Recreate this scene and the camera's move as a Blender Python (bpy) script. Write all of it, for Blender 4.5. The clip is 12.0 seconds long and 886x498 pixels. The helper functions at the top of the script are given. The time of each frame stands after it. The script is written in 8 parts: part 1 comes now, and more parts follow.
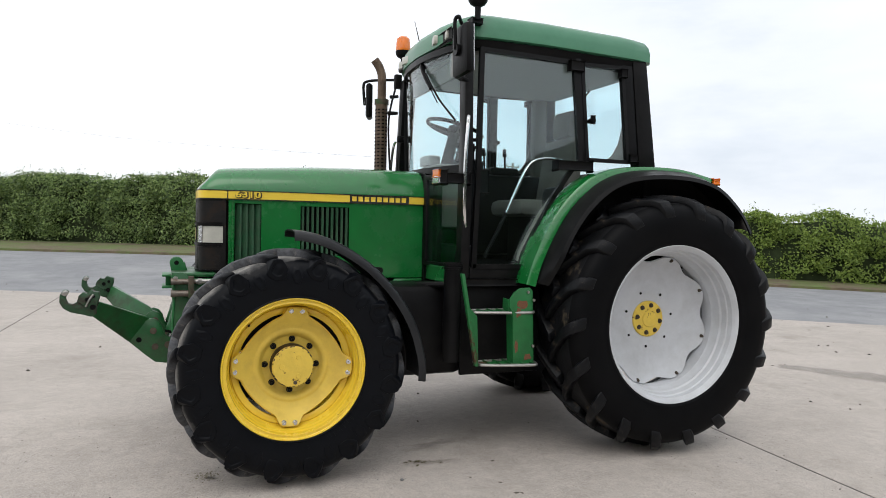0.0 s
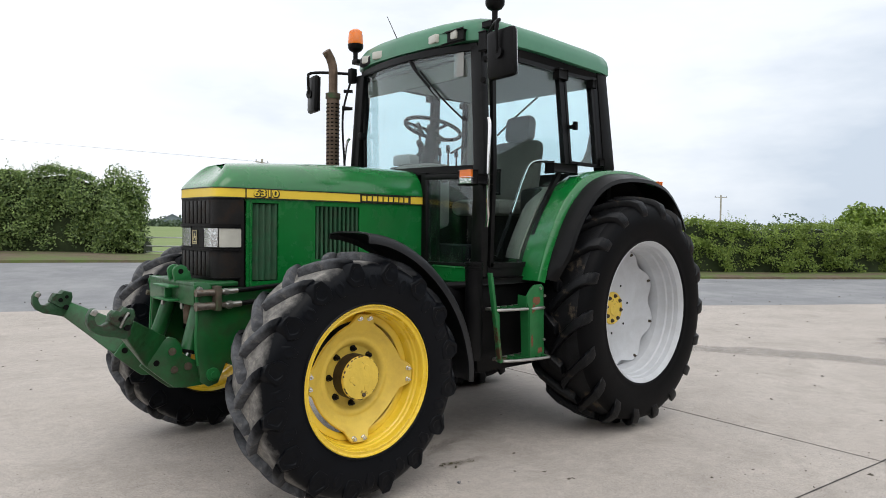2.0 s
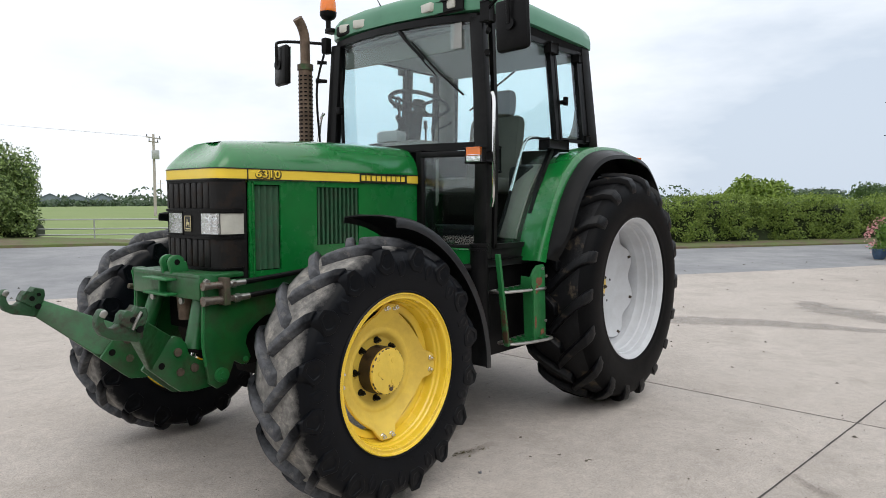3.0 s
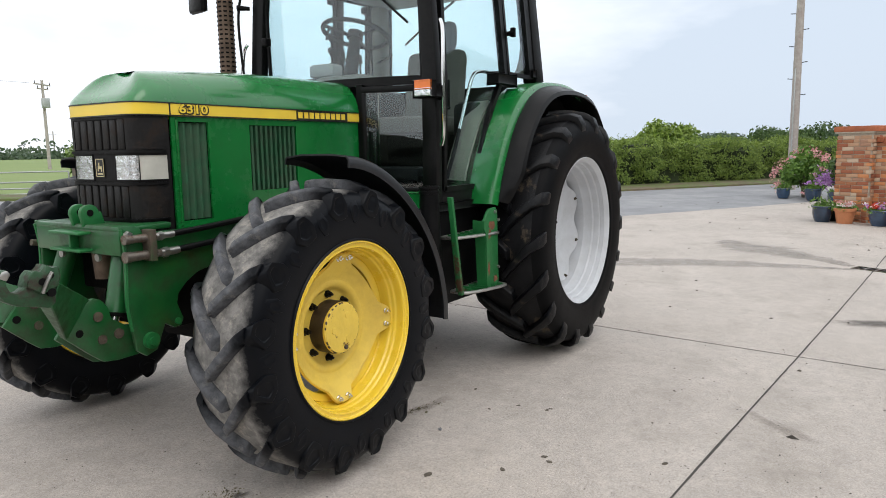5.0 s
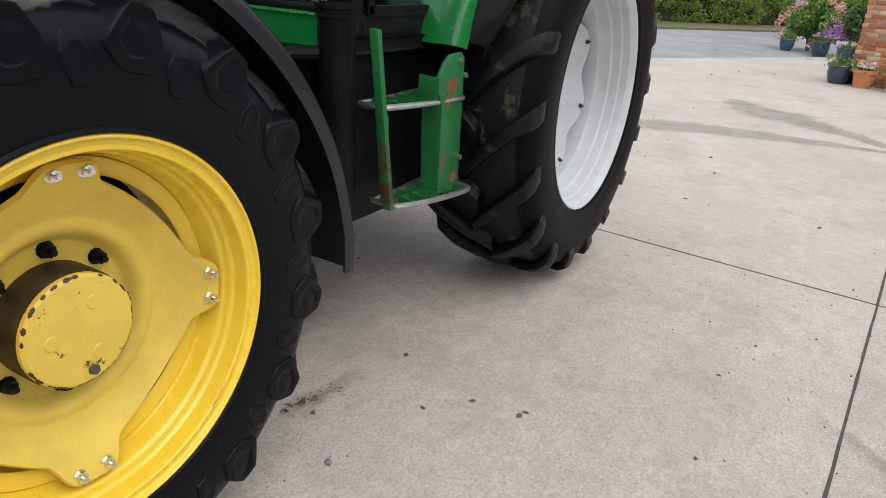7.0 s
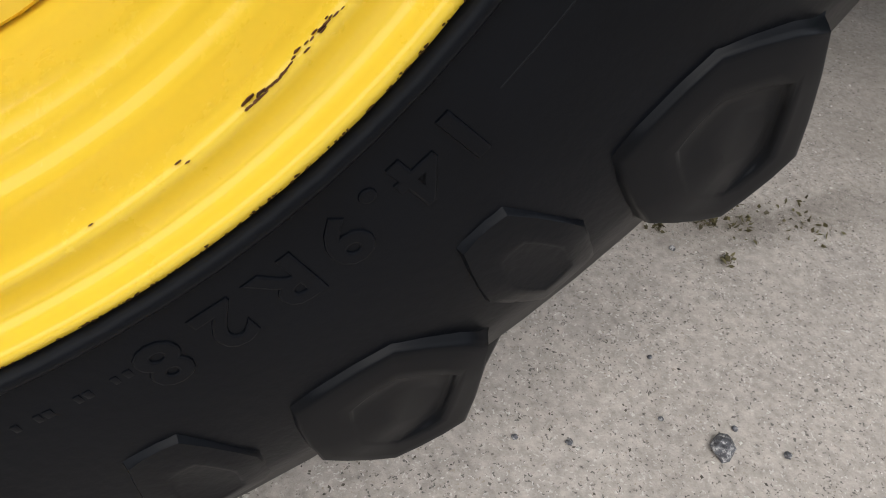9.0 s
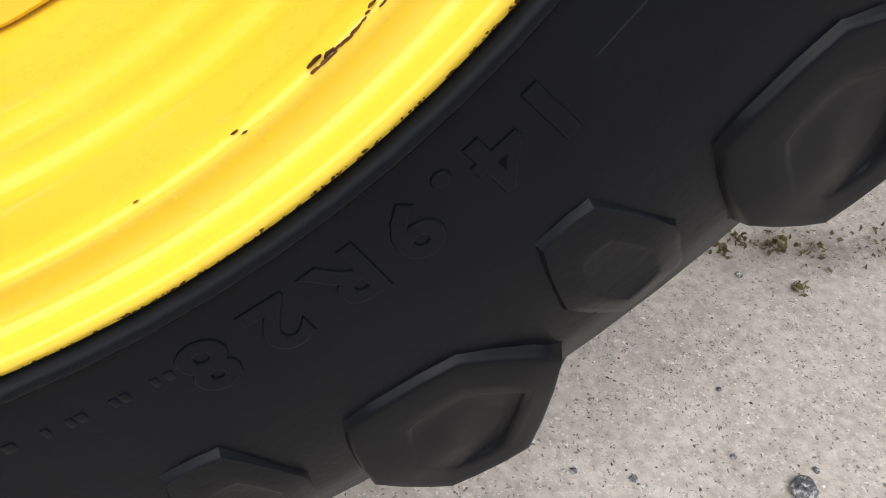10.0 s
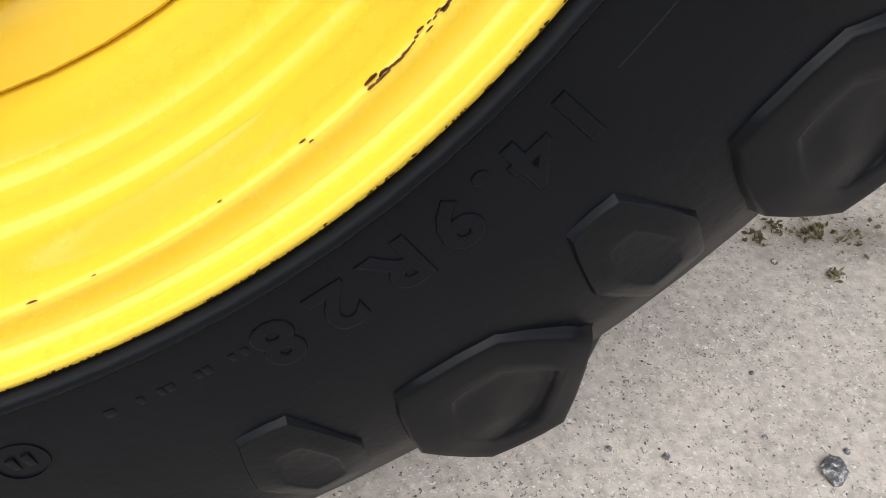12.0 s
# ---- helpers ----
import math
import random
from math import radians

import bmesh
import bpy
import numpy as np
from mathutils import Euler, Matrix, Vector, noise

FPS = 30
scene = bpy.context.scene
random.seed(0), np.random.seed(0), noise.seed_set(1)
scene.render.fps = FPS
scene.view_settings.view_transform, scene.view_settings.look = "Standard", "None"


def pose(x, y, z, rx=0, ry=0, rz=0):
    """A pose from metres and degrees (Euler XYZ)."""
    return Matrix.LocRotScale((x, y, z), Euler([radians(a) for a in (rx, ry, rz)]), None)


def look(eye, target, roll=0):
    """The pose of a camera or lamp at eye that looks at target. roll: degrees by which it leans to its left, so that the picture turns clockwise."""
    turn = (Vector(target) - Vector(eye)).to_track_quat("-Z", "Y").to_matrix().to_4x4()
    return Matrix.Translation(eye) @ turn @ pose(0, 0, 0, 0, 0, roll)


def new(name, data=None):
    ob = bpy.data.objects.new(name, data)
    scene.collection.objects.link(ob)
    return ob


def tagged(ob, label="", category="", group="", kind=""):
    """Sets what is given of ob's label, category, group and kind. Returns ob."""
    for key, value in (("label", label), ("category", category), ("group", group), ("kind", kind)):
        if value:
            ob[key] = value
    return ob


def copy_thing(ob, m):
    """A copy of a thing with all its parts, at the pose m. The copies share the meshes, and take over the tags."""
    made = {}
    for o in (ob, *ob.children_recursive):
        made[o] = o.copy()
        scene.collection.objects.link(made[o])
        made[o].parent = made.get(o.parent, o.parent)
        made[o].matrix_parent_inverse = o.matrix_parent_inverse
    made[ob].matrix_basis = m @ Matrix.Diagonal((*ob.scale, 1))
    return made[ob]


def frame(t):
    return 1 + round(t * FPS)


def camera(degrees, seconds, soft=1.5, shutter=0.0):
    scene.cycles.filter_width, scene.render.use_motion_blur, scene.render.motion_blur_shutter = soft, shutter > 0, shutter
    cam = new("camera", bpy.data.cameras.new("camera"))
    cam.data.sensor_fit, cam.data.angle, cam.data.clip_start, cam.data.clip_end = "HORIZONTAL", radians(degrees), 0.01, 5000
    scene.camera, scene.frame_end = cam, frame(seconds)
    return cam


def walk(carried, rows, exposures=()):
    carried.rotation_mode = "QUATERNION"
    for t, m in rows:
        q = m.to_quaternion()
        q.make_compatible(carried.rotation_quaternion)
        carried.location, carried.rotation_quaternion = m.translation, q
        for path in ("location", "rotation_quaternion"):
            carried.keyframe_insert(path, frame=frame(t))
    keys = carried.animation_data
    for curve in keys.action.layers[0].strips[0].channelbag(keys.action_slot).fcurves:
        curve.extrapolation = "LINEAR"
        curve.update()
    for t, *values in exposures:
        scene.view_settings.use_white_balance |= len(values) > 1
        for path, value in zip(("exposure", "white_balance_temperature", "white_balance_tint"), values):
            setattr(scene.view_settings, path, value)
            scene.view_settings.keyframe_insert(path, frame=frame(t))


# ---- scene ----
cam = camera(64.66, 12.0, 0.9)
PATH = [
    (0, (-0.607, -4.511, 1.424), (0.116, -2.648, 1.356), 1.2),
    (0.5, (-1.013, -4.351, 1.389), (-0.114, -2.564, 1.35), 1.0),
    (1, (-1.435, -4.111, 1.414), (-0.353, -2.43, 1.37), 0.9),
    (1.5, (-1.758, -3.882, 1.432), (-0.536, -2.3, 1.376), 1.0),
    (2, (-2.046, -3.604, 1.414), (-0.695, -2.13, 1.35), 0.7),
    (2.5, (-2.24, -3.319, 1.438), (-0.787, -1.948, 1.337), 0.2),
    (2.7, (-2.312, -3.188, 1.438), (-0.817, -1.864, 1.325), 0.0),
    (4.3, (-2.347, -2.735, 1.471), (-0.728, -1.577, 1.281), -0.1),
    (4.5, (-2.318, -2.740, 1.458), (-0.697, -1.586, 1.254), -0.24),
    (5, (-2.199, -2.694, 1.394), (-0.529, -1.628, 1.113), -0.90),
    (5.5, (-1.872, -2.590, 1.360), (-0.178, -1.605, 0.957), -1.08),
    (6, (-1.439, -2.273, 1.353), (0.288, -1.422, 0.809), 1.16),
    (6.5, (-1.038, -2.077, 1.319), (0.670, -1.250, 0.686), 2.29),
    (6.7, (-0.886, -2.006, 1.319), (0.801, -1.164, 0.651), 2.83),
    (8.3, (0.124, -1.282, 0.982), (1.056, -0.158, -0.385), 8.86),
    (8.5, (0.171, -1.201, 0.812), (0.984, -0.069, -0.622), 8.53),
    (9, (0.202, -1.051, 0.530), (0.871, 0.208, -0.873), 8.16),
    (9.5, (0.193, -1.032, 0.493), (0.804, 0.318, -0.849), 7.03),
    (10, (0.196, -1.036, 0.496), (0.783, 0.328, -0.843), 6.00),
    (10.5, (0.192, -1.041, 0.502), (0.780, 0.319, -0.841), 6.20),
    (11, (0.191, -1.042, 0.504), (0.758, 0.322, -0.845), 5.42),
    (11.5, (0.188, -1.050, 0.509), (0.709, 0.330, -0.842), 4.08),
    (12, (0.187, -1.057, 0.518), (0.660, 0.321, -0.852), 2.75),
]
walk(cam, [(t, look(eye, target, roll)) for t, eye, target, roll in PATH],
     exposures=[(0, 0.0), (2.7, 0.05), (4.5, 0.15), (5.5, 0.2), (6.7, 0.25), (8.3, 0.52), (9.0, 0.32), (9.5, 0.55), (10.0, 0.74), (12.0, 0.74)])

# ---- world, sun ----
world = bpy.data.worlds.new("overcast_sky")
scene.world = world
world.use_nodes = True
wn, wl = world.node_tree.nodes, world.node_tree.links
wn.clear()
w_out = wn.new("ShaderNodeOutputWorld")
w_bg = wn.new("ShaderNodeBackground")
w_sky = wn.new("ShaderNodeTexSky")
w_sky.sky_type = "NISHITA"
w_sky.sun_disc = False
w_sky.sun_elevation = radians(52)
w_sky.sun_rotation = radians(200)
w_sky.dust_density = 4.0
w_mul = wn.new("ShaderNodeMix")
w_mul.data_type = "RGBA"
w_mul.blend_type = "MULTIPLY"
w_mul.inputs[0].default_value = 1.0
w_mul.inputs[7].default_value = (0.10, 0.10, 0.10, 1)
w_co = wn.new("ShaderNodeTexCoord")
w_map = wn.new("ShaderNodeMapping")
w_map.inputs["Scale"].default_value = (1.0, 1.0, 3.2)
w_noise = wn.new("ShaderNodeTexNoise")
w_noise.inputs["Scale"].default_value = 1.7
w_noise.inputs["Detail"].default_value = 6.0
w_noise.inputs["Roughness"].default_value = 0.55
# the cloud bank is thinner and bluer towards the far right of the yard
w_dot = wn.new("ShaderNodeVectorMath")
w_dot.operation = "DOT_PRODUCT"
w_dot.inputs[1].default_value = (0.97, -0.10, -0.55)
w_add = wn.new("ShaderNodeMath")
w_add.operation = "MULTIPLY_ADD"
w_add.inputs[1].default_value = 0.55
w_ramp = wn.new("ShaderNodeValToRGB")
w_ramp.color_ramp.elements[0].position = 0.50
w_ramp.color_ramp.elements[0].color = (1.20, 1.22, 1.26, 1)
w_ramp.color_ramp.elements[1].position = 1.02
w_ramp.color_ramp.elements[1].color = (0.66, 0.75, 0.87, 1)
e = w_ramp.color_ramp.elements.new(0.78)
e.color = (1.0, 1.05, 1.12, 1)
w_mix = wn.new("ShaderNodeMix")
w_mix.data_type = "RGBA"
w_mix.inputs[0].default_value = 0.92
wl.new(w_co.outputs["Generated"], w_map.inputs["Vector"])
wl.new(w_map.outputs["Vector"], w_noise.inputs["Vector"])
wl.new(w_co.outputs["Generated"], w_dot.inputs[0])
wl.new(w_dot.outputs["Value"], w_add.inputs[0])
wl.new(w_noise.outputs["Fac"], w_add.inputs[2])
wl.new(w_add.outputs["Value"], w_ramp.inputs["Fac"])
wl.new(w_sky.outputs["Color"], w_mul.inputs[6])
wl.new(w_mul.outputs[2], w_mix.inputs[6])
wl.new(w_ramp.outputs["Color"], w_mix.inputs[7])
wl.new(w_mix.outputs[2], w_bg.inputs["Color"])
w_bg.inputs["Strength"].default_value = 1.0
wl.new(w_bg.outputs["Background"], w_out.inputs["Surface"])

sun_data = bpy.data.lights.new("sun", "SUN")
sun_data.energy = 0.8
sun_data.angle = radians(45)
sun_data.color = (1.0, 0.96, 0.90)
sun = new("sun", sun_data)
sun.matrix_world = look((-6, -12, 20), (0, 0, 0))

# ---- materials ----


def material(name, color, rough=0.5, metal=0.0, vary=0.15, scale=6.0, second=None, amount=0.4, second_scale=2.0,
             bump=0.0, bump_scale=60.0, coat=0.0, random_hue=0.0, second_rough=0.9, sharp=0.12, spec=0.5):
    """A paint-like node material: base colour with fine and coarse variation, a second colour in patches, and fine relief."""
    m = bpy.data.materials.new(name)
    m.use_nodes = True
    nt = m.node_tree
    n, l = nt.nodes, nt.links
    p = n["Principled BSDF"]
    co = n.new("ShaderNodeTexCoord")
    fine = n.new("ShaderNodeTexNoise")
    fine.inputs["Scale"].default_value = scale
    fine.inputs["Detail"].default_value = 8.0
    fine.inputs["Roughness"].default_value = 0.65
    l.new(co.outputs["Object"], fine.inputs["Vector"])
    ramp = n.new("ShaderNodeValToRGB")
    ramp.color_ramp.elements[0].position, ramp.color_ramp.elements[1].position = 0.3, 0.7
    ramp.color_ramp.elements[0].color = (*[c * (1 - vary) for c in color], 1)
    ramp.color_ramp.elements[1].color = (*[min(1.0, c * (1 + vary)) for c in color], 1)
    l.new(fine.outputs["Fac"], ramp.inputs["Fac"])
    last = ramp.outputs["Color"]
    p.inputs["Roughness"].default_value = rough
    if second:
        spots = n.new("ShaderNodeTexNoise")
        spots.inputs["Scale"].default_value = second_scale
        spots.inputs["Detail"].default_value = 10.0
        spots.inputs["Roughness"].default_value = 0.7
        l.new(co.outputs["Object"], spots.inputs["Vector"])
        mask = n.new("ShaderNodeValToRGB")
        mask.color_ramp.elements[0].position = 1.0 - amount - sharp * 0.5
        mask.color_ramp.elements[1].position = min(1.0, 1.0 - amount + sharp * 0.5)
        l.new(spots.outputs["Fac"], mask.inputs["Fac"])
        mix = n.new("ShaderNodeMix")
        mix.data_type = "RGBA"
        mix.inputs[7].default_value = (*second, 1)
        l.new(mask.outputs["Color"], mix.inputs[0])
        l.new(last, mix.inputs[6])
        last = mix.outputs[2]
        rmix = n.new("ShaderNodeMix")
        rmix.inputs[2].default_value, rmix.inputs[3].default_value = rough, second_rough
        l.new(mask.outputs["Color"], rmix.inputs[0])
        l.new(rmix.outputs[0], p.inputs["Roughness"])
    if random_hue:
        info = n.new("ShaderNodeObjectInfo")
        hsv = n.new("ShaderNodeHueSaturation")
        mr = n.new("ShaderNodeMapRange")
        mr.inputs["To Min"].default_value, mr.inputs["To Max"].default_value = 1 - random_hue, 1 + random_hue
        l.new(info.outputs["Random"], mr.inputs["Value"])
        l.new(mr.outputs["Result"], hsv.inputs["Value"])
        l.new(last, hsv.inputs["Color"])
        last = hsv.outputs["Color"]
    l.new(last, p.inputs["Base Color"])
    p.inputs["Metallic"].default_value = metal
    p.inputs["Specular IOR Level"].default_value = spec
    p.inputs["Coat Weight"].default_value = coat
    p.inputs["Coat Roughness"].default_value = 0.08
    if bump:
        bn = n.new("ShaderNodeTexNoise")
        bn.inputs["Scale"].default_value = bump_scale
        bn.inputs["Detail"].default_value = 5.0
        l.new(co.outputs["Object"], bn.inputs["Vector"])
        b = n.new("ShaderNodeBump")
        b.inputs["Strength"].default_value = bump
        b.inputs["Distance"].default_value = 0.01
        l.new(bn.outputs["Fac"], b.inputs["Height"])
        l.new(b.outputs["Normal"], p.inputs["Normal"])
    return m


def leaf_material(name, low, high, rough=0.55):
    """Foliage whose leaves vary one by one."""
    m = bpy.data.materials.new(name)
    m.use_nodes = True
    n, l = m.node_tree.nodes, m.node_tree.links
    p = n["Principled BSDF"]
    g = n.new("ShaderNodeNewGeometry")
    r = n.new("ShaderNodeValToRGB")
    r.color_ramp.elements[0].color, r.color_ramp.elements[1].color = (*low, 1), (*high, 1)
    l.new(g.outputs["Random Per Island"], r.inputs["Fac"])
    l.new(r.outputs["Color"], p.inputs["Base Color"])
    p.inputs["Roughness"].default_value = rough
    p.inputs["Subsurface Weight"].default_value = 0.0
    t = n.new("ShaderNodeBsdfTranslucent")
    l.new(r.outputs["Color"], t.inputs["Color"])
    mix = n.new("ShaderNodeMixShader")
    mix.inputs[0].default_value = 0.25
    l.new(p.outputs["BSDF"], mix.inputs[1])
    l.new(t.outputs["BSDF"], mix.inputs[2])
    l.new(mix.outputs["Shader"], n["Material Output"].inputs["Surface"])
    return m


def glass_material(name, tint, rough=0.0):
    """A thin flat pane: tinted see-through with the gloss of glass on both faces."""
    m = bpy.data.materials.new(name)
    m.use_nodes = True
    n, l = m.node_tree.nodes, m.node_tree.links
    n.remove(n["Principled BSDF"])
    clear, gloss, fres, mix = n.new("ShaderNodeBsdfTransparent"), n.new("ShaderNodeBsdfGlossy"), n.new("ShaderNodeLayerWeight"), n.new("ShaderNodeMixShader")
    clear.inputs["Color"].default_value = (*tint, 1)
    gloss.inputs["Roughness"].default_value = rough
    fres.inputs["Blend"].default_value = 0.5
    power, lift = n.new("ShaderNodeMath"), n.new("ShaderNodeMath")
    power.operation, lift.operation = "POWER", "MULTIPLY_ADD"
    power.inputs[1].default_value = 5.0
    lift.inputs[1].default_value, lift.inputs[2].default_value = 0.9, 0.06
    l.new(fres.outputs["Facing"], power.inputs[0])
    l.new(power.outputs[0], lift.inputs[0])
    l.new(lift.outputs[0], mix.inputs[0])
    l.new(clear.outputs[0], mix.inputs[1])
    l.new(gloss.outputs[0], mix.inputs[2])
    l.new(mix.outputs[0], n["Material Output"].inputs["Surface"])
    return m


GREEN = material("green_paint", (0.005, 0.160, 0.030), 0.25, vary=0.10, scale=9, second=(0.013, 0.138, 0.034), amount=0.36, second_scale=3, coat=0.8, second_rough=0.42, sharp=0.3)
GREEN_ROOF = material("faded_green_paint", (0.050, 0.205, 0.112), 0.36, vary=0.10, scale=5, second=(0.075, 0.225, 0.135), amount=0.42, second_scale=2.5, coat=0.2, second_rough=0.5, sharp=0.4)
GREEN_GRIMY = material("grimy_green_paint", (0.006, 0.092, 0.021), 0.36, vary=0.22, scale=10, second=(0.026, 0.044, 0.018), amount=0.43, second_scale=6, coat=0.2, second_rough=0.75, sharp=0.22)
HOOK_WORN = material("worn_hook_steel", (0.014, 0.060, 0.022), 0.5, vary=0.3, scale=14, second=(0.034, 0.026, 0.018), amount=0.45, second_scale=13, bump=0.35, sharp=0.10, second_rough=0.8)
GREEN_WORN = material("worn_green_paint", (0.012, 0.135, 0.035), 0.45, vary=0.15, scale=12, second=(0.075, 0.038, 0.020), amount=0.375, second_scale=7, bump=0.15, sharp=0.06)
YELLOW = material("yellow_wheel_paint", (0.85, 0.565, 0.032), 0.34, vary=0.05, scale=7, second=(0.80, 0.60, 0.075), amount=0.42, second_scale=4, coat=0.15, second_rough=0.45, sharp=0.3)
YELLOW_RIM = material("glossy_yellow_rim_paint", (0.86, 0.592, 0.042), 0.24, vary=0.04, scale=7, second=(0.82, 0.59, 0.050), amount=0.42, second_scale=4, coat=0.5, second_rough=0.38, sharp=0.3)
YELLOW_DULL = material("dusty_yellow_paint", (0.76, 0.545, 0.080), 0.50, vary=0.06, scale=8, second=(0.58, 0.40, 0.08), amount=0.42, second_scale=5, bump=0.05, sharp=0.3)
DARK_RUST = material("dark_oily_rust", (0.045, 0.030, 0.020), 0.6, vary=0.4, scale=14, second=(0.09, 0.055, 0.03), amount=0.42, second_scale=12, bump=0.2)
YELLOW_CHIPPED = material("chipped_yellow_paint", (0.76, 0.54, 0.08), 0.45, vary=0.08, scale=14, second=(0.10, 0.035, 0.012), amount=0.375, second_scale=22, bump=0.2, sharp=0.03)
OILY_IRON = material("oily_cast_iron", (0.026, 0.016, 0.010), 0.5, vary=0.4, scale=25, second=(0.075, 0.042, 0.020), amount=0.40, second_scale=16, bump=0.2, second_rough=0.85)
EDGE_DIRT = material("black_edge_dirt", (0.06, 0.032, 0.012), 0.9, vary=0.4, scale=40, spec=0.1)
YELLOW_BAND = material("yellow_decal", (0.86, 0.62, 0.06), 0.35, vary=0.04, scale=8, coat=0.3)
RUST = material("rusty_scrape", (0.17, 0.080, 0.046), 0.9, vary=0.5, scale=160, spec=0.2)
WHITE_RIM = material("pale_grey_wheel_paint", (0.56, 0.58, 0.61), 0.42, vary=0.05, scale=7, second=(0.42, 0.43, 0.44), amount=0.40, second_scale=3, second_rough=0.6, sharp=0.35)
RUBBER = material("tyre_rubber", (0.0030, 0.0038, 0.0058), 0.34, vary=0.25, scale=11, second=(0.0042, 0.0051, 0.0072), amount=0.40, second_scale=5, bump=0.04, bump_scale=160, second_rough=0.44, sharp=0.3, spec=0.135)
# tyre rubber again for the rear wheels, their shade put into a darker colour
RUBBER_REAR_DARK = material("darkened_rear_rubber", (0.0016, 0.0018, 0.0025), 0.50, vary=0.25, scale=11, second=(0.0040, 0.0040, 0.0044), amount=0.40, second_scale=5, bump=0.05, bump_scale=140, second_rough=0.62, sharp=0.3, spec=0.10)
RUBBER_MUD = material("muddy_tread_rubber", (0.0075, 0.0078, 0.0090), 0.50, vary=0.35, scale=14, second=(0.085, 0.068, 0.048), amount=0.385, second_scale=6, bump=0.3, bump_scale=90, second_rough=0.95, sharp=0.07, spec=0.2)
RUBBER_LUG = material("worn_lug_rubber", (0.0045, 0.0050, 0.0062), 0.40, vary=0.4, scale=16, second=(0.075, 0.060, 0.044), amount=0.385, second_scale=8, bump=0.2, bump_scale=120, second_rough=0.95, sharp=0.08, spec=0.2)
BLACK = material("black_plastic", (0.0045, 0.0045, 0.005), 0.38, vary=0.25, scale=9, second=(0.012, 0.0115, 0.011), amount=0.38, second_scale=4, bump=0.08, second_rough=0.7, sharp=0.3, spec=0.13)
BLACK_PAINT = material("black_frame_paint", (0.005, 0.0052, 0.0056), 0.34, vary=0.2, scale=10, second=(0.013, 0.0125, 0.012), amount=0.36, second_scale=5, second_rough=0.6, sharp=0.3, spec=0.16)
GRILLE_BLACK = material("weathered_grille_plastic", (0.0075, 0.0070, 0.0070), 0.48, vary=0.3, scale=12, second=(0.026, 0.016, 0.010), amount=0.38, second_scale=9, bump=0.2, second_rough=0.85, sharp=0.2, spec=0.25)
DARK = material("dark_underbody", (0.005, 0.005, 0.005), 0.75, vary=0.4, scale=8, bump=0.2, spec=0.1)
STEEL = material("bare_steel", (0.42, 0.41, 0.39), 0.35, metal=0.9, vary=0.2, scale=20, second=(0.16, 0.08, 0.04), amount=0.36, second_scale=25, second_rough=0.8)
CHROME = material("chrome", (0.75, 0.75, 0.74), 0.18, metal=1.0, vary=0.05, scale=20)
RUSTY = material("rusty_steel", (0.078, 0.060, 0.043), 0.75, metal=0.2, vary=0.4, scale=22, second=(0.05, 0.10, 0.04), amount=0.42, second_scale=9, bump=0.35, sharp=0.15)
EXHAUST = material("heat_stained_steel", (0.17, 0.12, 0.085), 0.55, metal=0.5, vary=0.3, scale=12, second=(0.08, 0.055, 0.04), amount=0.45, second_scale=8, second_rough=0.8, sharp=0.3)
SEAT_GREY = material("grey_seat_cloth", (0.165, 0.155, 0.132), 0.85, vary=0.10, scale=9, bump=0.04)
TRIM_GREY = material("grey_cab_trim", (0.17, 0.163, 0.142), 0.7, vary=0.12, scale=10)
GREEN_DUSTY = material("dusty_vent_paint", (0.016, 0.085, 0.036), 0.55, vary=0.25, scale=20, second=(0.05, 0.085, 0.050), amount=0.42, second_scale=14, second_rough=0.9, sharp=0.3)
GUARD_GREY = material("weathered_black_plastic", (0.008, 0.009, 0.011), 0.36, vary=0.25, scale=9, second=(0.020, 0.021, 0.023), amount=0.40, second_scale=4, bump=0.08, second_rough=0.6, sharp=0.3, spec=0.40)
TRIM_BEIGE = material("beige_cab_trim", (0.25, 0.235, 0.195), 0.7, vary=0.10, scale=8, second=(0.17, 0.155, 0.125), amount=0.40, second_scale=5, sharp=0.2)
TRIM_PALE = material("pale_cab_trim", (0.33, 0.33, 0.315), 0.7, vary=0.1, scale=8)
WORN_STEEL = material("worn_coupling_steel", (0.20, 0.175, 0.15), 0.45, metal=0.7, vary=0.3, scale=25, second=(0.12, 0.065, 0.035), amount=0.45, second_scale=18, second_rough=0.8)
ORANGE = material("orange_lens", (0.85, 0.20, 0.015), 0.22, vary=0.06, scale=14, coat=0.5)
LENS = material("clear_lamp_lens", (0.74, 0.76, 0.77), 0.16, metal=0.8, vary=0.25, scale=30, bump=0.25, bump_scale=45, coat=1.0)
LENS_DULL = material("frosted_lamp_lens", (0.50, 0.495, 0.44), 0.35, vary=0.1, scale=14, bump=0.12, bump_scale=60, coat=0.6)
BADGE_CREAM = material("cream_badge_enamel", (0.62, 0.54, 0.30), 0.35, vary=0.08, scale=20)
RED_MARK = material("red_paint", (0.55, 0.02, 0.015), 0.5)
GLASS = glass_material("tinted_cab_glass", (0.905, 0.980, 0.992))


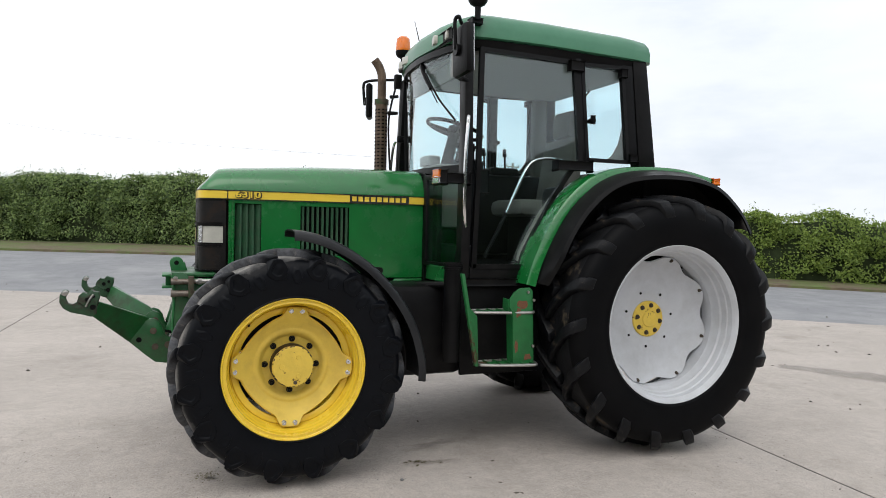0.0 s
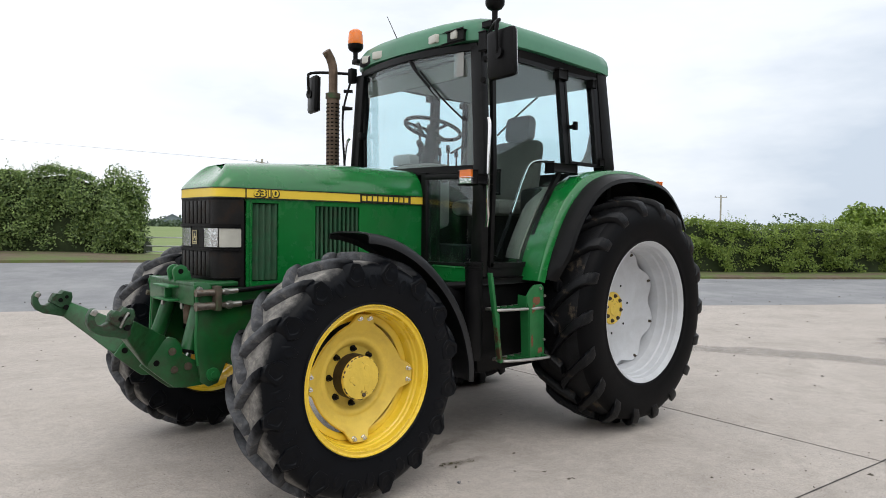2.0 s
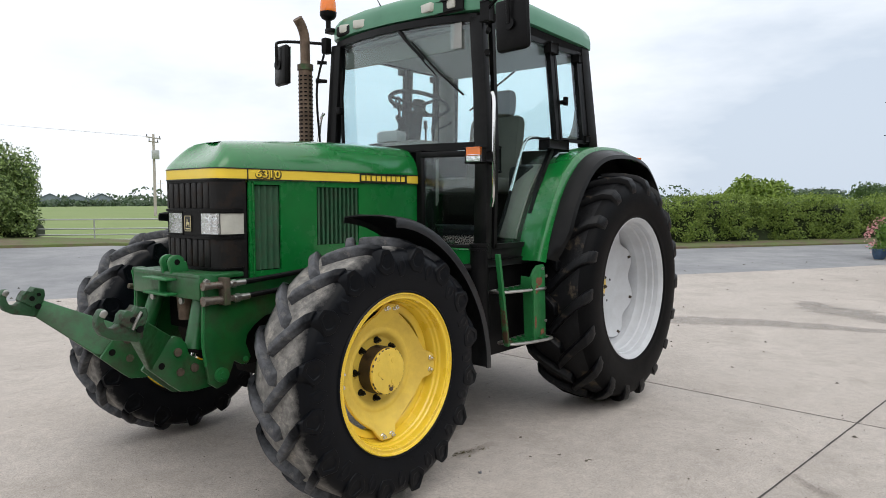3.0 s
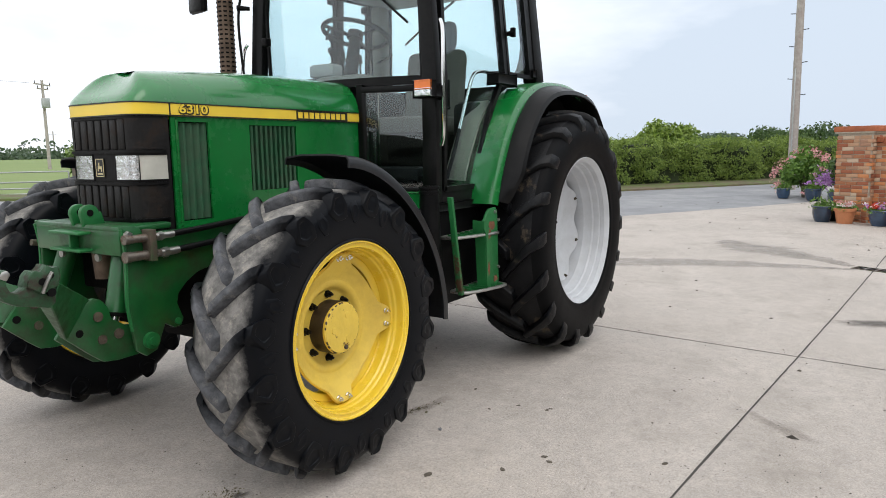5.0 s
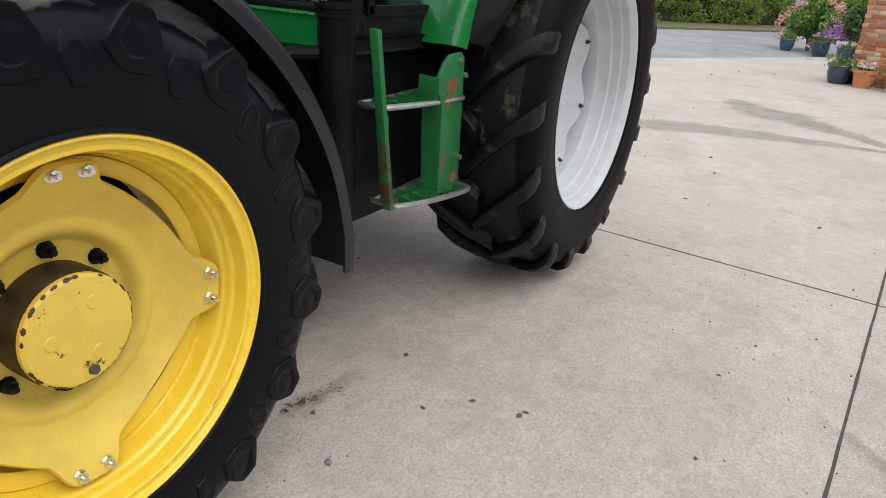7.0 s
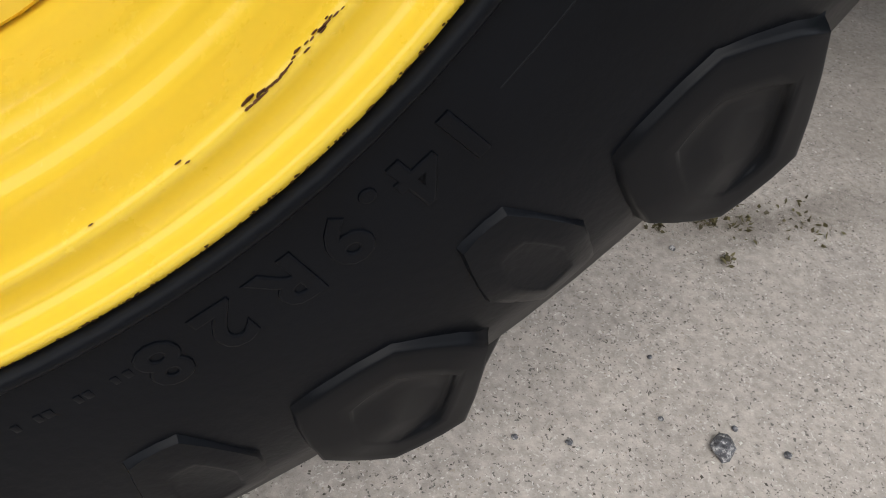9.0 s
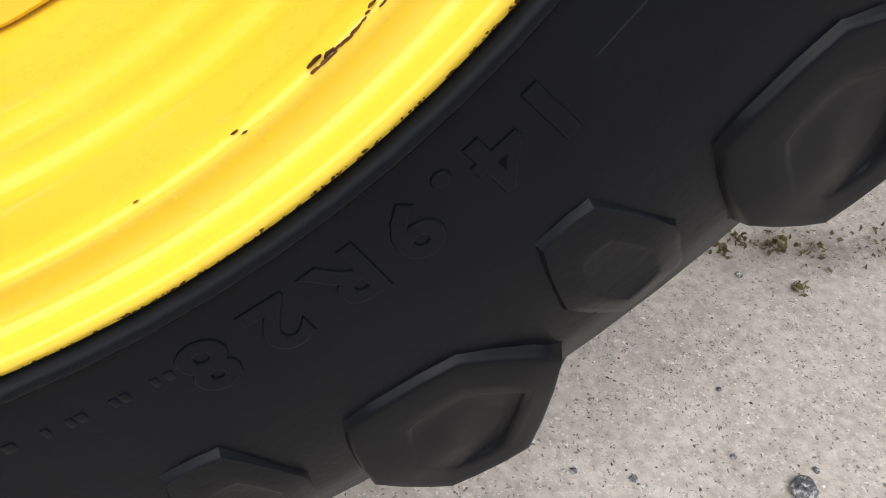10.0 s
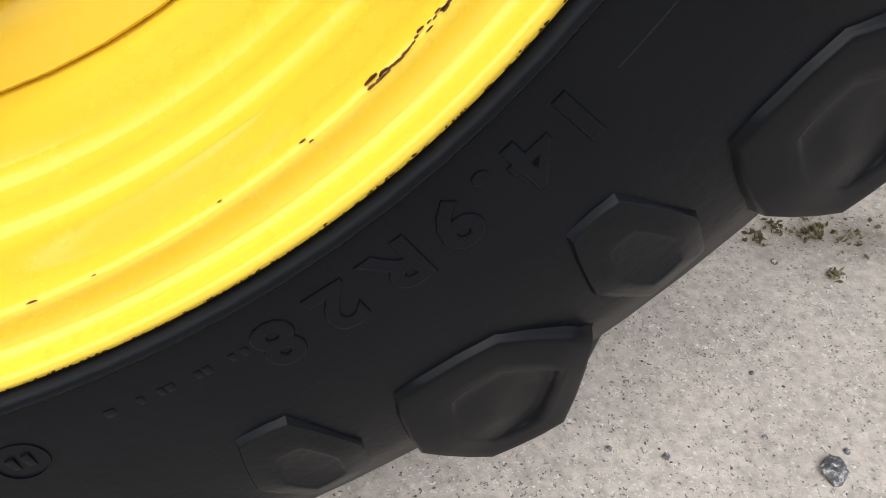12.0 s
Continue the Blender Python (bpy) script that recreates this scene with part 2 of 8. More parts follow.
def faded_stain(name, color, rough, reach=0.9):
    """Damp or oily concrete whose edge fades away unevenly; the map's first number runs from 0 in the middle to 1 at the edge."""
    m = bpy.data.materials.new(name)
    m.use_nodes = True
    n, l = m.node_tree.nodes, m.node_tree.links
    p = n["Principled BSDF"]
    p.inputs["Base Color"].default_value = (*color, 1)
    p.inputs["Roughness"].default_value = rough
    uv = n.new("ShaderNodeTexCoord")
    sep = n.new("ShaderNodeSeparateXYZ")
    l.new(uv.outputs["UV"], sep.inputs[0])
    t = n.new("ShaderNodeTexNoise")
    t.inputs["Scale"].default_value, t.inputs["Detail"].default_value, t.inputs["Roughness"].default_value = 5.0, 8.0, 0.7
    l.new(uv.outputs["Object"], t.inputs["Vector"])
    ad = n.new("ShaderNodeMath")
    ad.operation = "MULTIPLY_ADD"
    ad.inputs[1].default_value = 1.3
    l.new(t.outputs["Fac"], ad.inputs[0])
    l.new(sep.outputs["X"], ad.inputs[2])
    r = n.new("ShaderNodeValToRGB")
    r.color_ramp.elements[0].position, r.color_ramp.elements[1].position = 0.35, 0.75
    r.color_ramp.elements[0].color, r.color_ramp.elements[1].color = (reach, reach, reach, 1), (0, 0, 0, 1)
    ms = n.new("ShaderNodeMath")
    ms.operation = "MULTIPLY"
    ms.inputs[1].default_value = 0.5
    l.new(ad.outputs[0], ms.inputs[0])
    l.new(ms.outputs[0], r.inputs["Fac"])
    l.new(r.outputs["Color"], p.inputs["Alpha"])
    return m


def tread_material(name, clean, film, caked, width, edge, spec):
    """Tyre rubber with grey road dust and caked mud over the middle of the tread, wearing off towards the shoulders."""
    m = bpy.data.materials.new(name)
    m.use_nodes = True
    n, l = m.node_tree.nodes, m.node_tree.links
    p = n["Principled BSDF"]
    co = n.new("ShaderNodeTexCoord")
    sep, away = n.new("ShaderNodeSeparateXYZ"), n.new("ShaderNodeMath")
    away.operation = "ABSOLUTE"
    l.new(co.outputs["Object"], sep.inputs[0])
    l.new(sep.outputs["Y"], away.inputs[0])

    def noise_tex(scale, detail=7.0, rough=0.65):
        t = n.new("ShaderNodeTexNoise")
        t.inputs["Scale"].default_value, t.inputs["Detail"].default_value, t.inputs["Roughness"].default_value = scale, detail, rough
        l.new(co.outputs["Object"], t.inputs["Vector"])
        return t.outputs["Fac"]

    def spread(value, a, b, to_a, to_b):
        q = n.new("ShaderNodeMapRange")
        q.inputs["From Min"].default_value, q.inputs["From Max"].default_value = a, b
        q.inputs["To Min"].default_value, q.inputs["To Max"].default_value = to_a, to_b
        l.new(value, q.inputs["Value"])
        return q.outputs["Result"]

    def maths(kind, a, b):
        q = n.new("ShaderNodeMath")
        q.operation = kind
        l.new(a, q.inputs[0])
        l.new(b, q.inputs[1])
        return q.outputs[0]

    def blend(fac, a, b):
        q = n.new("ShaderNodeMix")
        q.data_type = "RGBA"
        l.new(fac, q.inputs[0])
        for k, v in ((6, a), (7, b)):
            if isinstance(v, tuple):
                q.inputs[k].default_value = (*v, 1)
            else:
                l.new(v, q.inputs[k])
        return q.outputs[2]
    reach = maths("ADD", away.outputs[0], spread(noise_tex(9), 0.25, 0.75, -0.03, 0.03))
    dust = maths("MULTIPLY", spread(reach, width, width + edge, 1.0, 0.0), spread(noise_tex(26), 0.36, 0.60, 0.50, 1.0))
    mud = maths("MULTIPLY", spread(reach, width - 0.02, width + edge * 0.5, 1.0, 0.0), spread(noise_tex(20, 10, 0.78), 0.52, 0.64, 0.0, 0.85))
    c = blend(mud, blend(dust, clean, film), caked)
    l.new(c, p.inputs["Base Color"])
    l.new(spread(dust, 0.0, 1.0, 0.36, 0.78), p.inputs["Roughness"])
    p.inputs["Specular IOR Level"].default_value = spec
    b = n.new("ShaderNodeBump")
    b.inputs["Strength"].default_value, b.inputs["Distance"].default_value = 0.3, 0.006
    l.new(maths("MULTIPLY", noise_tex(85), dust), b.inputs["Height"])
    l.new(b.outputs["Normal"], p.inputs["Normal"])
    return m


DUSTY_TREAD = tread_material("dusty_tread_rubber", (0.0028, 0.0035, 0.0052), (0.26, 0.25, 0.235), (0.40, 0.37, 0.32), 0.095, 0.050, 0.135)
DUSTY_LUG = tread_material("dusty_lug_rubber", (0.0028, 0.0035, 0.0052), (0.110, 0.114, 0.124), (0.19, 0.18, 0.165), 0.085, 0.055, 0.135)
MIRROR = material("mirror_glass", (0.9, 0.9, 0.9), 0.02, metal=1.0, vary=0.0)



def concrete_material():
    m = bpy.data.materials.new("yard_concrete")
    m.use_nodes = True
    n, l = m.node_tree.nodes, m.node_tree.links
    p = n["Principled BSDF"]
    co = n.new("ShaderNodeTexCoord")

    def noise_tex(scale, detail=6.0, rough=0.6, stretch=None):
        t = n.new("ShaderNodeTexNoise")
        t.inputs["Scale"].default_value, t.inputs["Detail"].default_value, t.inputs["Roughness"].default_value = scale, detail, rough
        if stretch:
            mp = n.new("ShaderNodeMapping")
            mp.inputs["Scale"].default_value = stretch
            mp.inputs["Rotation"].default_value = (0, 0, radians(35))
            l.new(co.outputs["Object"], mp.inputs["Vector"])
            l.new(mp.outputs["Vector"], t.inputs["Vector"])
        else:
            l.new(co.outputs["Object"], t.inputs["Vector"])
        return t.outputs["Fac"]

    def ramp(fac, stops):
        r = n.new("ShaderNodeValToRGB")
        while len(r.color_ramp.elements) < len(stops):
            r.color_ramp.elements.new(0.5)
        for el, (pos, c) in zip(r.color_ramp.elements, stops):
            el.position, el.color = pos, (*c, 1) if len(c) == 3 else c
        l.new(fac, r.inputs["Fac"])
        return r.outputs["Color"]

    def mix(fac, a, b, kind="MIX"):
        x = n.new("ShaderNodeMix")
        x.data_type, x.blend_type = "RGBA", kind
        if isinstance(fac, float):
            x.inputs[0].default_value = fac
        else:
            l.new(fac, x.inputs[0])
        for k, v in ((6, a), (7, b)):
            if isinstance(v, tuple):
                x.inputs[k].default_value = (*v, 1)
            else:
                l.new(v, x.inputs[k])
        return x.outputs[2]

    base = ramp(noise_tex(0.55, 8, 0.6), [(0.32, (0.405, 0.368, 0.334)), (0.68, (0.512, 0.467, 0.427))])
    drag = ramp(noise_tex(1.6, 6, 0.6, (0.7, 1.6, 1)), [(0.35, (0.93, 0.925, 0.92)), (0.65, (1.03, 1.03, 1.03))])
    c = mix(1.0, base, drag, "MULTIPLY")
    grain = ramp(noise_tex(95, 4, 0.7), [(0.30, (0.62, 0.61, 0.59)), (0.70, (1.30, 1.29, 1.28))])
    c = mix(0.75, c, grain, "MULTIPLY")
    mottle = ramp(noise_tex(14, 6, 0.7), [(0.34, (0.86, 0.86, 0.87)), (0.66, (1.08, 1.075, 1.07))])
    c = mix(0.8, c, mottle, "MULTIPLY")
    # pale and dark aggregate
    v = n.new("ShaderNodeTexVoronoi")
    v.inputs["Scale"].default_value = 130.0
    chip = ramp(v.outputs["Distance"], [(0.12, (1, 1, 1)), (0.22, (0, 0, 0))])
    chip_on = ramp(noise_tex(30, 2), [(0.47, (0, 0, 0)), (0.53, (1, 1, 1))])
    both = mix(1.0, chip, chip_on, "MULTIPLY")
    chipcol = ramp(v.outputs["Color"], [(0.46, (0.13, 0.118, 0.105)), (0.54, (0.64, 0.61, 0.57))])
    c = mix(both, c, chipcol)
    fine = n.new("ShaderNodeTexVoronoi")
    fine.inputs["Scale"].default_value = 260.0
    wob, shift = n.new("ShaderNodeTexNoise"), n.new("ShaderNodeVectorMath")
    wob.inputs["Scale"].default_value, wob.inputs["Detail"].default_value = 170.0, 3.0
    shift.operation = "MULTIPLY_ADD"
    shift.inputs[1].default_value = (0.012, 0.012, 0.012)
    l.new(co.outputs["Object"], wob.inputs["Vector"])
    l.new(wob.outputs["Color"], shift.inputs[0])
    l.new(co.outputs["Object"], shift.inputs[2])
    l.new(shift.outputs[0], fine.inputs["Vector"])
    l.new(shift.outputs[0], v.inputs["Vector"])
    speck = ramp(fine.outputs["Distance"], [(0.20, (1, 1, 1)), (0.38, (0, 0, 0))])
    speck_on = ramp(noise_tex(22, 5, 0.7), [(0.34, (0, 0, 0)), (0.50, (1, 1, 1))])
    speckcol = ramp(fine.outputs["Color"], [(0.34, (0.15, 0.138, 0.125)), (0.42, (0.34, 0.29, 0.24)), (0.58, (0.62, 0.59, 0.55))])
    c = mix(mix(1.0, speck, speck_on, "MULTIPLY"), c, speckcol)
    # damp, dirty patches
    dirt = ramp(noise_tex(1.1, 9, 0.72), [(0.50, (0, 0, 0)), (0.78, (0.8, 0.8, 0.8))])
    c = mix(dirt, c, (0.22, 0.195, 0.165))
    scuff = ramp(noise_tex(2.6, 10, 0.75, (0.35, 2.6, 1)), [(0.57, (0, 0, 0)), (0.72, (0.42, 0.42, 0.42))])
    c = mix(scuff, c, (0.30, 0.265, 0.23))
    spots = ramp(noise_tex(7.0, 5, 0.6), [(0.70, (0, 0, 0)), (0.76, (1, 1, 1))])
    c = mix(spots, c, (0.16, 0.14, 0.115))
    l.new(c, p.inputs["Base Color"])
    p.inputs["Roughness"].default_value = 0.78
    b = n.new("ShaderNodeBump")
    b.inputs["Strength"].default_value, b.inputs["Distance"].default_value = 0.45, 0.004
    l.new(noise_tex(120, 5, 0.7), b.inputs["Height"])
    l.new(b.outputs["Normal"], p.inputs["Normal"])
    return m


CONCRETE = concrete_material()
DAMP = faded_stain("damp_concrete", (0.26, 0.235, 0.21), 0.5, 0.5)
STAIN = faded_stain("oily_stain", (0.10, 0.088, 0.075), 0.6, 0.85)
JOINT = material("joint_filler", (0.06, 0.055, 0.05), 0.9, vary=0.4, scale=20)
ASPHALT = material("worn_asphalt", (0.205, 0.211, 0.222), 0.72, vary=0.10, scale=2.0, second=(0.31, 0.31, 0.316), amount=0.42, second_scale=0.5, bump=0.3, bump_scale=120, sharp=0.3, second_rough=0.75)
GRASS_FIELD = material("field_grass", (0.155, 0.225, 0.060), 0.9, vary=0.16, scale=0.6, second=(0.20, 0.25, 0.085), amount=0.45, second_scale=0.06, bump=0.4, bump_scale=20, sharp=0.3)
VERGE = material("verge_soil_and_grass", (0.13, 0.10, 0.065), 0.95, vary=0.3, scale=3, second=(0.10, 0.135, 0.035), amount=0.50, second_scale=0.9, bump=0.5, bump_scale=30, sharp=0.15)
HEDGE_LEAF = leaf_material("hedge_leaf", (0.028, 0.070, 0.013), (0.29, 0.40, 0.125), 0.42)
HEDGE_CUT = leaf_material("clipped_hedge_leaf", (0.10, 0.165, 0.026), (0.27, 0.37, 0.065))
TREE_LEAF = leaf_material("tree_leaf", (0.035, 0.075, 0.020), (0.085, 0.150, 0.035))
# paler and bluer than TREE_LEAF: distance haze is put into the leaf colour
HAZED_LEAF = leaf_material("haze_tinted_leaf", (0.055, 0.095, 0.055), (0.105, 0.150, 0.085))
# near-black core: the shade between the leaves is put into its colour
HEDGE_SHADE_CORE = material("hedge_shade_core", (0.022, 0.035, 0.010), 0.95, vary=0.4, scale=3)
BARK = material("bark", (0.10, 0.085, 0.065), 0.9, vary=0.3, scale=12, bump=0.5)
POLE_WOOD = material("weathered_pole_wood", (0.42, 0.39, 0.36), 0.85, vary=0.2, scale=8, second=(0.33, 0.28, 0.25), amount=0.45, second_scale=3, bump=0.2, sharp=0.3)
BRICK = material("handmade_brick", (0.37, 0.172, 0.095), 0.9, vary=0.22, scale=14, second=(0.42, 0.33, 0.24), amount=0.50, second_scale=2.2, bump=0.4, bump_scale=70, random_hue=0.35, sharp=0.25)
_n, _l = BRICK.node_tree.nodes, BRICK.node_tree.links
_info = _n.new("ShaderNodeObjectInfo")
_ramp = _n.new("ShaderNodeValToRGB")
_ramp.color_ramp.interpolation = "CONSTANT"
for _pos, _col in ((0.0, (0.40, 0.17, 0.085)), (0.22, (0.33, 0.115, 0.060)), (0.40, (0.44, 0.27, 0.17)), (0.58, (0.33, 0.19, 0.125)), (0.72, (0.47, 0.20, 0.085)), (0.93, (0.44, 0.34, 0.25))):
    _e = _ramp.color_ramp.elements[0] if _pos == 0.0 else _ramp.color_ramp.elements.new(_pos)
    _e.color = (*_col, 1)
_ramp.color_ramp.elements.remove(_ramp.color_ramp.elements[-1])
_l.new(_info.outputs["Random"], _ramp.inputs["Fac"])
_mx = _n.new("ShaderNodeMix")
_mx.data_type, _mx.blend_type = "RGBA", "MULTIPLY"
_mx.inputs[0].default_value = 0.6
_old = _n["Principled BSDF"].inputs["Base Color"].links[0].from_socket
_hs = _n.new("ShaderNodeHueSaturation")
_hs.inputs["Saturation"].default_value, _hs.inputs["Value"].default_value = 0.15, 2.6
_l.new(_old, _hs.inputs["Color"])
_l.new(_ramp.outputs["Color"], _mx.inputs[6])
_l.new(_hs.outputs["Color"], _mx.inputs[7])
_l.new(_mx.outputs[2], _n["Principled BSDF"].inputs["Base Color"])
COPING = material("red_coping_brick", (0.40, 0.125, 0.055), 0.85, vary=0.18, scale=10, bump=0.3, bump_scale=60, random_hue=0.2)
MORTAR = material("mortar", (0.40, 0.35, 0.28), 0.95, vary=0.2, scale=15, bump=0.4)
TERRACOTTA = material("terracotta", (0.55, 0.215, 0.095), 0.7, vary=0.12, scale=9, random_hue=0.12)
BLUE_POT = material("glazed_blue_pot", (0.025, 0.055, 0.105), 0.2, vary=0.25, scale=5, coat=0.6, random_hue=0.3)
SOIL = material("potting_soil", (0.04, 0.03, 0.02), 0.95, vary=0.4, scale=30, bump=0.5)
PLANT_LEAF = leaf_material("bedding_leaf", (0.06, 0.14, 0.02), (0.17, 0.30, 0.05))
PETAL_PINK = leaf_material("pink_petals", (0.60, 0.22, 0.25), (0.85, 0.55, 0.50))
PETAL_VIOLET = leaf_material("violet_petals", (0.35, 0.15, 0.45), (0.60, 0.35, 0.65))
PETAL_WHITE = leaf_material("white_petals", (0.70, 0.66, 0.66), (0.9, 0.85, 0.85))
PETAL_RED = leaf_material("red_petals", (0.55, 0.03, 0.02), (0.75, 0.10, 0.05))
GATE_STEEL = material("galvanised_gate", (0.42, 0.44, 0.43), 0.5, metal=0.6, vary=0.1, scale=12)
BARN_BLUE = material("blue_grey_sheeting", (0.16, 0.20, 0.24), 0.6, vary=0.06, scale=0.3)
STONE = material("flint_stone", (0.10, 0.10, 0.112), 0.45, vary=0.5, scale=160, second=(0.58, 0.57, 0.56), amount=0.44, second_scale=190, bump=0.6, bump_scale=300, sharp=0.1)
SIGN_BLACK = material("sign_board", (0.02, 0.02, 0.02), 0.5)
SIGN_WHITE = material("sign_white", (0.6, 0.6, 0.58), 0.5)
DECAL_BLACK = material("black_decal", (0.01, 0.01, 0.01), 0.4)

# ---- mesh helpers ----


def link_mesh(name, me, mat, parent=None, label="", angle=35):
    if mat:
        me.materials.append(mat)
    for f in me.polygons:
        f.use_smooth = True
    me.set_sharp_from_angle(angle=radians(angle))
    ob = new(name, me)
    if parent:
        ob.parent = parent
    if label:
        ob["label"] = label
    return ob


def part(name, bm, mat, parent=None, label="", angle=35):
    """One bmesh as one mesh object under a thing or a part."""
    bmesh.ops.recalc_face_normals(bm, faces=bm.faces)
    me = bpy.data.meshes.new(name)
    bm.to_mesh(me)
    bm.free()
    return link_mesh(name, me, mat, parent, label, angle)


def thing(name, label, category, at=(0, 0, 0), group="", kind=""):
    """An Empty at the base of a thing."""
    ob = new(name)
    ob.empty_display_size = 0.1
    ob.location = at
    return tagged(ob, label, category, group, kind)


def bevel(bm, width, segments=2, angle=30):
    if width <= 0:
        return bm
    edges = [e for e in bm.edges if e.is_manifold and e.calc_face_angle(0) > radians(angle)]
    bmesh.ops.bevel(bm, geom=edges, offset=width, segments=segments, affect="EDGES", profile=0.5, clamp_overlap=True)
    return bm


def box(x0, x1, y0, y1, z0, z1, r=0.0, bm=None, m=None):
    b = bmesh.new()
    bmesh.ops.create_cube(b, size=1.0)
    for v in b.verts:
        v.co = Vector((x0 + (v.co.x + 0.5) * (x1 - x0), y0 + (v.co.y + 0.5) * (y1 - y0), z0 + (v.co.z + 0.5) * (z1 - z0)))
    bevel(b, r)
    if m is not None:
        b.transform(m)
    return join(bm, b)


def join(bm, b):
    if bm is None:
        return b
    me = bpy.data.meshes.new("tmp")
    b.to_mesh(me)
    b.free()
    bm.from_mesh(me)
    bpy.data.meshes.remove(me)
    return bm


def prism(points, axis, a0, a1, r=0.0, bm=None):
    """A polygon drawn in the plane across an axis (x: y,z; y: x,z; z: x,y), extruded from a0 to a1."""
    b = bmesh.new()

    def at(p, a):
        return {"x": (a, p[0], p[1]), "y": (p[0], a, p[1]), "z": (p[0], p[1], a)}[axis]
    lo, hi = [b.verts.new(at(p, a0)) for p in points], [b.verts.new(at(p, a1)) for p in points]
    k = len(points)
    b.faces.new(lo)
    b.faces.new(hi[::-1])
    for i in range(k):
        b.faces.new((lo[i], hi[i], hi[(i + 1) % k], lo[(i + 1) % k]))
    bmesh.ops.recalc_face_normals(b, faces=b.faces)
    bevel(b, r)
    return join(bm, b)


def lathe(profile, n=48, closed=True, axis="y", bm=None, m=None, a0=0.0, a1=360.0):
    """Revolves (radius, along) points round an axis."""
    b = bmesh.new()
    full = abs(a1 - a0) >= 359.9
    rings = []
    for i in range(n if full else n + 1):
        a = radians(a0 + (a1 - a0) * i / n)
        c, s = math.cos(a), math.sin(a)
        ring = []
        for rad, h in profile:
            ring.append(b.verts.new({"y": (rad * s, h, rad * c), "z": (rad * c, rad * s, h), "x": (h, rad * c, rad * s)}[axis]))
        rings.append(ring)
    k = len(profile)
    for i in range(len(rings) if full else len(rings) - 1):
        p, q = rings[i], rings[(i + 1) % len(rings)]
        for j in range(k if closed else k - 1):
            vs = [p[j], p[(j + 1) % k], q[(j + 1) % k], q[j]]
            b.faces.new(vs)
    if closed and not full:
        b.faces.new(rings[0])
        b.faces.new(rings[-1][::-1])
    bmesh.ops.remove_doubles(b, verts=b.verts, dist=1e-6)
    bmesh.ops.recalc_face_normals(b, faces=b.faces)
    if m is not None:
        b.transform(m)
    return join(bm, b)


def rod(p, q, r0, r1=None, n=12, bm=None):
    """A capped round bar from p to q."""
    p, q = Vector(p), Vector(q)
    r1 = r0 if r1 is None else r1
    d = q - p
    m = Matrix.Translation(p) @ d.to_track_quat("Z", "Y").to_matrix().to_4x4()
    b = bmesh.new()
    bmesh.ops.create_cone(b, cap_ends=True, segments=n, radius1=r0, radius2=r1, depth=d.length, matrix=m @ Matrix.Translation((0, 0, d.length / 2)))
    return join(bm, b)


def tube(points, r, n=10, bm=None, steps=6):
    """A round bar along a smooth line through the points."""
    pts = [Vector(p) for p in points]
    line = []
    for i in range(len(pts) - 1):
        a, b_, c, d = pts[max(i - 1, 0)], pts[i], pts[i + 1], pts[min(i + 2, len(pts) - 1)]
        for k in range(steps):
            t = k / steps
            line.append(0.5 * ((2 * b_) + (c - a) * t + (2 * a - 5 * b_ + 4 * c - d) * t * t + (3 * b_ - a - 3 * c + d) * t ** 3))
    line.append(pts[-1])
    b = bmesh.new()
    rings = []
    up = None
    for i, p in enumerate(line):
        d = (line[min(i + 1, len(line) - 1)] - line[max(i - 1, 0)]).normalized()
        if up is None:
            up = d.orthogonal().normalized()
        up = (up - d * up.dot(d)).normalized()
        w = d.cross(up)
        rr = r(i / (len(line) - 1)) if callable(r) else r
        rings.append([b.verts.new(p + rr * (math.cos(a) * up + math.sin(a) * w)) for a in [2 * math.pi * k / n for k in range(n)]])
    for u, v in zip(rings, rings[1:]):
        for k in range(n):
            b.faces.new((u[k], u[(k + 1) % n], v[(k + 1) % n], v[k]))
    b.faces.new(rings[0][::-1])
    b.faces.new(rings[-1])
    return join(bm, b)


def loft(rings, closed_ring=False, caps=False, bm=None):
    b = bmesh.new()
    vs = [[b.verts.new(p) for p in ring] for ring in rings]
    k = len(vs[0])
    for u, v in zip(vs, vs[1:]):
        for j in range(k if closed_ring else k - 1):
            b.faces.new((u[j], u[(j + 1) % k], v[(j + 1) % k], v[j]))
    if caps:
        b.faces.new(vs[0][::-1])
        b.faces.new(vs[-1])
    bmesh.ops.recalc_face_normals(b, faces=b.faces)
    return join(bm, b)


def thicken(bm, t):
    bmesh.ops.solidify(bm, geom=bm.faces[:], thickness=t)
    return bm


def lettering(text, size, depth, m, fat=0.0, soft=0.0):
    """Built-in font letters as a mesh, centred, drawn in their local xy plane and moved by m."""
    cu = bpy.data.curves.new("letters", "FONT")
    cu.body, cu.size, cu.extrude, cu.offset = text, size, depth, fat
    cu.bevel_depth, cu.bevel_resolution = soft, 1
    cu.align_x, cu.align_y, cu.resolution_u = "CENTER", "CENTER", 3
    ob = bpy.data.objects.new("letters", cu)
    scene.collection.objects.link(ob)
    me = bpy.data.meshes.new_from_object(ob.evaluated_get(bpy.context.evaluated_depsgraph_get()))
    bpy.data.objects.remove(ob)
    b = bmesh.new()
    b.from_mesh(me)
    b.transform(m)
    return b


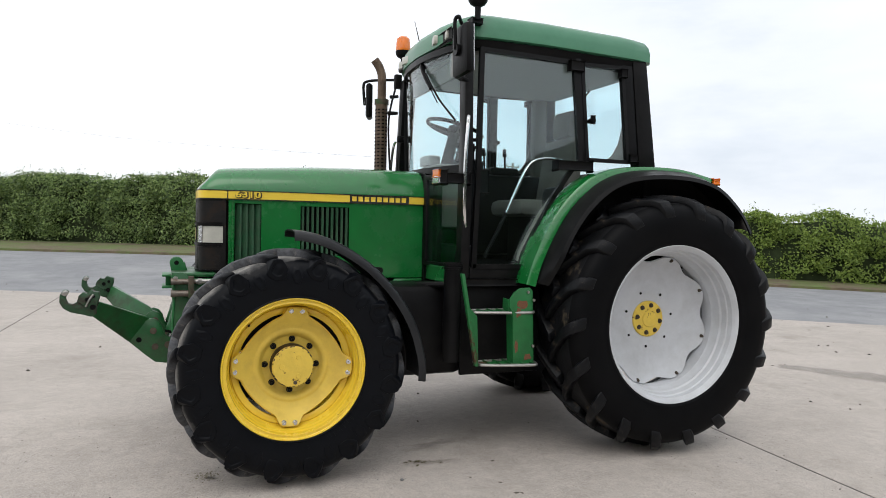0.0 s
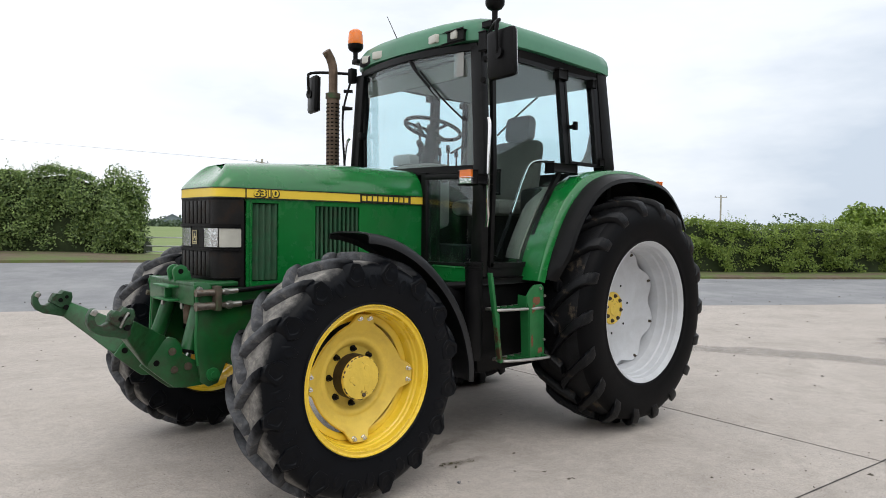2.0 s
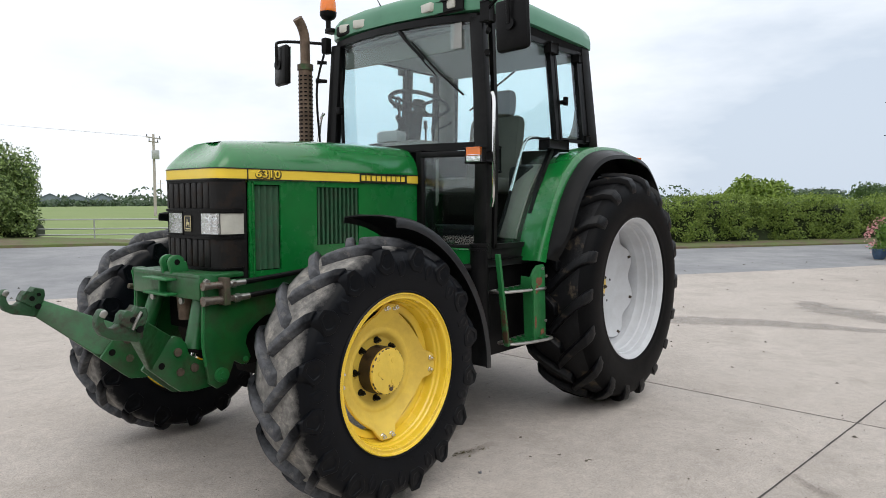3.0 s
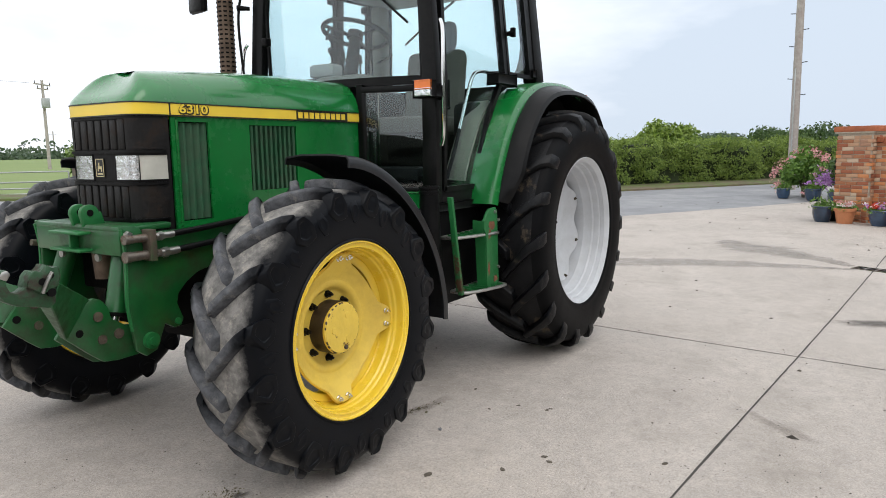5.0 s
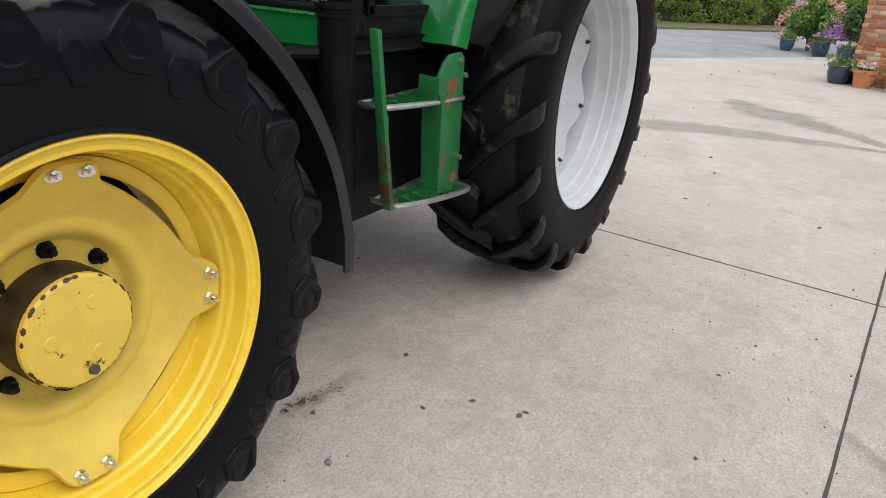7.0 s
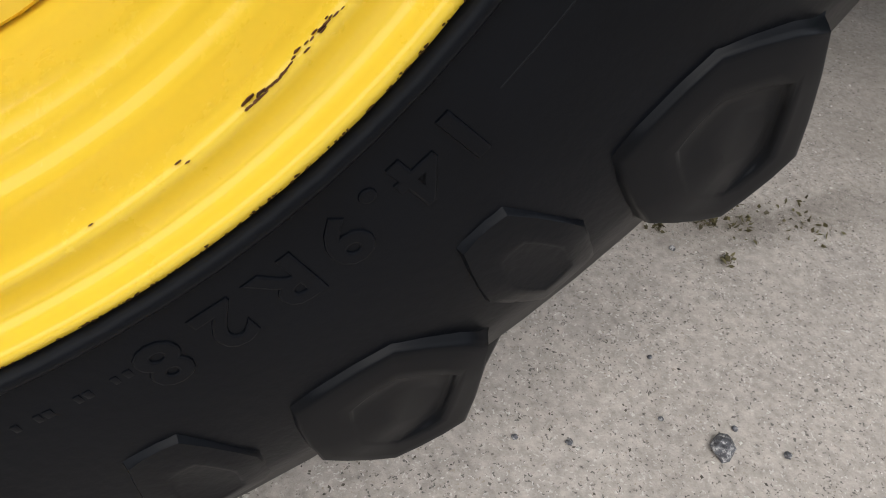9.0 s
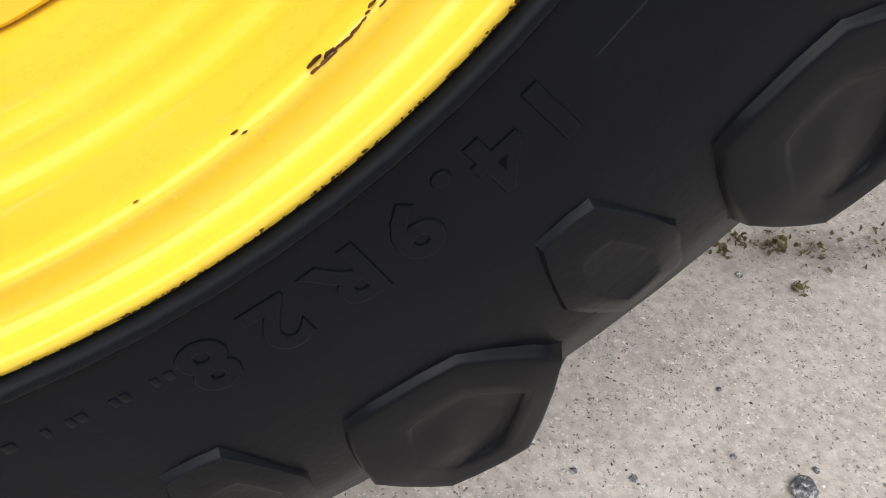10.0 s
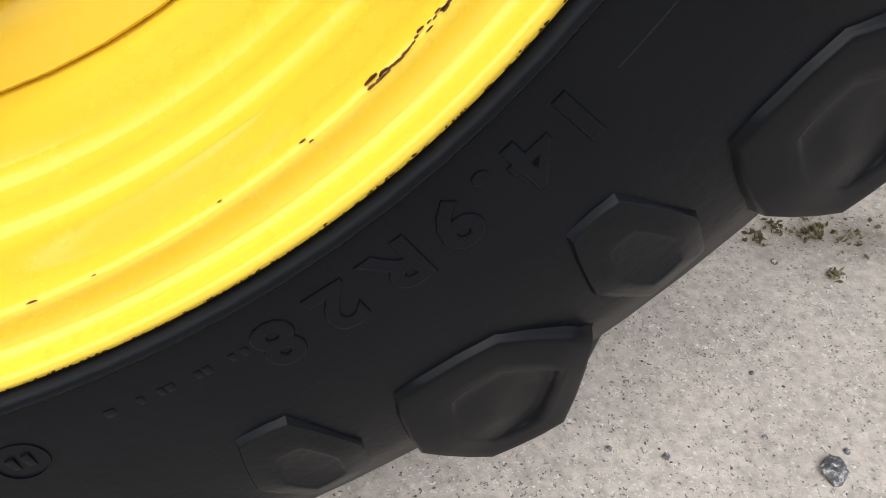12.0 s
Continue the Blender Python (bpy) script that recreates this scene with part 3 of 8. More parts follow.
def leaves(name, centres, size, mat, parent=None, rng=None, label="", normals=None, droop=0.0):
    """Many small folded leaves, one mesh: each is a bent rhomb of its own."""
    rng = rng or np.random.default_rng(3)
    k = len(centres)
    c = np.asarray(centres, float)
    d = rng.normal(size=(k, 3))
    if normals is not None:
        d = d * 0.75 + np.asarray(normals)
    d /= np.linalg.norm(d, axis=1)[:, None]
    a = np.cross(d, rng.normal(size=(k, 3)))
    a /= np.linalg.norm(a, axis=1)[:, None]
    b = np.cross(d, a)
    s = (size * rng.uniform(0.6, 1.35, k))[:, None]
    v = np.stack([c - a * s, c + b * s * 0.55 + d * s * 0.18, c + a * s, c - b * s * 0.55 + d * s * 0.18], 1).reshape(-1, 3)
    i = np.arange(k) * 4
    faces = np.concatenate([np.stack([i, i + 1, i + 2], 1), np.stack([i, i + 2, i + 3], 1)])
    me = bpy.data.meshes.new(name)
    me.from_pydata(v.tolist(), [], faces.tolist())
    me.materials.append(mat)
    ob = new(name, me)
    if parent:
        ob.parent = parent
    if label:
        ob["label"] = label
    return ob


# ---- the ground ----


def near_edge(x):
    return 9.0 - 0.5 * x


def fall(x, y):
    """The yard lies level under the tractor and falls gently towards the drain; beyond it the lane climbs a little towards the gate."""
    s = 0.75 * x - 0.66 * (y + 1.0) - 1.0
    sp = 0.5 * math.log1p(math.exp(min(s / 0.5, 60)))
    p = max(0.0, min(1.0, (y - near_edge(x)) / 9.0))
    q = max(0.0, min(1.0, (15.0 - x) / 12.0))
    return 0.018 - 0.24 * (1 - math.exp(-0.045 * sp / 0.24)) + 0.45 * p * p * (3 - 2 * p) * q * q * (3 - 2 * q)


def sheet(xs, ys, dz):
    b = bmesh.new()
    g = [[b.verts.new((x, y, fall(x, y) + dz)) for y in ys] for x in xs]
    for i in range(len(xs) - 1):
        for j in range(len(ys) - 1):
            b.faces.new((g[i][j], g[i + 1][j], g[i + 1][j + 1], g[i][j + 1]))
    return b


def far_edge(x):
    q = max(0.0, min(1.0, (x - 2.0) / 8.0))
    return 19.5 - 0.6 * x - (1 - q * q * (3 - 2 * q)) * (2.8 - 0.09 * x)


def verge_line(x):
    """The verge's cross section from the lane to the foot of the hedge."""
    y0, y1 = far_edge(x), 22.5 - 0.6 * x
    return [(x, y, fall(x, y) + h) for y, h in ((y0 - 0.02, -0.06), (y0, 0.03), (y0 + 0.35, 0.05), (y0 + 0.4 * (y1 - y0), 0.05), (y0 + 0.7 * (y1 - y0), 0.05), (y1, 0.06), (y1 + 0.4, -0.06))]


axis_steps = [-1600, -600, -250, -120, -60, -40] + [-30 + 2.0 * i for i in range(46)] + [70, 100, 160, 300, 700, 1600]
ground = part("ground", sheet(axis_steps, axis_steps, -0.07), GRASS_FIELD)
tagged(ground, "flat green grass field reaching to the horizon", "ground", kind="structure")

road_rows = [[(x, near_edge(x) + (far_edge(x) - near_edge(x)) * k / 6) for k in range(7)] for x in [-130, -70, -45] + [-30 + 3.0 * i for i in range(26)] + [60, 90, 130]]
road = part("road", loft([[(x, y, fall(x, y) - 0.035 + 0.05 * math.sin(math.pi * k / 6)) for k, (x, y) in enumerate(row)] for row in road_rows]), ASPHALT)
tagged(road, "worn grey asphalt lane beside the yard", "road", kind="structure")
verge_rows = [verge_line(x) for x in [-130, -70, -45] + [-30 + 3.0 * i for i in range(26)] + [60, 90, 130]]
verge = part("verge", loft(verge_rows), VERGE)
tagged(verge, "raised verge of bare soil and grass along the lane", "verge", kind="structure")

# concrete yard slabs with open joints between them, cut off at the lane
AXU, AXV = Vector((0.997, -0.078, 0)), Vector((0.026, 1.0, 0))
yard = thing("pavement", "pale grey concrete farmyard slabs with dark joints", "concrete yard", kind="structure")
filler = sheet([-30 + 2 * i for i in range(41)], [-40 + 2 * i for i in range(41)], -0.025)
bmesh.ops.bisect_plane(filler, geom=filler.verts[:] + filler.edges[:] + filler.faces[:], plane_co=(0, 9.0, 0), plane_no=(0.5, 1, 0), clear_outer=True)
part("joint_bed", filler, JOINT, yard)


def slab(u0, u1, v0, v1, step):
    b = bmesh.new()
    us = np.linspace(u0 + 0.004, u1 - 0.004, max(2, int((u1 - u0) / step) + 1))
    vs = np.linspace(v0 + 0.004, v1 - 0.004, max(2, int((v1 - v0) / step) + 1))
    us = np.unique(np.concatenate([us, [u0 + 0.02, u1 - 0.02]]))
    vs = np.unique(np.concatenate([vs, [v0 + 0.02, v1 - 0.02]]))
    rng = random.Random(int(u0 * 7 + v0 * 13))
    rows = []
    for i, a in enumerate(us):
        row = []
        for j, c in enumerate(vs):
            p = AXU * float(a) + AXV * float(c)
            edge = i in (0, len(us) - 1) or j in (0, len(vs) - 1)
            z = fall(p.x, p.y) - (0.004 if edge else 0.0)
            row.append(b.verts.new((p.x + rng.uniform(-0.003, 0.003) * edge, p.y + rng.uniform(-0.003, 0.003) * edge, z)))
        rows.append(row)
    for i in range(len(us) - 1):
        for j in range(len(vs) - 1):
            b.faces.new((rows[i][j], rows[i + 1][j], rows[i + 1][j + 1], rows[i][j + 1]))
    rim_edges = [e for e in b.edges if e.is_boundary]
    low = bmesh.ops.extrude_edge_only(b, edges=rim_edges)
    for v in [g for g in low["geom"] if isinstance(g, bmesh.types.BMVert)]:
        v.co.z -= 0.03
    bmesh.ops.bisect_plane(b, geom=b.verts[:] + b.edges[:] + b.faces[:], plane_co=(0, 9.0, 0), plane_no=(0.5, 1, 0), clear_outer=True)
    return part("concrete_slab", b, CONCRETE, yard)


for u0, u1 in ((-28, -2.69), (-2.69, 3.13), (3.13, 26.0)):
    for v0, v1 in ((-26, -1.99), (-1.99, 24)):
        slab(u0, u1, v0, v1, 0.45 if abs(u0 + 2.69) < 0.1 else 0.8)


def joint(p, q, w, dz):
    """A strip of dark filler lying in the joint between slabs, its edges a little ragged."""
    rng = random.Random(int(p[0] * 10 + p[1] * 7))
    p, q = AXU * p[0] + AXV * p[1], AXU * q[0] + AXV * q[1]
    k = int((q - p).length / 0.12)
    side = (q - p).normalized().cross(Vector((0, 0, 1)))
    rows = []
    for i in range(k + 1):
        c = p + (q - p) * i / k
        rows.append([(o.x, o.y, fall(o.x, o.y) + dz) for o in (c + side * w * rng.uniform(0.35, 0.65), c - side * w * rng.uniform(0.35, 0.65))])
    part("joint_filler", loft(rows), JOINT, yard)


joint((-2.69, -16), (-2.69, 9.4), 0.010, -0.0015)
joint((3.13, -16), (3.13, 7.2), 0.010, -0.0015)
joint((-16, -1.99), (20, -1.99), 0.011, -0.0018)


def ground_patch(name, cx, cy, rx, ry, turn, mat, label, dz=0.0045, seed=1, ragged=0.35):
    """A thin stain with an uneven outline, lying on the yard."""
    rng = random.Random(seed)
    b = bmesh.new()
    n = 40
    ph = [rng.uniform(0, 6.3) for _ in range(5)]
    ring, inner = [], []
    for i in range(n):
        a = 2 * math.pi * i / n
        k = 1 + ragged * (0.5 * math.sin(2 * a + ph[0]) + 0.35 * math.sin(3 * a + ph[1]) + 0.25 * math.sin(5 * a + ph[2]) + 0.2 * math.sin(9 * a + ph[3]))
        for lst, q in ((ring, 1.0), (inner, 0.5)):
            dx, dy = rx * k * q * math.cos(a), ry * k * q * math.sin(a)
            x, y = cx + dx * math.cos(turn) - dy * math.sin(turn), cy + dx * math.sin(turn) + dy * math.cos(turn)
            lst.append(b.verts.new((x, y, fall(x, y) + (dz if q < 1 else 0.002))))
    c = b.verts.new((cx, cy, fall(cx, cy) + dz))
    for i in range(n):
        j = (i + 1) % n
        b.faces.new((ring[i], ring[j], inner[j], inner[i]))
        b.faces.new((inner[i], inner[j], c))
    uv = b.loops.layers.uv.new("fade")
    rim_set = set(ring)
    for f in b.faces:
        for lp in f.loops:
            lp[uv].uv = (1.0, 0.0) if lp.vert in rim_set else ((0.0, 0.0) if lp.vert is c else (0.5, 0.0))
    return tagged(part(name, b, mat), label, "stain", kind="stuff")

# ---- the tractor; its own x runs backwards from the front axle, y across, z up ----
tractor = thing("tractor", "used green and yellow farm tractor with a glazed cab", "tractor", at=(0, 0.11, 0))


def lug_bmesh(stations, side):
    """A tread bar swept from the middle of the tread over the shoulder: stations of base, top (along, radius), angle, half widths."""
    rings = []
    for (yb, rb), (yt, rt), th, hb, ht in stations:
        ring = []
        for (y, r), a in (((yb, rb), th - hb), ((yt, rt), th - ht), ((yt, rt), th + ht), ((yb, rb), th + hb)):
            a = radians(a)
            ring.append(Vector((r * math.sin(a), side * y, -r * math.cos(a))))
        rings.append(ring)
    b = loft(rings, closed_ring=True, caps=True)
    bevel(b, 0.006, 2, 25)
    return b


def shared(name, bm, mat):
    """Mesh data for pieces that are alike."""
    bmesh.ops.recalc_face_normals(bm, faces=bm.faces)
    me = bpy.data.meshes.new(name)
    bm.to_mesh(me)
    bm.free()
    me.materials.append(mat)
    for f in me.polygons:
        f.use_smooth = True
    me.set_sharp_from_angle(angle=radians(35))
    return me


def piece(name, me, parent, m=None):
    ob = new(name, me)
    ob.parent = parent
    if m is not None:
        ob.matrix_basis = m
    return ob


def spin(deg):
    return Matrix.Rotation(radians(-deg), 4, "Y")


F_LUG = [((0.022, 0.582), (0.020, 0.627), 15.5, 3.2, 1.9), ((-0.03, 0.584), (-0.03, 0.629), 11.0, 3.0, 2.0),
         ((-0.085, 0.583), (-0.085, 0.626), 5.8, 3.0, 2.1), ((-0.118, 0.574), (-0.120, 0.617), 2.2, 3.2, 2.4), ((-0.146, 0.560), (-0.150, 0.602), -0.6, 3.2, 2.4)]
R_LUG = [((0.024, 0.778), (0.022, 0.824), 17.5, 2.9, 1.8), ((-0.04, 0.780), (-0.04, 0.826), 12.5, 2.7, 1.9),
         ((-0.105, 0.778), (-0.105, 0.822), 8.0, 2.7, 2.0), ((-0.165, 0.768), (-0.170, 0.810), 4.0, 2.9, 2.2),
         ((-0.203, 0.750), (-0.216, 0.784), 1.6, 3.4, 2.6), ((-0.221, 0.715), (-0.234, 0.732), 0.3, 3.6, 2.9),
         ((-0.226, 0.680), (-0.231, 0.684), -0.8, 3.0, 2.6)]
F_CARCASS = [(0.366, -0.146), (0.370, -0.158), (0.3738, -0.165), (0.3755, -0.1705), (0.3763, -0.1738), (0.3780, -0.1758), (0.3804, -0.1763), (0.3824, -0.1750), (0.3840, -0.1705), (0.3856, -0.1692), (0.3895, -0.1702), (0.44, -0.1768), (0.48, -0.178), (0.515, -0.176),
             (0.545, -0.168), (0.567, -0.150), (0.580, -0.122), (0.585, -0.08), (0.587, 0.0)]
R_CARCASS = [(0.489, -0.186), (0.497, -0.205), (0.512, -0.213), (0.520, -0.219), (0.528, -0.218), (0.56, -0.226), (0.62, -0.231), (0.67, -0.230),
             (0.715, -0.222), (0.747, -0.203), (0.767, -0.165), (0.776, -0.10), (0.779, 0.0)]


def flipped(bm, side):
    """Built for the left side, where the outside is -y; the right side is its mirror."""
    if side > 0:
        bm.transform(Matrix.Diagonal((1, -1, 1, 1)))
        bmesh.ops.reverse_faces(bm, faces=bm.faces)
    return bm


def tyre(parent, carcass, side, tread_r, n, tread=None, inner=1.0, wall=None):
    full = carcass + [(r, -y * inner) for r, y in carcass[-2::-1]] + [(carcass[0][0] - 0.003, -carcass[0][1] * 0.9), (carcass[0][0] - 0.003, carcass[0][1] * 0.9)]
    b = lathe(full, n)
    ob = part("tyre", flipped(b, side), wall or RUBBER, parent, "black rubber tyre with mud in its tread", 50)
    ob.data.materials.append(tread or RUBBER_MUD)
    for f in ob.data.polygons:
        if math.hypot(f.center.x, f.center.z) > tread_r and all(math.hypot(*ob.data.vertices[v].co.xz) > tread_r for v in f.vertices):
            f.material_index = 1
    return ob


LUG_END = [(-5.6, 0.476), (1.4, 0.478), (5.2, 0.521), (0.0, 0.590), (-4.6, 0.582), (-7.1, 0.529)]
POCKET = [(-3.3, 0.500), (-0.1, 0.498), (2.4, 0.528), (-0.9, 0.570), (-3.6, 0.566), (-4.6, 0.536)]


def polar(th, r, y):
    a = radians(th)
    return Vector((r * math.sin(a), y, -r * math.cos(a)))


def soften(b, times):
    """Moulded rubber: finer faces, their corners rounded off."""
    bmesh.ops.subdivide_edges(b, edges=b.edges[:], cuts=2, use_grid_fill=True)
    for _ in range(times):
        bmesh.ops.smooth_vert(b, verts=[v for v in b.verts if not v.is_boundary], factor=0.45, use_axis_x=True, use_axis_y=True, use_axis_z=True)


def lug_end(b, side):
    """The six-sided end of a tread bar on the sidewall, with a raised border and a hollow in it."""
    foot = [(-5.75, 0.4735, -0.1765), (1.5, 0.4755, -0.1765), (5.7, 0.5205, -0.173), (2.6, 0.592, -0.135), (-2.4, 0.592, -0.135), (-7.7, 0.5300, -0.170)]
    brim_y = (-0.1815, -0.1815, -0.183, -0.176, -0.176, -0.1815)
    floor_y = (-0.1808, -0.1804, -0.1788, -0.1728, -0.1762, -0.1814)
    deep_y = (-0.1798, -0.1786, -0.1764, -0.1728, -0.1752, -0.1796)
    rings = [[polar(t, r, y) for t, r, y in foot], [polar(t, r, y) for (t, r), y in zip(LUG_END, brim_y)]]
    rings.append([polar(t, r, y - 0.0006) for (t, r), y in zip([(a * 0.90 - 0.15 + (p * 0.10), q * 0.9 + s * 0.1) for (a, q), (p, s) in zip(LUG_END, POCKET)], brim_y)])
    rings.append([polar(t * 1.07 + 0.05, r * 0.995 + 0.0026, y - 0.0006) for (t, r), y in zip(POCKET, brim_y)])
    rings.append([polar(-1.4 + (t + 1.4) * 0.97, 0.530 + (r - 0.530) * 0.95, y) for (t, r), y in zip(POCKET, floor_y)])
    rings.append([polar(-0.7 + (t + 1.4) * 0.50, 0.537 + (r - 0.530) * 0.50, y) for (t, r), y in zip(POCKET, deep_y)])
    e_ = loft(rings, closed_ring=True, caps=False)
    e_.faces.new([v for v in sorted(e_.verts, key=lambda v: v.index)][-6:])
    soften(e_, 1)
    if side < 0:
        e_.transform(Matrix.Diagonal((1, -1, 1, 1)))
        bmesh.ops.reverse_faces(e_, faces=e_.faces)
    return join(b, e_)


lug_data = {}
for s in (1, -1):
    me = shared("tread_lug", lug_end(lug_bmesh(F_LUG, s), s), DUSTY_LUG)
    me.set_sharp_from_angle(angle=radians(55))
    lug_data["front", s] = me
    lug_data["rear", s] = shared("tread_lug", lug_bmesh(R_LUG, s), RUBBER_LUG)
HEX = [(-1.65, 0.4525), (1.65, 0.4515), (3.65, 0.497), (2.4, 0.536), (-1.4, 0.540), (-3.1, 0.496)]
hexb = loft([[polar(t * 1.045, 0.497 + (r - 0.497) * 1.03, (-0.1766, -0.1766, -0.1765, -0.169, -0.169, -0.1765)[i]) for i, (t, r) in enumerate(HEX)],
             [polar(t, r, (-0.1806, -0.1806, -0.1803, -0.171, -0.170, -0.1803)[i]) for i, (t, r) in enumerate(HEX)],
             [polar(0.25 + (t - 0.25) * 0.56, 0.500 + (r - 0.500) * 0.56, (-0.1810, -0.1810, -0.1807, -0.1775, -0.1775, -0.1807)[i]) for i, (t, r) in enumerate(HEX)],
             [polar(0.25 + (t - 0.25) * 0.48, 0.500 + (r - 0.500) * 0.48, (-0.1802, -0.1802, -0.1799, -0.1772, -0.1772, -0.1799)[i]) for i, (t, r) in enumerate(HEX)]], True, False)
hexb.faces.new([v for v in hexb.verts][-6:])
soften(hexb, 1)
hexc = hexb.copy()
block_data = {-1: shared("sidewall_block", hexb, RUBBER), 1: shared("sidewall_block", flipped(hexc, 1), RUBBER)}
for me in block_data.values():
    me.set_sharp_from_angle(angle=radians(40))


def bolt_bmesh(r, h, m=None, stud=0.5):
    b = bmesh.new()
    bmesh.ops.create_cone(b, cap_ends=True, segments=6, radius1=r, radius2=r * 0.95, depth=h, matrix=Matrix.Translation((0, 0, h / 2)))
    bmesh.ops.create_cone(b, cap_ends=True, segments=10, radius1=r * 1.25, radius2=r * 1.25, depth=h * 0.2, matrix=Matrix.Translation((0, 0, h * 0.1)))
    bmesh.ops.create_cone(b, cap_ends=True, segments=8, radius1=r * stud, radius2=r * stud * 0.9, depth=h * 0.9, matrix=Matrix.Translation((0, 0, h * 1.2)))
    return b


def lobed_disc(parent, name, mat, side, lobes, prof, slope, r_low, r_high, flat, fade, phase, n=160, label="", t=0.011):
    """A dished wheel centre: a turned profile whose edge swells into lobes that are bolted to the wheel."""
    b = bmesh.new()
    rings = [[p] * n for p in prof]
    r0, y0 = prof[-1]
    outer = []
    for i in range(n):
        a = (360.0 * i / n + 180.0 / lobes) % (360.0 / lobes) - 180.0 / lobes
        q = max(0.0, min(1.0, (abs(a) - flat) / fade))
        low = min(r_high, r_low * (0.62 + 0.38 / math.cos(radians(180.0 / lobes - abs(a))))) if lobes < 6 else r_low
        outer.append(r_high - (r_high - low) * q * q * (3 - 2 * q))
    for q in (0.35, 0.7, 1.0):
        rings.append([(r0 + (o - r0) * q, y0 + slope * (o - r0) * q) for o in outer])
    vs = []
    for ring in rings:
        vs.append([b.verts.new((rad * math.sin(2 * math.pi * i / n + phase), y, rad * math.cos(2 * math.pi * i / n + phase))) for i, (rad, y) in enumerate(ring)])
    for u, v in zip(vs, vs[1:]):
        for i in range(n):
            b.faces.new((u[i], u[(i + 1) % n], v[(i + 1) % n], v[i]))
    bmesh.ops.recalc_face_normals(b, faces=b.faces)
    thicken(b, t)
    return part(name, flipped(b, side), mat, parent, label, 40)


def front_wheel(side, y_mid, z):
    rim = [(0.370, -0.152), (0.3742, -0.160), (0.3758, -0.1655), (0.3754, -0.1690), (0.3735, -0.1714), (0.3704, -0.1726), (0.3682, -0.1722), (0.3670, -0.1704), (0.3664, -0.1670), (0.3652, -0.1636), (0.3634, -0.1608), (0.3600, -0.1600), (0.3555, -0.1604), (0.3522, -0.1614), (0.3495, -0.1624), (0.3474, -0.1624), (0.3458, -0.1612), (0.3448, -0.1585), (0.3442, -0.1545), (0.3440, -0.1500),
           (0.3440, -0.146), (0.3437, -0.136), (0.3434, -0.129), (0.3428, -0.1250), (0.3414, -0.1222), (0.3390, -0.1195), (0.3370, -0.1160), (0.3360, -0.1100), (0.3350, -0.1050), (0.3330, -0.1015), (0.3300, -0.0985), (0.3280, -0.0940),
           (0.3260, -0.080), (0.3235, -0.066), (0.3215, -0.0565), (0.3195, -0.0545), (0.3190, -0.048), (0.300, -0.02), (0.300, 0.06), (0.345, 0.09), (0.352, 0.14), (0.378, 0.155), (0.378, 0.166), (0.362, 0.15), (0.350, 0.14),
           (0.352, 0.09), (0.310, 0.055), (0.310, -0.015), (0.322, -0.045), (0.332, -0.07), (0.345, -0.10), (0.354, -0.135)]
    w = part("front_wheel", flipped(lathe(rim, 128), side), YELLOW_RIM, tractor, "yellow steel front wheel with a ribbed tyre", 50)
    w.location = (0, y_mid, z)
    tyre(w, F_CARCASS, side, 0.535, 96, DUSTY_TREAD)
    for k in range(16):
        th = 12.0 + 22.5 * k
        piece("tread_lug", lug_data["front", -side], w, spin(th))
        piece("tread_lug", lug_data["front", side], w, spin(th + 11.25))
        piece("sidewall_block", block_data[side], w, spin(th + 9.85))
    part("inner_ring", flipped(lathe([(0.3180, -0.048), (0.3175, -0.0520), (0.3155, -0.0545), (0.305, -0.0535), (0.288, -0.0500), (0.2835, -0.046), (0.288, -0.040), (0.312, -0.043)], 72), side), YELLOW, w)
    lobed_disc(w, "disc", YELLOW_DULL, side, 4, [(0.09, 0.004), (0.152, 0.003), (0.160, -0.001), (0.167, -0.009), (0.174, -0.019), (0.180, -0.0262), (0.185, -0.0290), (0.190, -0.0290), (0.196, -0.0262), (0.203, -0.0262), (0.215, -0.031), (0.234, -0.040), (0.240, -0.043)],
               -0.66, 0.263, 0.320, 6.6, 9.5, radians(3), label="dusty pale yellow wheel disc with four lobes")
    hub = part("hub", flipped(lathe([(0.0, 0.02), (0.113, 0.02), (0.113, -0.070), (0.110, -0.077), (0.0, -0.077)], 48), side), OILY_IRON, w, "dark oily hub body")
    cap = lathe([(0.0, -0.076), (0.107, -0.076), (0.110, -0.079), (0.110, -0.089), (0.104, -0.094), (0.065, -0.095), (0.0, -0.096)], 48)
    cap_part = part("hub_cap", flipped(cap, side), YELLOW_CHIPPED, w, "chipped yellow hub cap with rust at its edge")
    for a in (30, 150, 270):
        boss = rod((0.058 * math.sin(radians(a)), -0.093, 0.058 * math.cos(radians(a))), (0.058 * math.sin(radians(a)), -0.098, 0.058 * math.cos(radians(a))), 0.016, 0.013, 16)
        part("cap_boss", flipped(boss, side), YELLOW_CHIPPED, cap_part)
    rim_rng = random.Random(11 + side)
    for k in range(46):
        th, s = radians(rim_rng.uniform(0, 360)), rim_rng.uniform(0.0020, 0.0048)
        ring = [Vector(((0.1075 + dr * s * 0.7) * math.sin(th + da * s / 0.1), -0.0955, (0.1075 + dr * s * 0.7) * math.cos(th + da * s / 0.1))) for da, dr in ((-1.6, -0.4), (-0.4, -1.1), (1.2, -0.6), (1.7, 0.5), (0.1, 1.0), (-1.2, 0.6))]
        for v in ring:
            q = math.hypot(v.x, v.z)
            v.y = -0.0948 + 0.0005 if q < 0.104 else -0.0948 + (q - 0.104) * 0.95
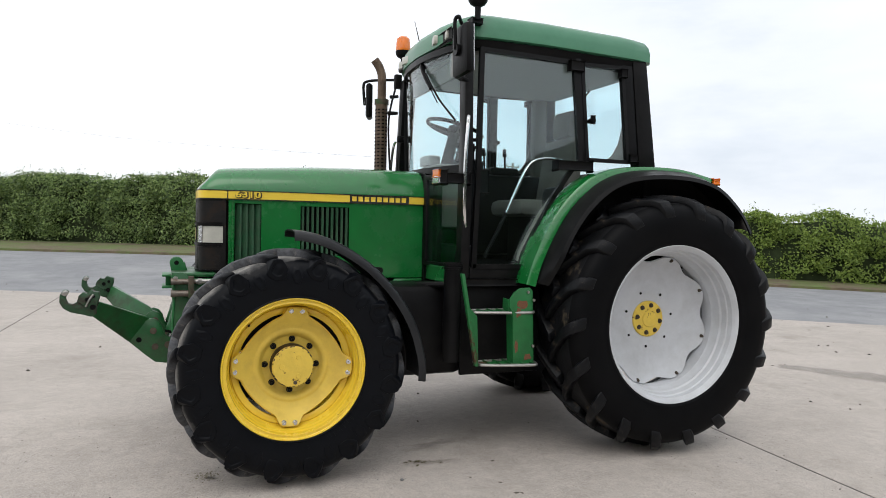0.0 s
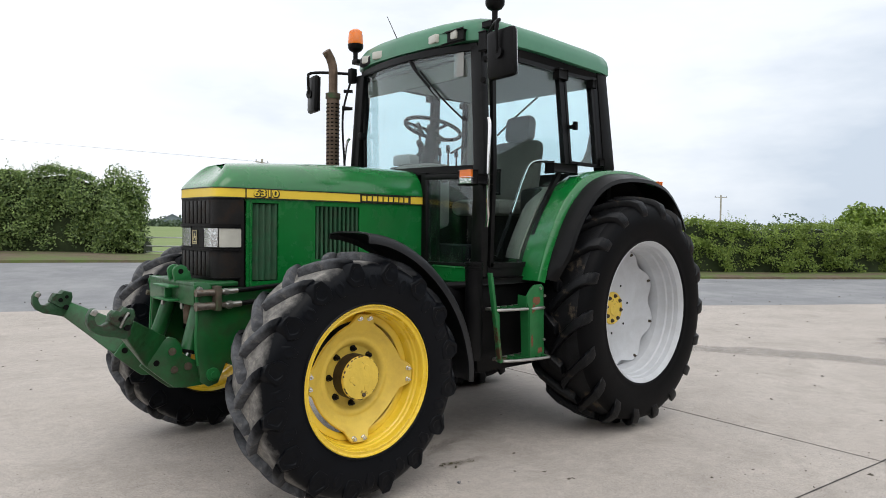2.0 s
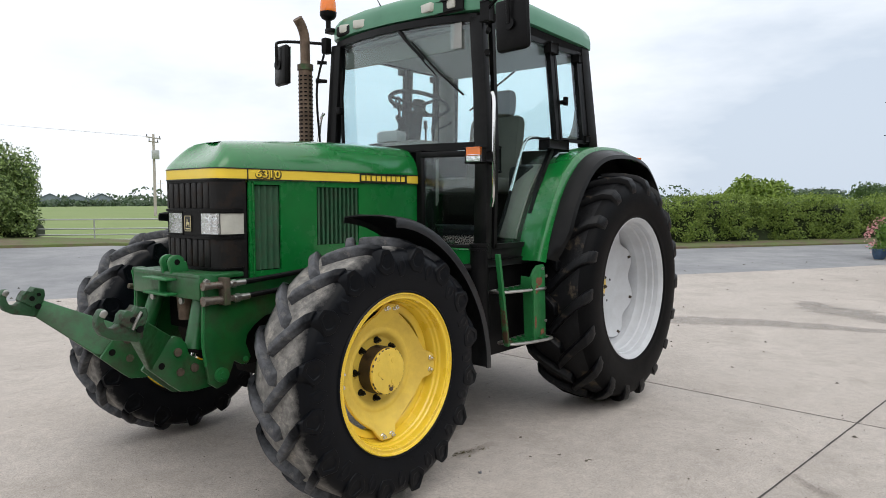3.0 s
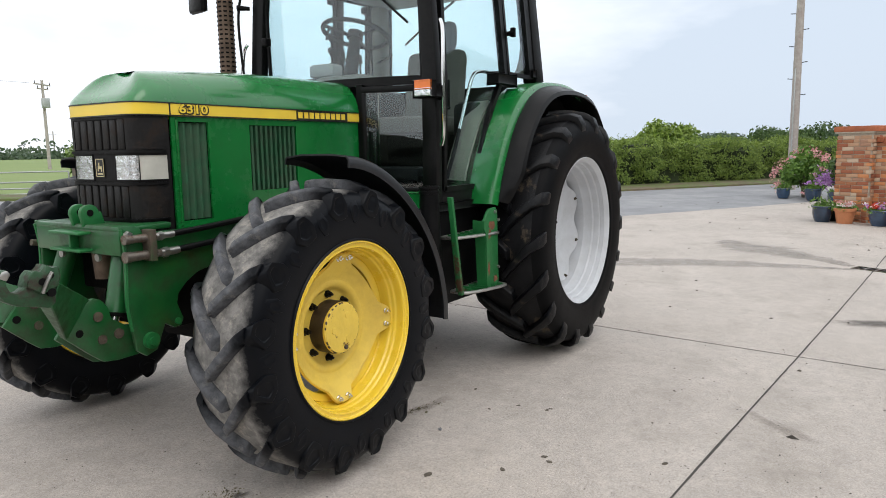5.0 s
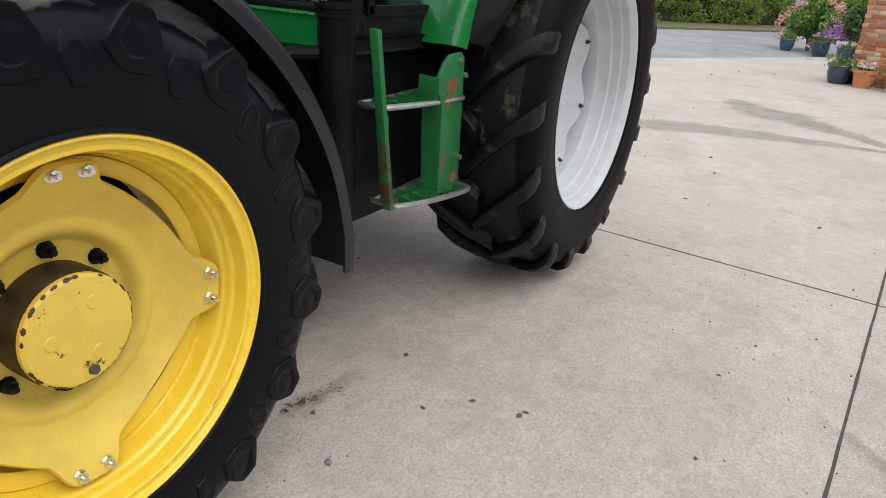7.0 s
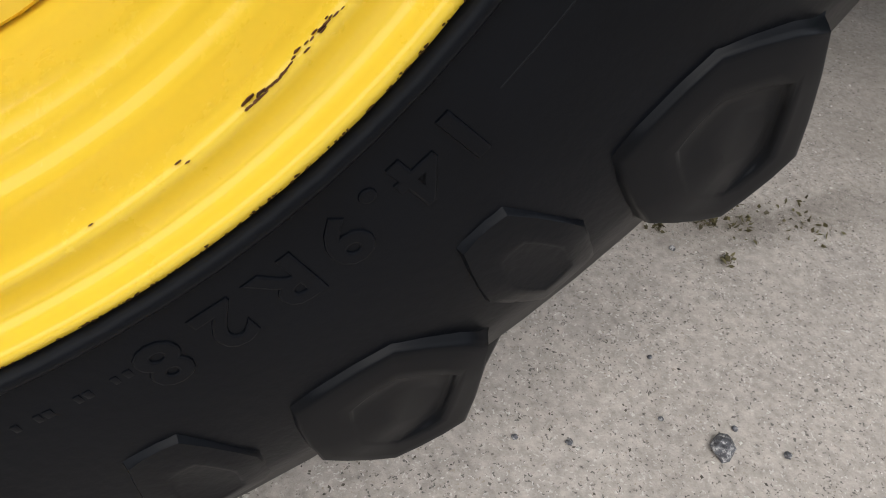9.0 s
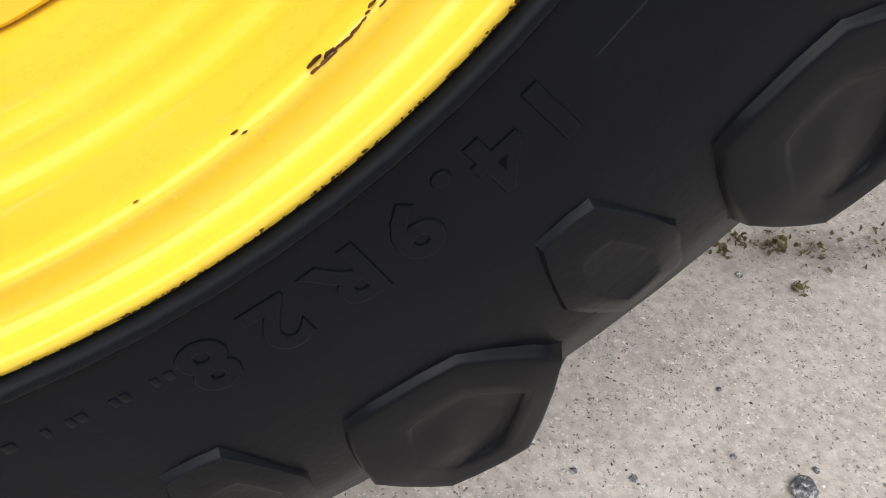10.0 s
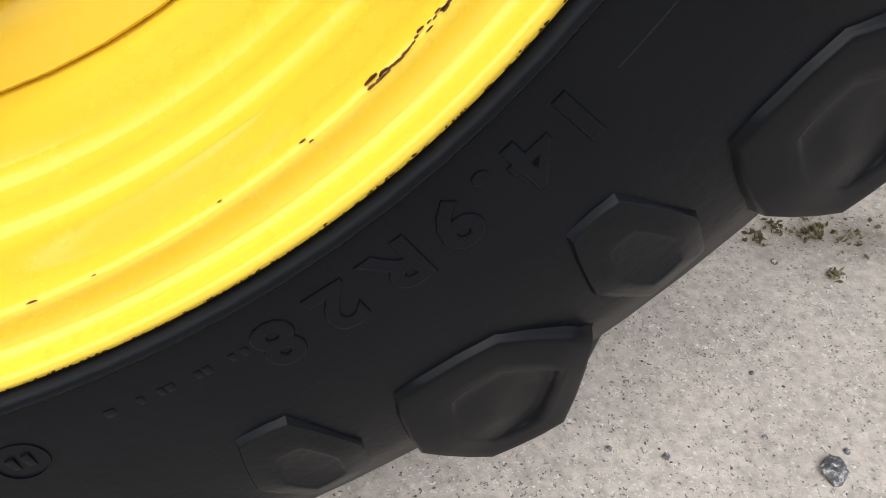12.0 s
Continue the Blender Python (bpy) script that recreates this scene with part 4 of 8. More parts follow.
        part("paint_chip", flipped(loft([ring, [v + Vector((0, 0.0015, 0)) for v in ring]], True, True), side), DARK_RUST, w)
    part("drain_plug", flipped(rod((0.012, -0.094, -0.084), (0.012, -0.103, -0.084), 0.011, 0.010, 6), side), RUSTY, w)
    nut, lock = shared("wheel_nut", bolt_bmesh(0.014, 0.020), BLACK_PAINT), shared("lobe_bolt", bolt_bmesh(0.0115, 0.016), CHROME)
    out = Matrix.Rotation(radians(90 if side < 0 else -90), 4, "X")
    for k in range(8):
        a = radians(45 * k + 2)
        piece("wheel_nut", nut, w, Matrix.Translation((0.138 * math.sin(a), side * 0.006, 0.138 * math.cos(a))) @ out)
    for k in range(4):
        for d in (-5.6, 5.6):
            a = radians(90 * k + 3 + d)
            piece("lobe_bolt", lock, w, Matrix.Translation((0.300 * math.sin(a), side * 0.092, 0.300 * math.cos(a))) @ out)
    part("valve_stem", flipped(rod((-0.226, -0.060, 0.226), (-0.234, -0.128, 0.230), 0.006, 0.0065, 8), side), BLACK, w)
    if side < 0:
        rng = random.Random(5)
        spots = [(41.4 + 0.22 * k, rng.uniform(0.0007, 0.0017)) for k in range(8)] + [(43.4 + 0.36 * k, rng.uniform(0.0005, 0.0013)) for k in range(14)] + [(47.4 + 0.5 * k, rng.uniform(0.0004, 0.0010)) for k in range(8)]
        spots += [(36.4, 0.0010), (36.8, 0.0007), (30.1, 0.0005), (17.0, 0.0012), (21.0, 0.0005)]
        for th_, s in spots:
            th = radians(th_ + rng.uniform(-0.08, 0.08))
            rr = 0.3460 + rng.uniform(-0.0010, 0.0010)
            b = bmesh.new()
            c = Vector((rr * math.sin(th), -0.1613 - (rr - 0.3460) * 0.7, -rr * math.cos(th)))
            t = Vector((math.cos(th), 0, math.sin(th)))
            q = Vector((math.sin(th) * 0.75, 0.66, -math.cos(th) * 0.75)).normalized()
            up_ = Vector((-math.sin(th) * 0.4, -1.0, math.cos(th) * 0.4)).normalized() * 0.0009
            ring = [c + t * s * rng.uniform(1.0, 1.9) * i + q * s * 1.25 * rng.uniform(0.6, 1.3) * j + up_ for i, j in ((-1, -0.5), (-0.3, -1), (0.8, -0.6), (1, 0.4), (0, 1), (-0.9, 0.5))]
            loft([ring, [p - up_ * 1.5 for p in ring]], True, True, b)
            part("rust_chip", b, RUST, w)
        for k in range(240):
            th = radians(rng.uniform(8, 75))
            s = rng.uniform(0.00014, 0.00040) * (1.0 if rng.random() < 0.9 else 1.8)
            b = bmesh.new()
            rr = 0.3730 + abs(rng.gauss(0, 0.0007)) * -1 + 0.0004
            c, t, q = Vector((rr * math.sin(th), -0.1713 + (rr - 0.3730) * 0.55, -rr * math.cos(th))), Vector((math.cos(th), 0, math.sin(th))), Vector((math.sin(th), 0.25, -math.cos(th))).normalized()
            up_ = Vector((math.sin(th) * 0.2, -1.0, -math.cos(th) * 0.2)).normalized() * 0.0005
            ring = [c + t * s * rng.uniform(1.0, 2.6) * i + q * s * rng.uniform(0.6, 1.3) * j + up_ for i, j in ((-1, -0.5), (-0.3, -1), (0.8, -0.6), (1, 0.4), (0, 1), (-0.9, 0.5))]
            loft([ring, [p - up_ * 2 for p in ring]], True, True, b)
            part("rust_chip", b, EDGE_DIRT, w)
        # size marking moulded into the sidewall
        letters = (("1", 47.8), ("4", 44.6), (".", 41.9), ("9", 39.1), ("R", 35.1), ("2", 30.7), ("8", 26.6))
        for ch, th in letters:
            m = spin(th) @ Matrix.Translation((0, -0.1722, -0.4095)) @ Matrix.Rotation(radians(90), 4, "X") @ Matrix.Rotation(radians(180), 4, "Z") @ Matrix.Rotation(radians(7.8), 4, "X")
            part("size_letter", lettering(ch, 0.0335, 0.0007, m @ Matrix.Diagonal((1.12, 1, 1, 1)), 0.0004, 0.0011), RUBBER, w)
        for th, wd in ((24.7, 0.0035), (23.9, 0.003), (22.2, 0.0035), (21.6, 0.003), (19.8, 0.004), (19.2, 0.003), (17.9, 0.003), (16.0, 0.005)):
            part("small_marking", box(-wd * 0.5, wd * 0.5, -0.1728, -0.170, -0.4090, -0.4040, 0.0004, None, spin(th)), RUBBER, w)
        ring_mark = lathe([(0.0100, -0.0008), (0.0112, -0.0008), (0.0112, 0.0008), (0.0100, 0.0008)], 28, True, "y", None, spin(10.0) @ Matrix.Translation((0, -0.1735, -0.4150)) @ Matrix.Rotation(radians(-8), 4, "X"))
        part("round_marking", ring_mark, RUBBER, w)
        for off in (-0.0032, 0.0032):
            part("small_marking", box(off - 0.0018, off + 0.0018, -0.1745, -0.172, -0.4190, -0.4110, 0.0004, None, spin(10.0)), RUBBER, w)
        for th, r0 in ((49.1, 0.3866), (38.0, 0.3865)):
            part("mould_line", box(-0.0005, 0.0005, -0.1700, -0.165, -r0 - 0.004, -r0 + 0.004, 0, None, spin(th)), RUBBER, w)
        part("mould_line", tube([polar(50.8 + 1.2 * k, 0.4085, -0.1722) for k in range(9)], 0.0008, 5), RUBBER, w)
    return w


R_INNER = 1.22


def rear_wheel(side, y_mid, z):
    rim = [(0.490, -0.190), (0.506, -0.198), (0.508, -0.207), (0.502, -0.211), (0.492, -0.205), (0.482, -0.190), (0.474, -0.182), (0.470, -0.150), (0.462, -0.143), (0.456, -0.105), (0.446, -0.095),
           (0.441, -0.050), (0.432, -0.035), (0.428, 0.05), (0.470, 0.10), (0.476, 0.17), (0.506, 0.195), (0.506, 0.208), (0.480, 0.18),
           (0.478, 0.11), (0.438, 0.06), (0.440, -0.03), (0.455, -0.05), (0.466, -0.10), (0.480, -0.155)]
    w = part("rear_wheel", flipped(lathe(rim, 112), side), WHITE_RIM, tractor, "pale grey steel rear wheel with a large tyre", 28)
    w.location = (2.38, y_mid, z)
    tyre(w, R_CARCASS, side, 0.765, 112, None, R_INNER, RUBBER_REAR_DARK)
    for k in range(18):
        th = 8.0 + 20.0 * k
        for to, off in ((-side, 0.0), (side, 10.0)):
            piece("tread_lug", lug_data["rear", to], w, spin(th + off) @ Matrix.Diagonal((1, R_INNER if to == side else 1.0, 1, 1)))
    lobed_disc(w, "disc", WHITE_RIM, side, 8, [(0.06, 0.105), (0.12, 0.098), (0.22, 0.085), (0.30, 0.073), (0.35, 0.056)], -0.55, 0.392, 0.430, 3.0, 19.0, radians(17), label="pale grey wheel disc with a scalloped edge")
    plate = lathe([(0.0, 0.062), (0.050, 0.062), (0.056, 0.070), (0.116, 0.076), (0.121, 0.082), (0.121, 0.10), (0.0, 0.10)], 48)
    part("hub_plate", flipped(plate, side), YELLOW_CHIPPED, w, "chipped yellow hub plate")
    nut, lock = shared("wheel_nut", bolt_bmesh(0.013, 0.012, None, 0.4), RUSTY), shared("lobe_bolt", bolt_bmesh(0.011, 0.012), RUSTY)
    hole = shared("disc_hole", lathe([(0.0, -0.002), (0.009, -0.002), (0.009, 0.0), (0.0, 0.0)], 12), DARK)
    out = Matrix.Rotation(radians(90 if side < 0 else -90), 4, "X")
    for k in range(8):
        a = radians(45 * k + 10)
        piece("wheel_nut", nut, w, Matrix.Translation((0.092 * math.sin(a), side * -0.0735, 0.092 * math.cos(a))) @ out)
        a = radians(45 * k + 17)
        piece("lobe_bolt", lock, w, Matrix.Translation((0.412 * math.sin(a), side * -0.014, 0.412 * math.cos(a))) @ out)
    for k in range(7):
        a = radians(51.4 * k + 30)
        piece("disc_hole", hole, w, Matrix.Translation((0.185 * math.sin(a), side * -0.0770, 0.185 * math.cos(a))))
    return w


FZ, RZ = 0.655, 0.825
front_wheel(-1, -0.799, FZ)
front_wheel(1, 0.960, FZ)
rear_wheel(-1, -0.835, RZ)
rear_wheel(1, 0.835, RZ)

# --- chassis, engine, axles ---
b = box(-0.30, 0.95, -0.16, 0.16, 0.62, 1.10, 0.03)
b = box(0.30, 2.55, -0.26, 0.26, 0.46, 1.02, 0.05, b)
b = box(2.10, 2.70, -0.30, 0.30, 0.55, 1.15, 0.05, b)
part("engine_block", b, DARK, tractor, "dark oily engine and gearbox casting")
b = rod((0, -0.72, FZ), (0, 0.72, FZ), 0.075, None, 20)
b = box(-0.12, 0.12, -0.17, 0.17, 0.52, 0.78, 0.03, b)
for s in (-1, 1):
    b = rod((0, s * 0.58, FZ), (0, s * 0.77, FZ), 0.15, 0.125, 24, b)
    b = rod((0.16, s * 0.16, 0.66), (0.16, s * 0.60, 0.66), 0.022, None, 10, b)
part("front_axle", b, DARK, tractor)
b = rod((2.38, -0.70, RZ), (2.38, 0.70, RZ), 0.085, None, 20)
for s in (-1, 1):
    b = rod((2.38, s * 0.28, RZ), (2.38, s * 0.62, RZ), 0.17, 0.12, 24, b)
part("rear_axle", b, DARK, tractor)
b = box(0.50, 1.10, -0.62, -0.26, 0.50, 1.06, 0.05)
part("side_tank", b, BLACK, tractor, "black plastic tank below the cab")
b = box(0.50, 1.45, 0.26, 0.64, 0.48, 1.06, 0.05)
part("side_tank", b, BLACK, tractor, "black plastic tank below the cab")

# --- bonnet ---
HW = 0.250
SHIFT = 0.012


def nose_x(dy):
    """The nose seen from above: a flat front with tight corners."""
    q = min(0.99999, abs(dy) / HW)
    return -0.295 - 0.165 * (1 - q ** 8) ** 0.25


PLAN = [(HW * (1 - (1 - k / 22) ** 3.0) ** 1.0 * (1 if k < 22 else 1), 0.0) for k in range(23)]
PLAN = [(d, nose_x(d)) for d, _ in PLAN]


def plan_line(inset, nose_inset, rear=None, z=0.0, front=True):
    """The bonnet's outline from the left rear round the nose to the right rear, drawn in by an inset."""
    k = (HW - inset) / HW
    pts = [(-dy * k, x + nose_inset * (1 - 0.45 * (dy / HW) ** 2)) for dy, x in PLAN[::-1]]
    pts = pts + [(-dy, x) for dy, x in pts[-2::-1]]
    line = [(x, y, z) for y, x in pts]
    if rear is not None:
        xs = (rear, 0.72, 0.48, 0.24, 0.0)
        line = [(x, -HW + inset, z) for x in xs] + line + [(x, HW - inset, z) for x in xs[::-1]]
    return line


def bonnet_rise(line, x0=-0.3):
    return [(x, y, z + (0.050 * max(0.0, min(1.0, (x + 0.46) / 0.8)) ** 0.8 - 0.024) * max(0.0, (z - 1.61) / 0.14)) for x, y, z in line]


rings = [plan_line(0.0, 0.0, 0.95, 1.6065)]
for inset, ni, z in ((0.001, 0.007, 1.620), (0.006, 0.030, 1.643), (0.020, 0.062, 1.672), (0.042, 0.094, 1.700), (0.072, 0.126, 1.727), (0.115, 0.152, 1.744), (0.165, 0.200, 1.753), (0.212, 0.27, 1.756), (0.237, 0.30, 1.757)):
    rings.append(bonnet_rise(plan_line(inset, ni, 0.95, z)))
bonnet = part("bonnet", thicken(loft(rings), -0.006), GREEN, tractor, "glossy green engine bonnet", 40)
bonnet.location.y = SHIFT
part("hood_knob", tube([(-0.15, 0.02, 1.750), (-0.13, 0.02, 1.758), (-0.09, 0.02, 1.760), (-0.07, 0.02, 1.755)], 0.008, 8), BLACK, bonnet)
rings = [plan_line(-0.002, -0.002, 0.95, z) for z in (1.5555, 1.605)]
for s in (-1, 1):
    part("band_seam", box(-0.299, -0.293, s * (HW + 0.001), s * (HW + 0.0085), 1.553, 1.608), DECAL_BLACK, bonnet)
part("yellow_band", thicken(loft(rings), -0.004), YELLOW_BAND, bonnet, "yellow stripe round the bonnet")
rings = [plan_line(-0.0055, -0.0055, 0.95, z) for z in (1.6035, 1.6085)]
part("band_edge", thicken(loft(rings), -0.003), DECAL_BLACK, bonnet)
rings = [plan_line(-0.0055, -0.0055, 0.95, z) for z in (1.5515, 1.5570)]
part("band_edge", thicken(loft(rings), -0.003), DECAL_BLACK, bonnet)


def grid_panel(xs, zs, holes, y, t):
    """A flat panel in the x-z plane with rectangular openings."""
    b = bmesh.new()
    v = {(i, j): b.verts.new((x, y, z)) for i, x in enumerate(xs) for j, z in enumerate(zs)}
    for i in range(len(xs) - 1):
        for j in range(len(zs) - 1):
            cx, cz = (xs[i] + xs[i + 1]) / 2, (zs[j] + zs[j + 1]) / 2
            if not any(a < cx < c and d < cz < e for a, c, d, e in holes):
                b.faces.new((v[i, j], v[i + 1, j], v[i + 1, j + 1], v[i, j + 1]))
    bmesh.ops.delete(b, geom=[q for q in b.verts if not q.link_faces], context="VERTS")
    return b


V1, V2 = (-0.255, -0.098, 1.105, 1.530), (0.139, 0.448, 1.215, 1.523)
for s in (-1, 1):
    b = grid_panel([-0.290, V1[0], V1[1], V2[0], V2[1], 0.945], [1.075, V1[2], V2[2], V2[3], V1[3], 1.551], [V1, V2], s * HW, 0.01)
    bmesh.ops.solidify(b, geom=b.faces[:], thickness=0.012 * (1 if s < 0 else -1))
    panel = part("side_panel", b, GREEN, tractor, "green bonnet side panel with two vents", 40)
    panel.location.y = SHIFT
    part("vent_back", box(-0.28, 0.47, s * (HW - 0.040), s * (HW - 0.046), 1.09, 1.54), DARK, panel)
    for k in range(4):
        x = V1[0] + 0.020 + 0.037 * k
        part("vent_rib", prism([(x - 0.012, s * (HW - 0.036)), (x + 0.016, s * (HW - 0.036)), (x + 0.022, s * (HW - 0.012)), (x + 0.012, s * (HW - 0.012))], "z", V1[2] + 0.004, V1[3] - 0.004), GREEN_DUSTY, panel)
    part("vent_surround", box(V1[0] - 0.016, V1[0] - 0.008, s * HW, s * (HW + 0.004), 1.09, V1[3] + 0.008, 0.002), GREEN, panel)
    for k in range(10):
        x = V2[0] + 0.016 + 0.0307 * k
        part("vent_bar", box(x - 0.0075, x + 0.0075, s * (HW - 0.018), s * (HW - 0.004), V2[2] + 0.002, V2[3] - 0.002, 0.002), GREEN_DUSTY, panel)
    for z in (1.32, 1.42, 1.50):
        part("vent_rail", box(V2[0], V2[1], s * (HW - 0.030), s * (HW - 0.024), z - 0.004, z + 0.004), DARK, panel)
    part("panel_skirt", prism([(0.70, 1.02), (0.945, 1.02), (0.945, 1.068), (0.76, 1.068)], "y", s * (HW - 0.01), s * (HW + 0.01), 0.004), GREEN, panel)
    m = Matrix.Translation((-0.176, s * (HW + 0.0085), 1.581)) @ Matrix.Rotation(radians(90), 4, "X")
    if s > 0:
        m = m @ Matrix.Rotation(radians(180), 4, "Y")
    for off, mat, fat in ((-0.0006, DECAL_BLACK, 0.0044), (0.001, YELLOW_BAND, 0.0010)):
        bb = lettering("6310", 0.052, 0.001, m @ Matrix.Diagonal((1.45, 1.0, 1.0, 1.0)) @ Matrix.Translation((0.0012 if off < 0 else -0.0012, -0.0015 if off < 0 else 0.001, off)), fat)
        part("model_number", bb, mat, panel, "model number 6310 in yellow on black")
    b = box(0.450, 0.845, s * (HW + 0.0035), s * (HW + 0.0068), 1.557, 1.603, 0.002)
    part("maker_mark", b, DECAL_BLACK, panel, "black bar with yellow blocks on the stripe")
    for k in range(9):
        x = 0.462 + 0.0415 * k
        part("mark_block", box(x, x + 0.030, s * (HW + 0.0060), s * (HW + 0.0083), 1.5645, 1.5955, 0.001), YELLOW_BAND, panel)

# --- nose grille and lamps ---
H_NEAR, H_SPLIT, H_END = 0.108, 0.228, 0.24998


def nose_patch(d0, d1, z0, z1, proud, n=8, t=0.01):
    """A plate that follows the curved nose between two distances from its middle."""
    rows = []
    for z in (z0, z1):
        row = []
        for k in range(n + 1):
            v0, v1 = [math.copysign(1 - (1 - min(1.0, abs(q) / HW)) ** 0.3, q) for q in (d0, d1)]
            v = v0 + (v1 - v0) * k / n
            dy = math.copysign(HW * (1 - (1 - abs(v)) ** (1 / 0.3)), v)
            e_ = 0.0004
            x0, x1 = nose_x(max(-HW, dy - e_)), nose_x(min(HW, dy + e_))
            nrm = Vector((-2 * e_, (x1 - x0), 0)).normalized()
            row.append(Vector((nose_x(dy), dy, z)) + nrm * proud)
        rows.append(row)
    b = loft(rows)
    bmesh.ops.recalc_face_normals(b, faces=b.faces)
    b.faces.ensure_lookup_table()
    flip = b.faces[0].normal.x > 0
    bmesh.ops.solidify(b, geom=b.faces[:], thickness=-t if flip else t)
    return b


grille = part("grille", thicken(loft([plan_line(0.010, 0.012, None, z) for z in (1.075, 1.10, 1.54, 1.552)]), -0.01), GRILLE_BLACK, tractor, "weathered black plastic nose grille")
grille.location.y = SHIFT
part("grille_back", box(-0.42, -0.28, -0.22, 0.22, 1.06, 1.54), DARK, grille)
for z0, z1, proud in ((1.540, 1.552, 0.004), (1.399, 1.411, 0.011), (1.269, 1.281, 0.011), (1.075, 1.124, 0.004), (1.124, 1.131, 0.012)):
    part("grille_bar", nose_patch(-0.24995, 0.24995, z0, z1, proud, 60, 0.012 + proud), BLACK, grille)
for z0, z1 in ((1.414, 1.538), (1.132, 1.266)):
    for k in range(7):
        dy = -0.156 + 0.052 * k
        bb = nose_patch(dy - 0.0205, dy + 0.0205, z0, z1, 0.005, 3, 0.018)
        bevel(bb, 0.006, 2, 40)
        part("grille_louvre", bb, GRILLE_BLACK, grille)
for s in (-1, 1):
    part("grille_cheek", nose_patch(s * 0.182, s * 0.24995, 1.13, 1.267, 0.004, 24, 0.012), GRILLE_BLACK, grille)
    part("grille_cheek", nose_patch(s * 0.182, s * 0.24995, 1.414, 1.54, 0.004, 24, 0.012), GRILLE_BLACK, grille)
    h0, h1 = (H_NEAR, H_SPLIT) if s < 0 else (0.055, 0.190)
    lamp = part("headlamp", nose_patch(s * h0, s * h1, 1.290, 1.392, 0.003, 16, 0.015), LENS, grille, "clear glass headlamp")
    part("side_lamp", nose_patch(s * (H_SPLIT + 0.001), s * H_END, 1.290, 1.392, 0.003, 40, 0.015), LENS_DULL, grille, "frosted corner lamp")
    part("lamp_frame", nose_patch(s * (H_SPLIT - 0.0012), s * (H_SPLIT + 0.0010), 1.290, 1.392, 0.006, 2, 0.02), BLACK, grille)
    for z0, z1 in ((1.284, 1.2915), (1.3905, 1.398)):
        part("lamp_frame", nose_patch(s * h0, s * H_END, z0, z1, 0.006, 40, 0.018), BLACK, grille)
    part("lamp_frame", nose_patch(s * (h0 - 0.004), s * h0, 1.284, 1.398, 0.005, 2, 0.02), BLACK, grille)
part("lamp_panel", nose_patch(-0.104, 0.051, 1.283, 1.398, 0.002, 8, 0.01), BLACK, grille)
badge = part("badge", nose_patch(-0.027, 0.031, 1.301, 1.380, 0.006, 3, 0.006), DECAL_BLACK, grille, "black badge with a cream border")
bb = bmesh.new()
for z0, z1, d0, d1 in ((1.3755, 1.378, -0.0245, 0.0285), (1.303, 1.3055, -0.0245, 0.0285), (1.306, 1.375, -0.0262, -0.0238), (1.306, 1.375, 0.0278, 0.0302), (1.312, 1.318, -0.0165, 0.0195), (1.335, 1.347, -0.0120, 0.0150), (1.345, 1.362, 0.0040, 0.0095), (1.324, 1.337, -0.0125, -0.0075), (1.326, 1.338, 0.0115, 0.0160)):
    bb = join(bb, nose_patch(d0, d1, z0, z1, 0.0075, 1, 0.002))
part("badge_mark", bb, BADGE_CREAM, grille)

# --- cab ---


def side_y(z):
    """Half width of the cab's side at a height."""
    return 0.71 - 0.055 * max(0.0, z - 1.85) / 0.7


def post(name, xz0, xz1, wx, wy, side, mat=BLACK_PAINT, inner=0.0, r=0.008, parent=None):
    """A cab post between two (x, z) points, lying against the cab's side."""
    rings = []
    for k in range(7):
        q = k / 6
        x, z = xz0[0] + (xz1[0] - xz0[0]) * q, xz0[1] + (xz1[1] - xz0[1]) * q
        y = side_y(z) - inner
        w = wx[0] + (wx[1] - wx[0]) * q if isinstance(wx, tuple) else wx
        rings.append([(x - w / 2, side * y, z), (x + w / 2, side * y, z), (x + w / 2, side * (y - wy), z), (x - w / 2, side * (y - wy), z)])
    b = loft(rings, True, True)
    bevel(b, r)
    return part(name, b, mat, parent or tractor)


def strip(name, pts, w, t, side, mat, parent, out=0.0):
    """A flat frame strip on the cab's side along (x, z) points."""
    b = None
    for (xa, za), (xb, zb) in zip(pts, pts[1:]):
        d = Vector((xb - xa, zb - za))
        nrm = Vector((-d.y, d.x)).normalized() * w / 2
        e_ = d.normalized() * w * 0.3
        quad = [(xa - e_.x + nrm.x, za - e_.y + nrm.y), (xb + e_.x + nrm.x, zb + e_.y + nrm.y), (xb + e_.x - nrm.x, zb + e_.y - nrm.y), (xa - e_.x - nrm.x, za - e_.y - nrm.y)]
        ring0 = [(x, side * (side_y(z) + out), z) for x, z in quad]
        ring1 = [(x, side * (side_y(z) + out - t), z) for x, z in quad]
        b = loft([ring0, ring1], True, True, b)
    return part(name, b, mat, parent)


def side_pane(name, poly, side, parent, out=-0.012, t=0.005):
    ring0 = [(x, side * (side_y(z) + out), z) for x, z in poly]
    ring1 = [(x, side * (side_y(z) + out - t), z) for x, z in poly]
    ob = part(name, loft([ring0, ring1], True, True), GLASS, parent, "clear tinted glass")
    ob.visible_shadow = False
    return ob


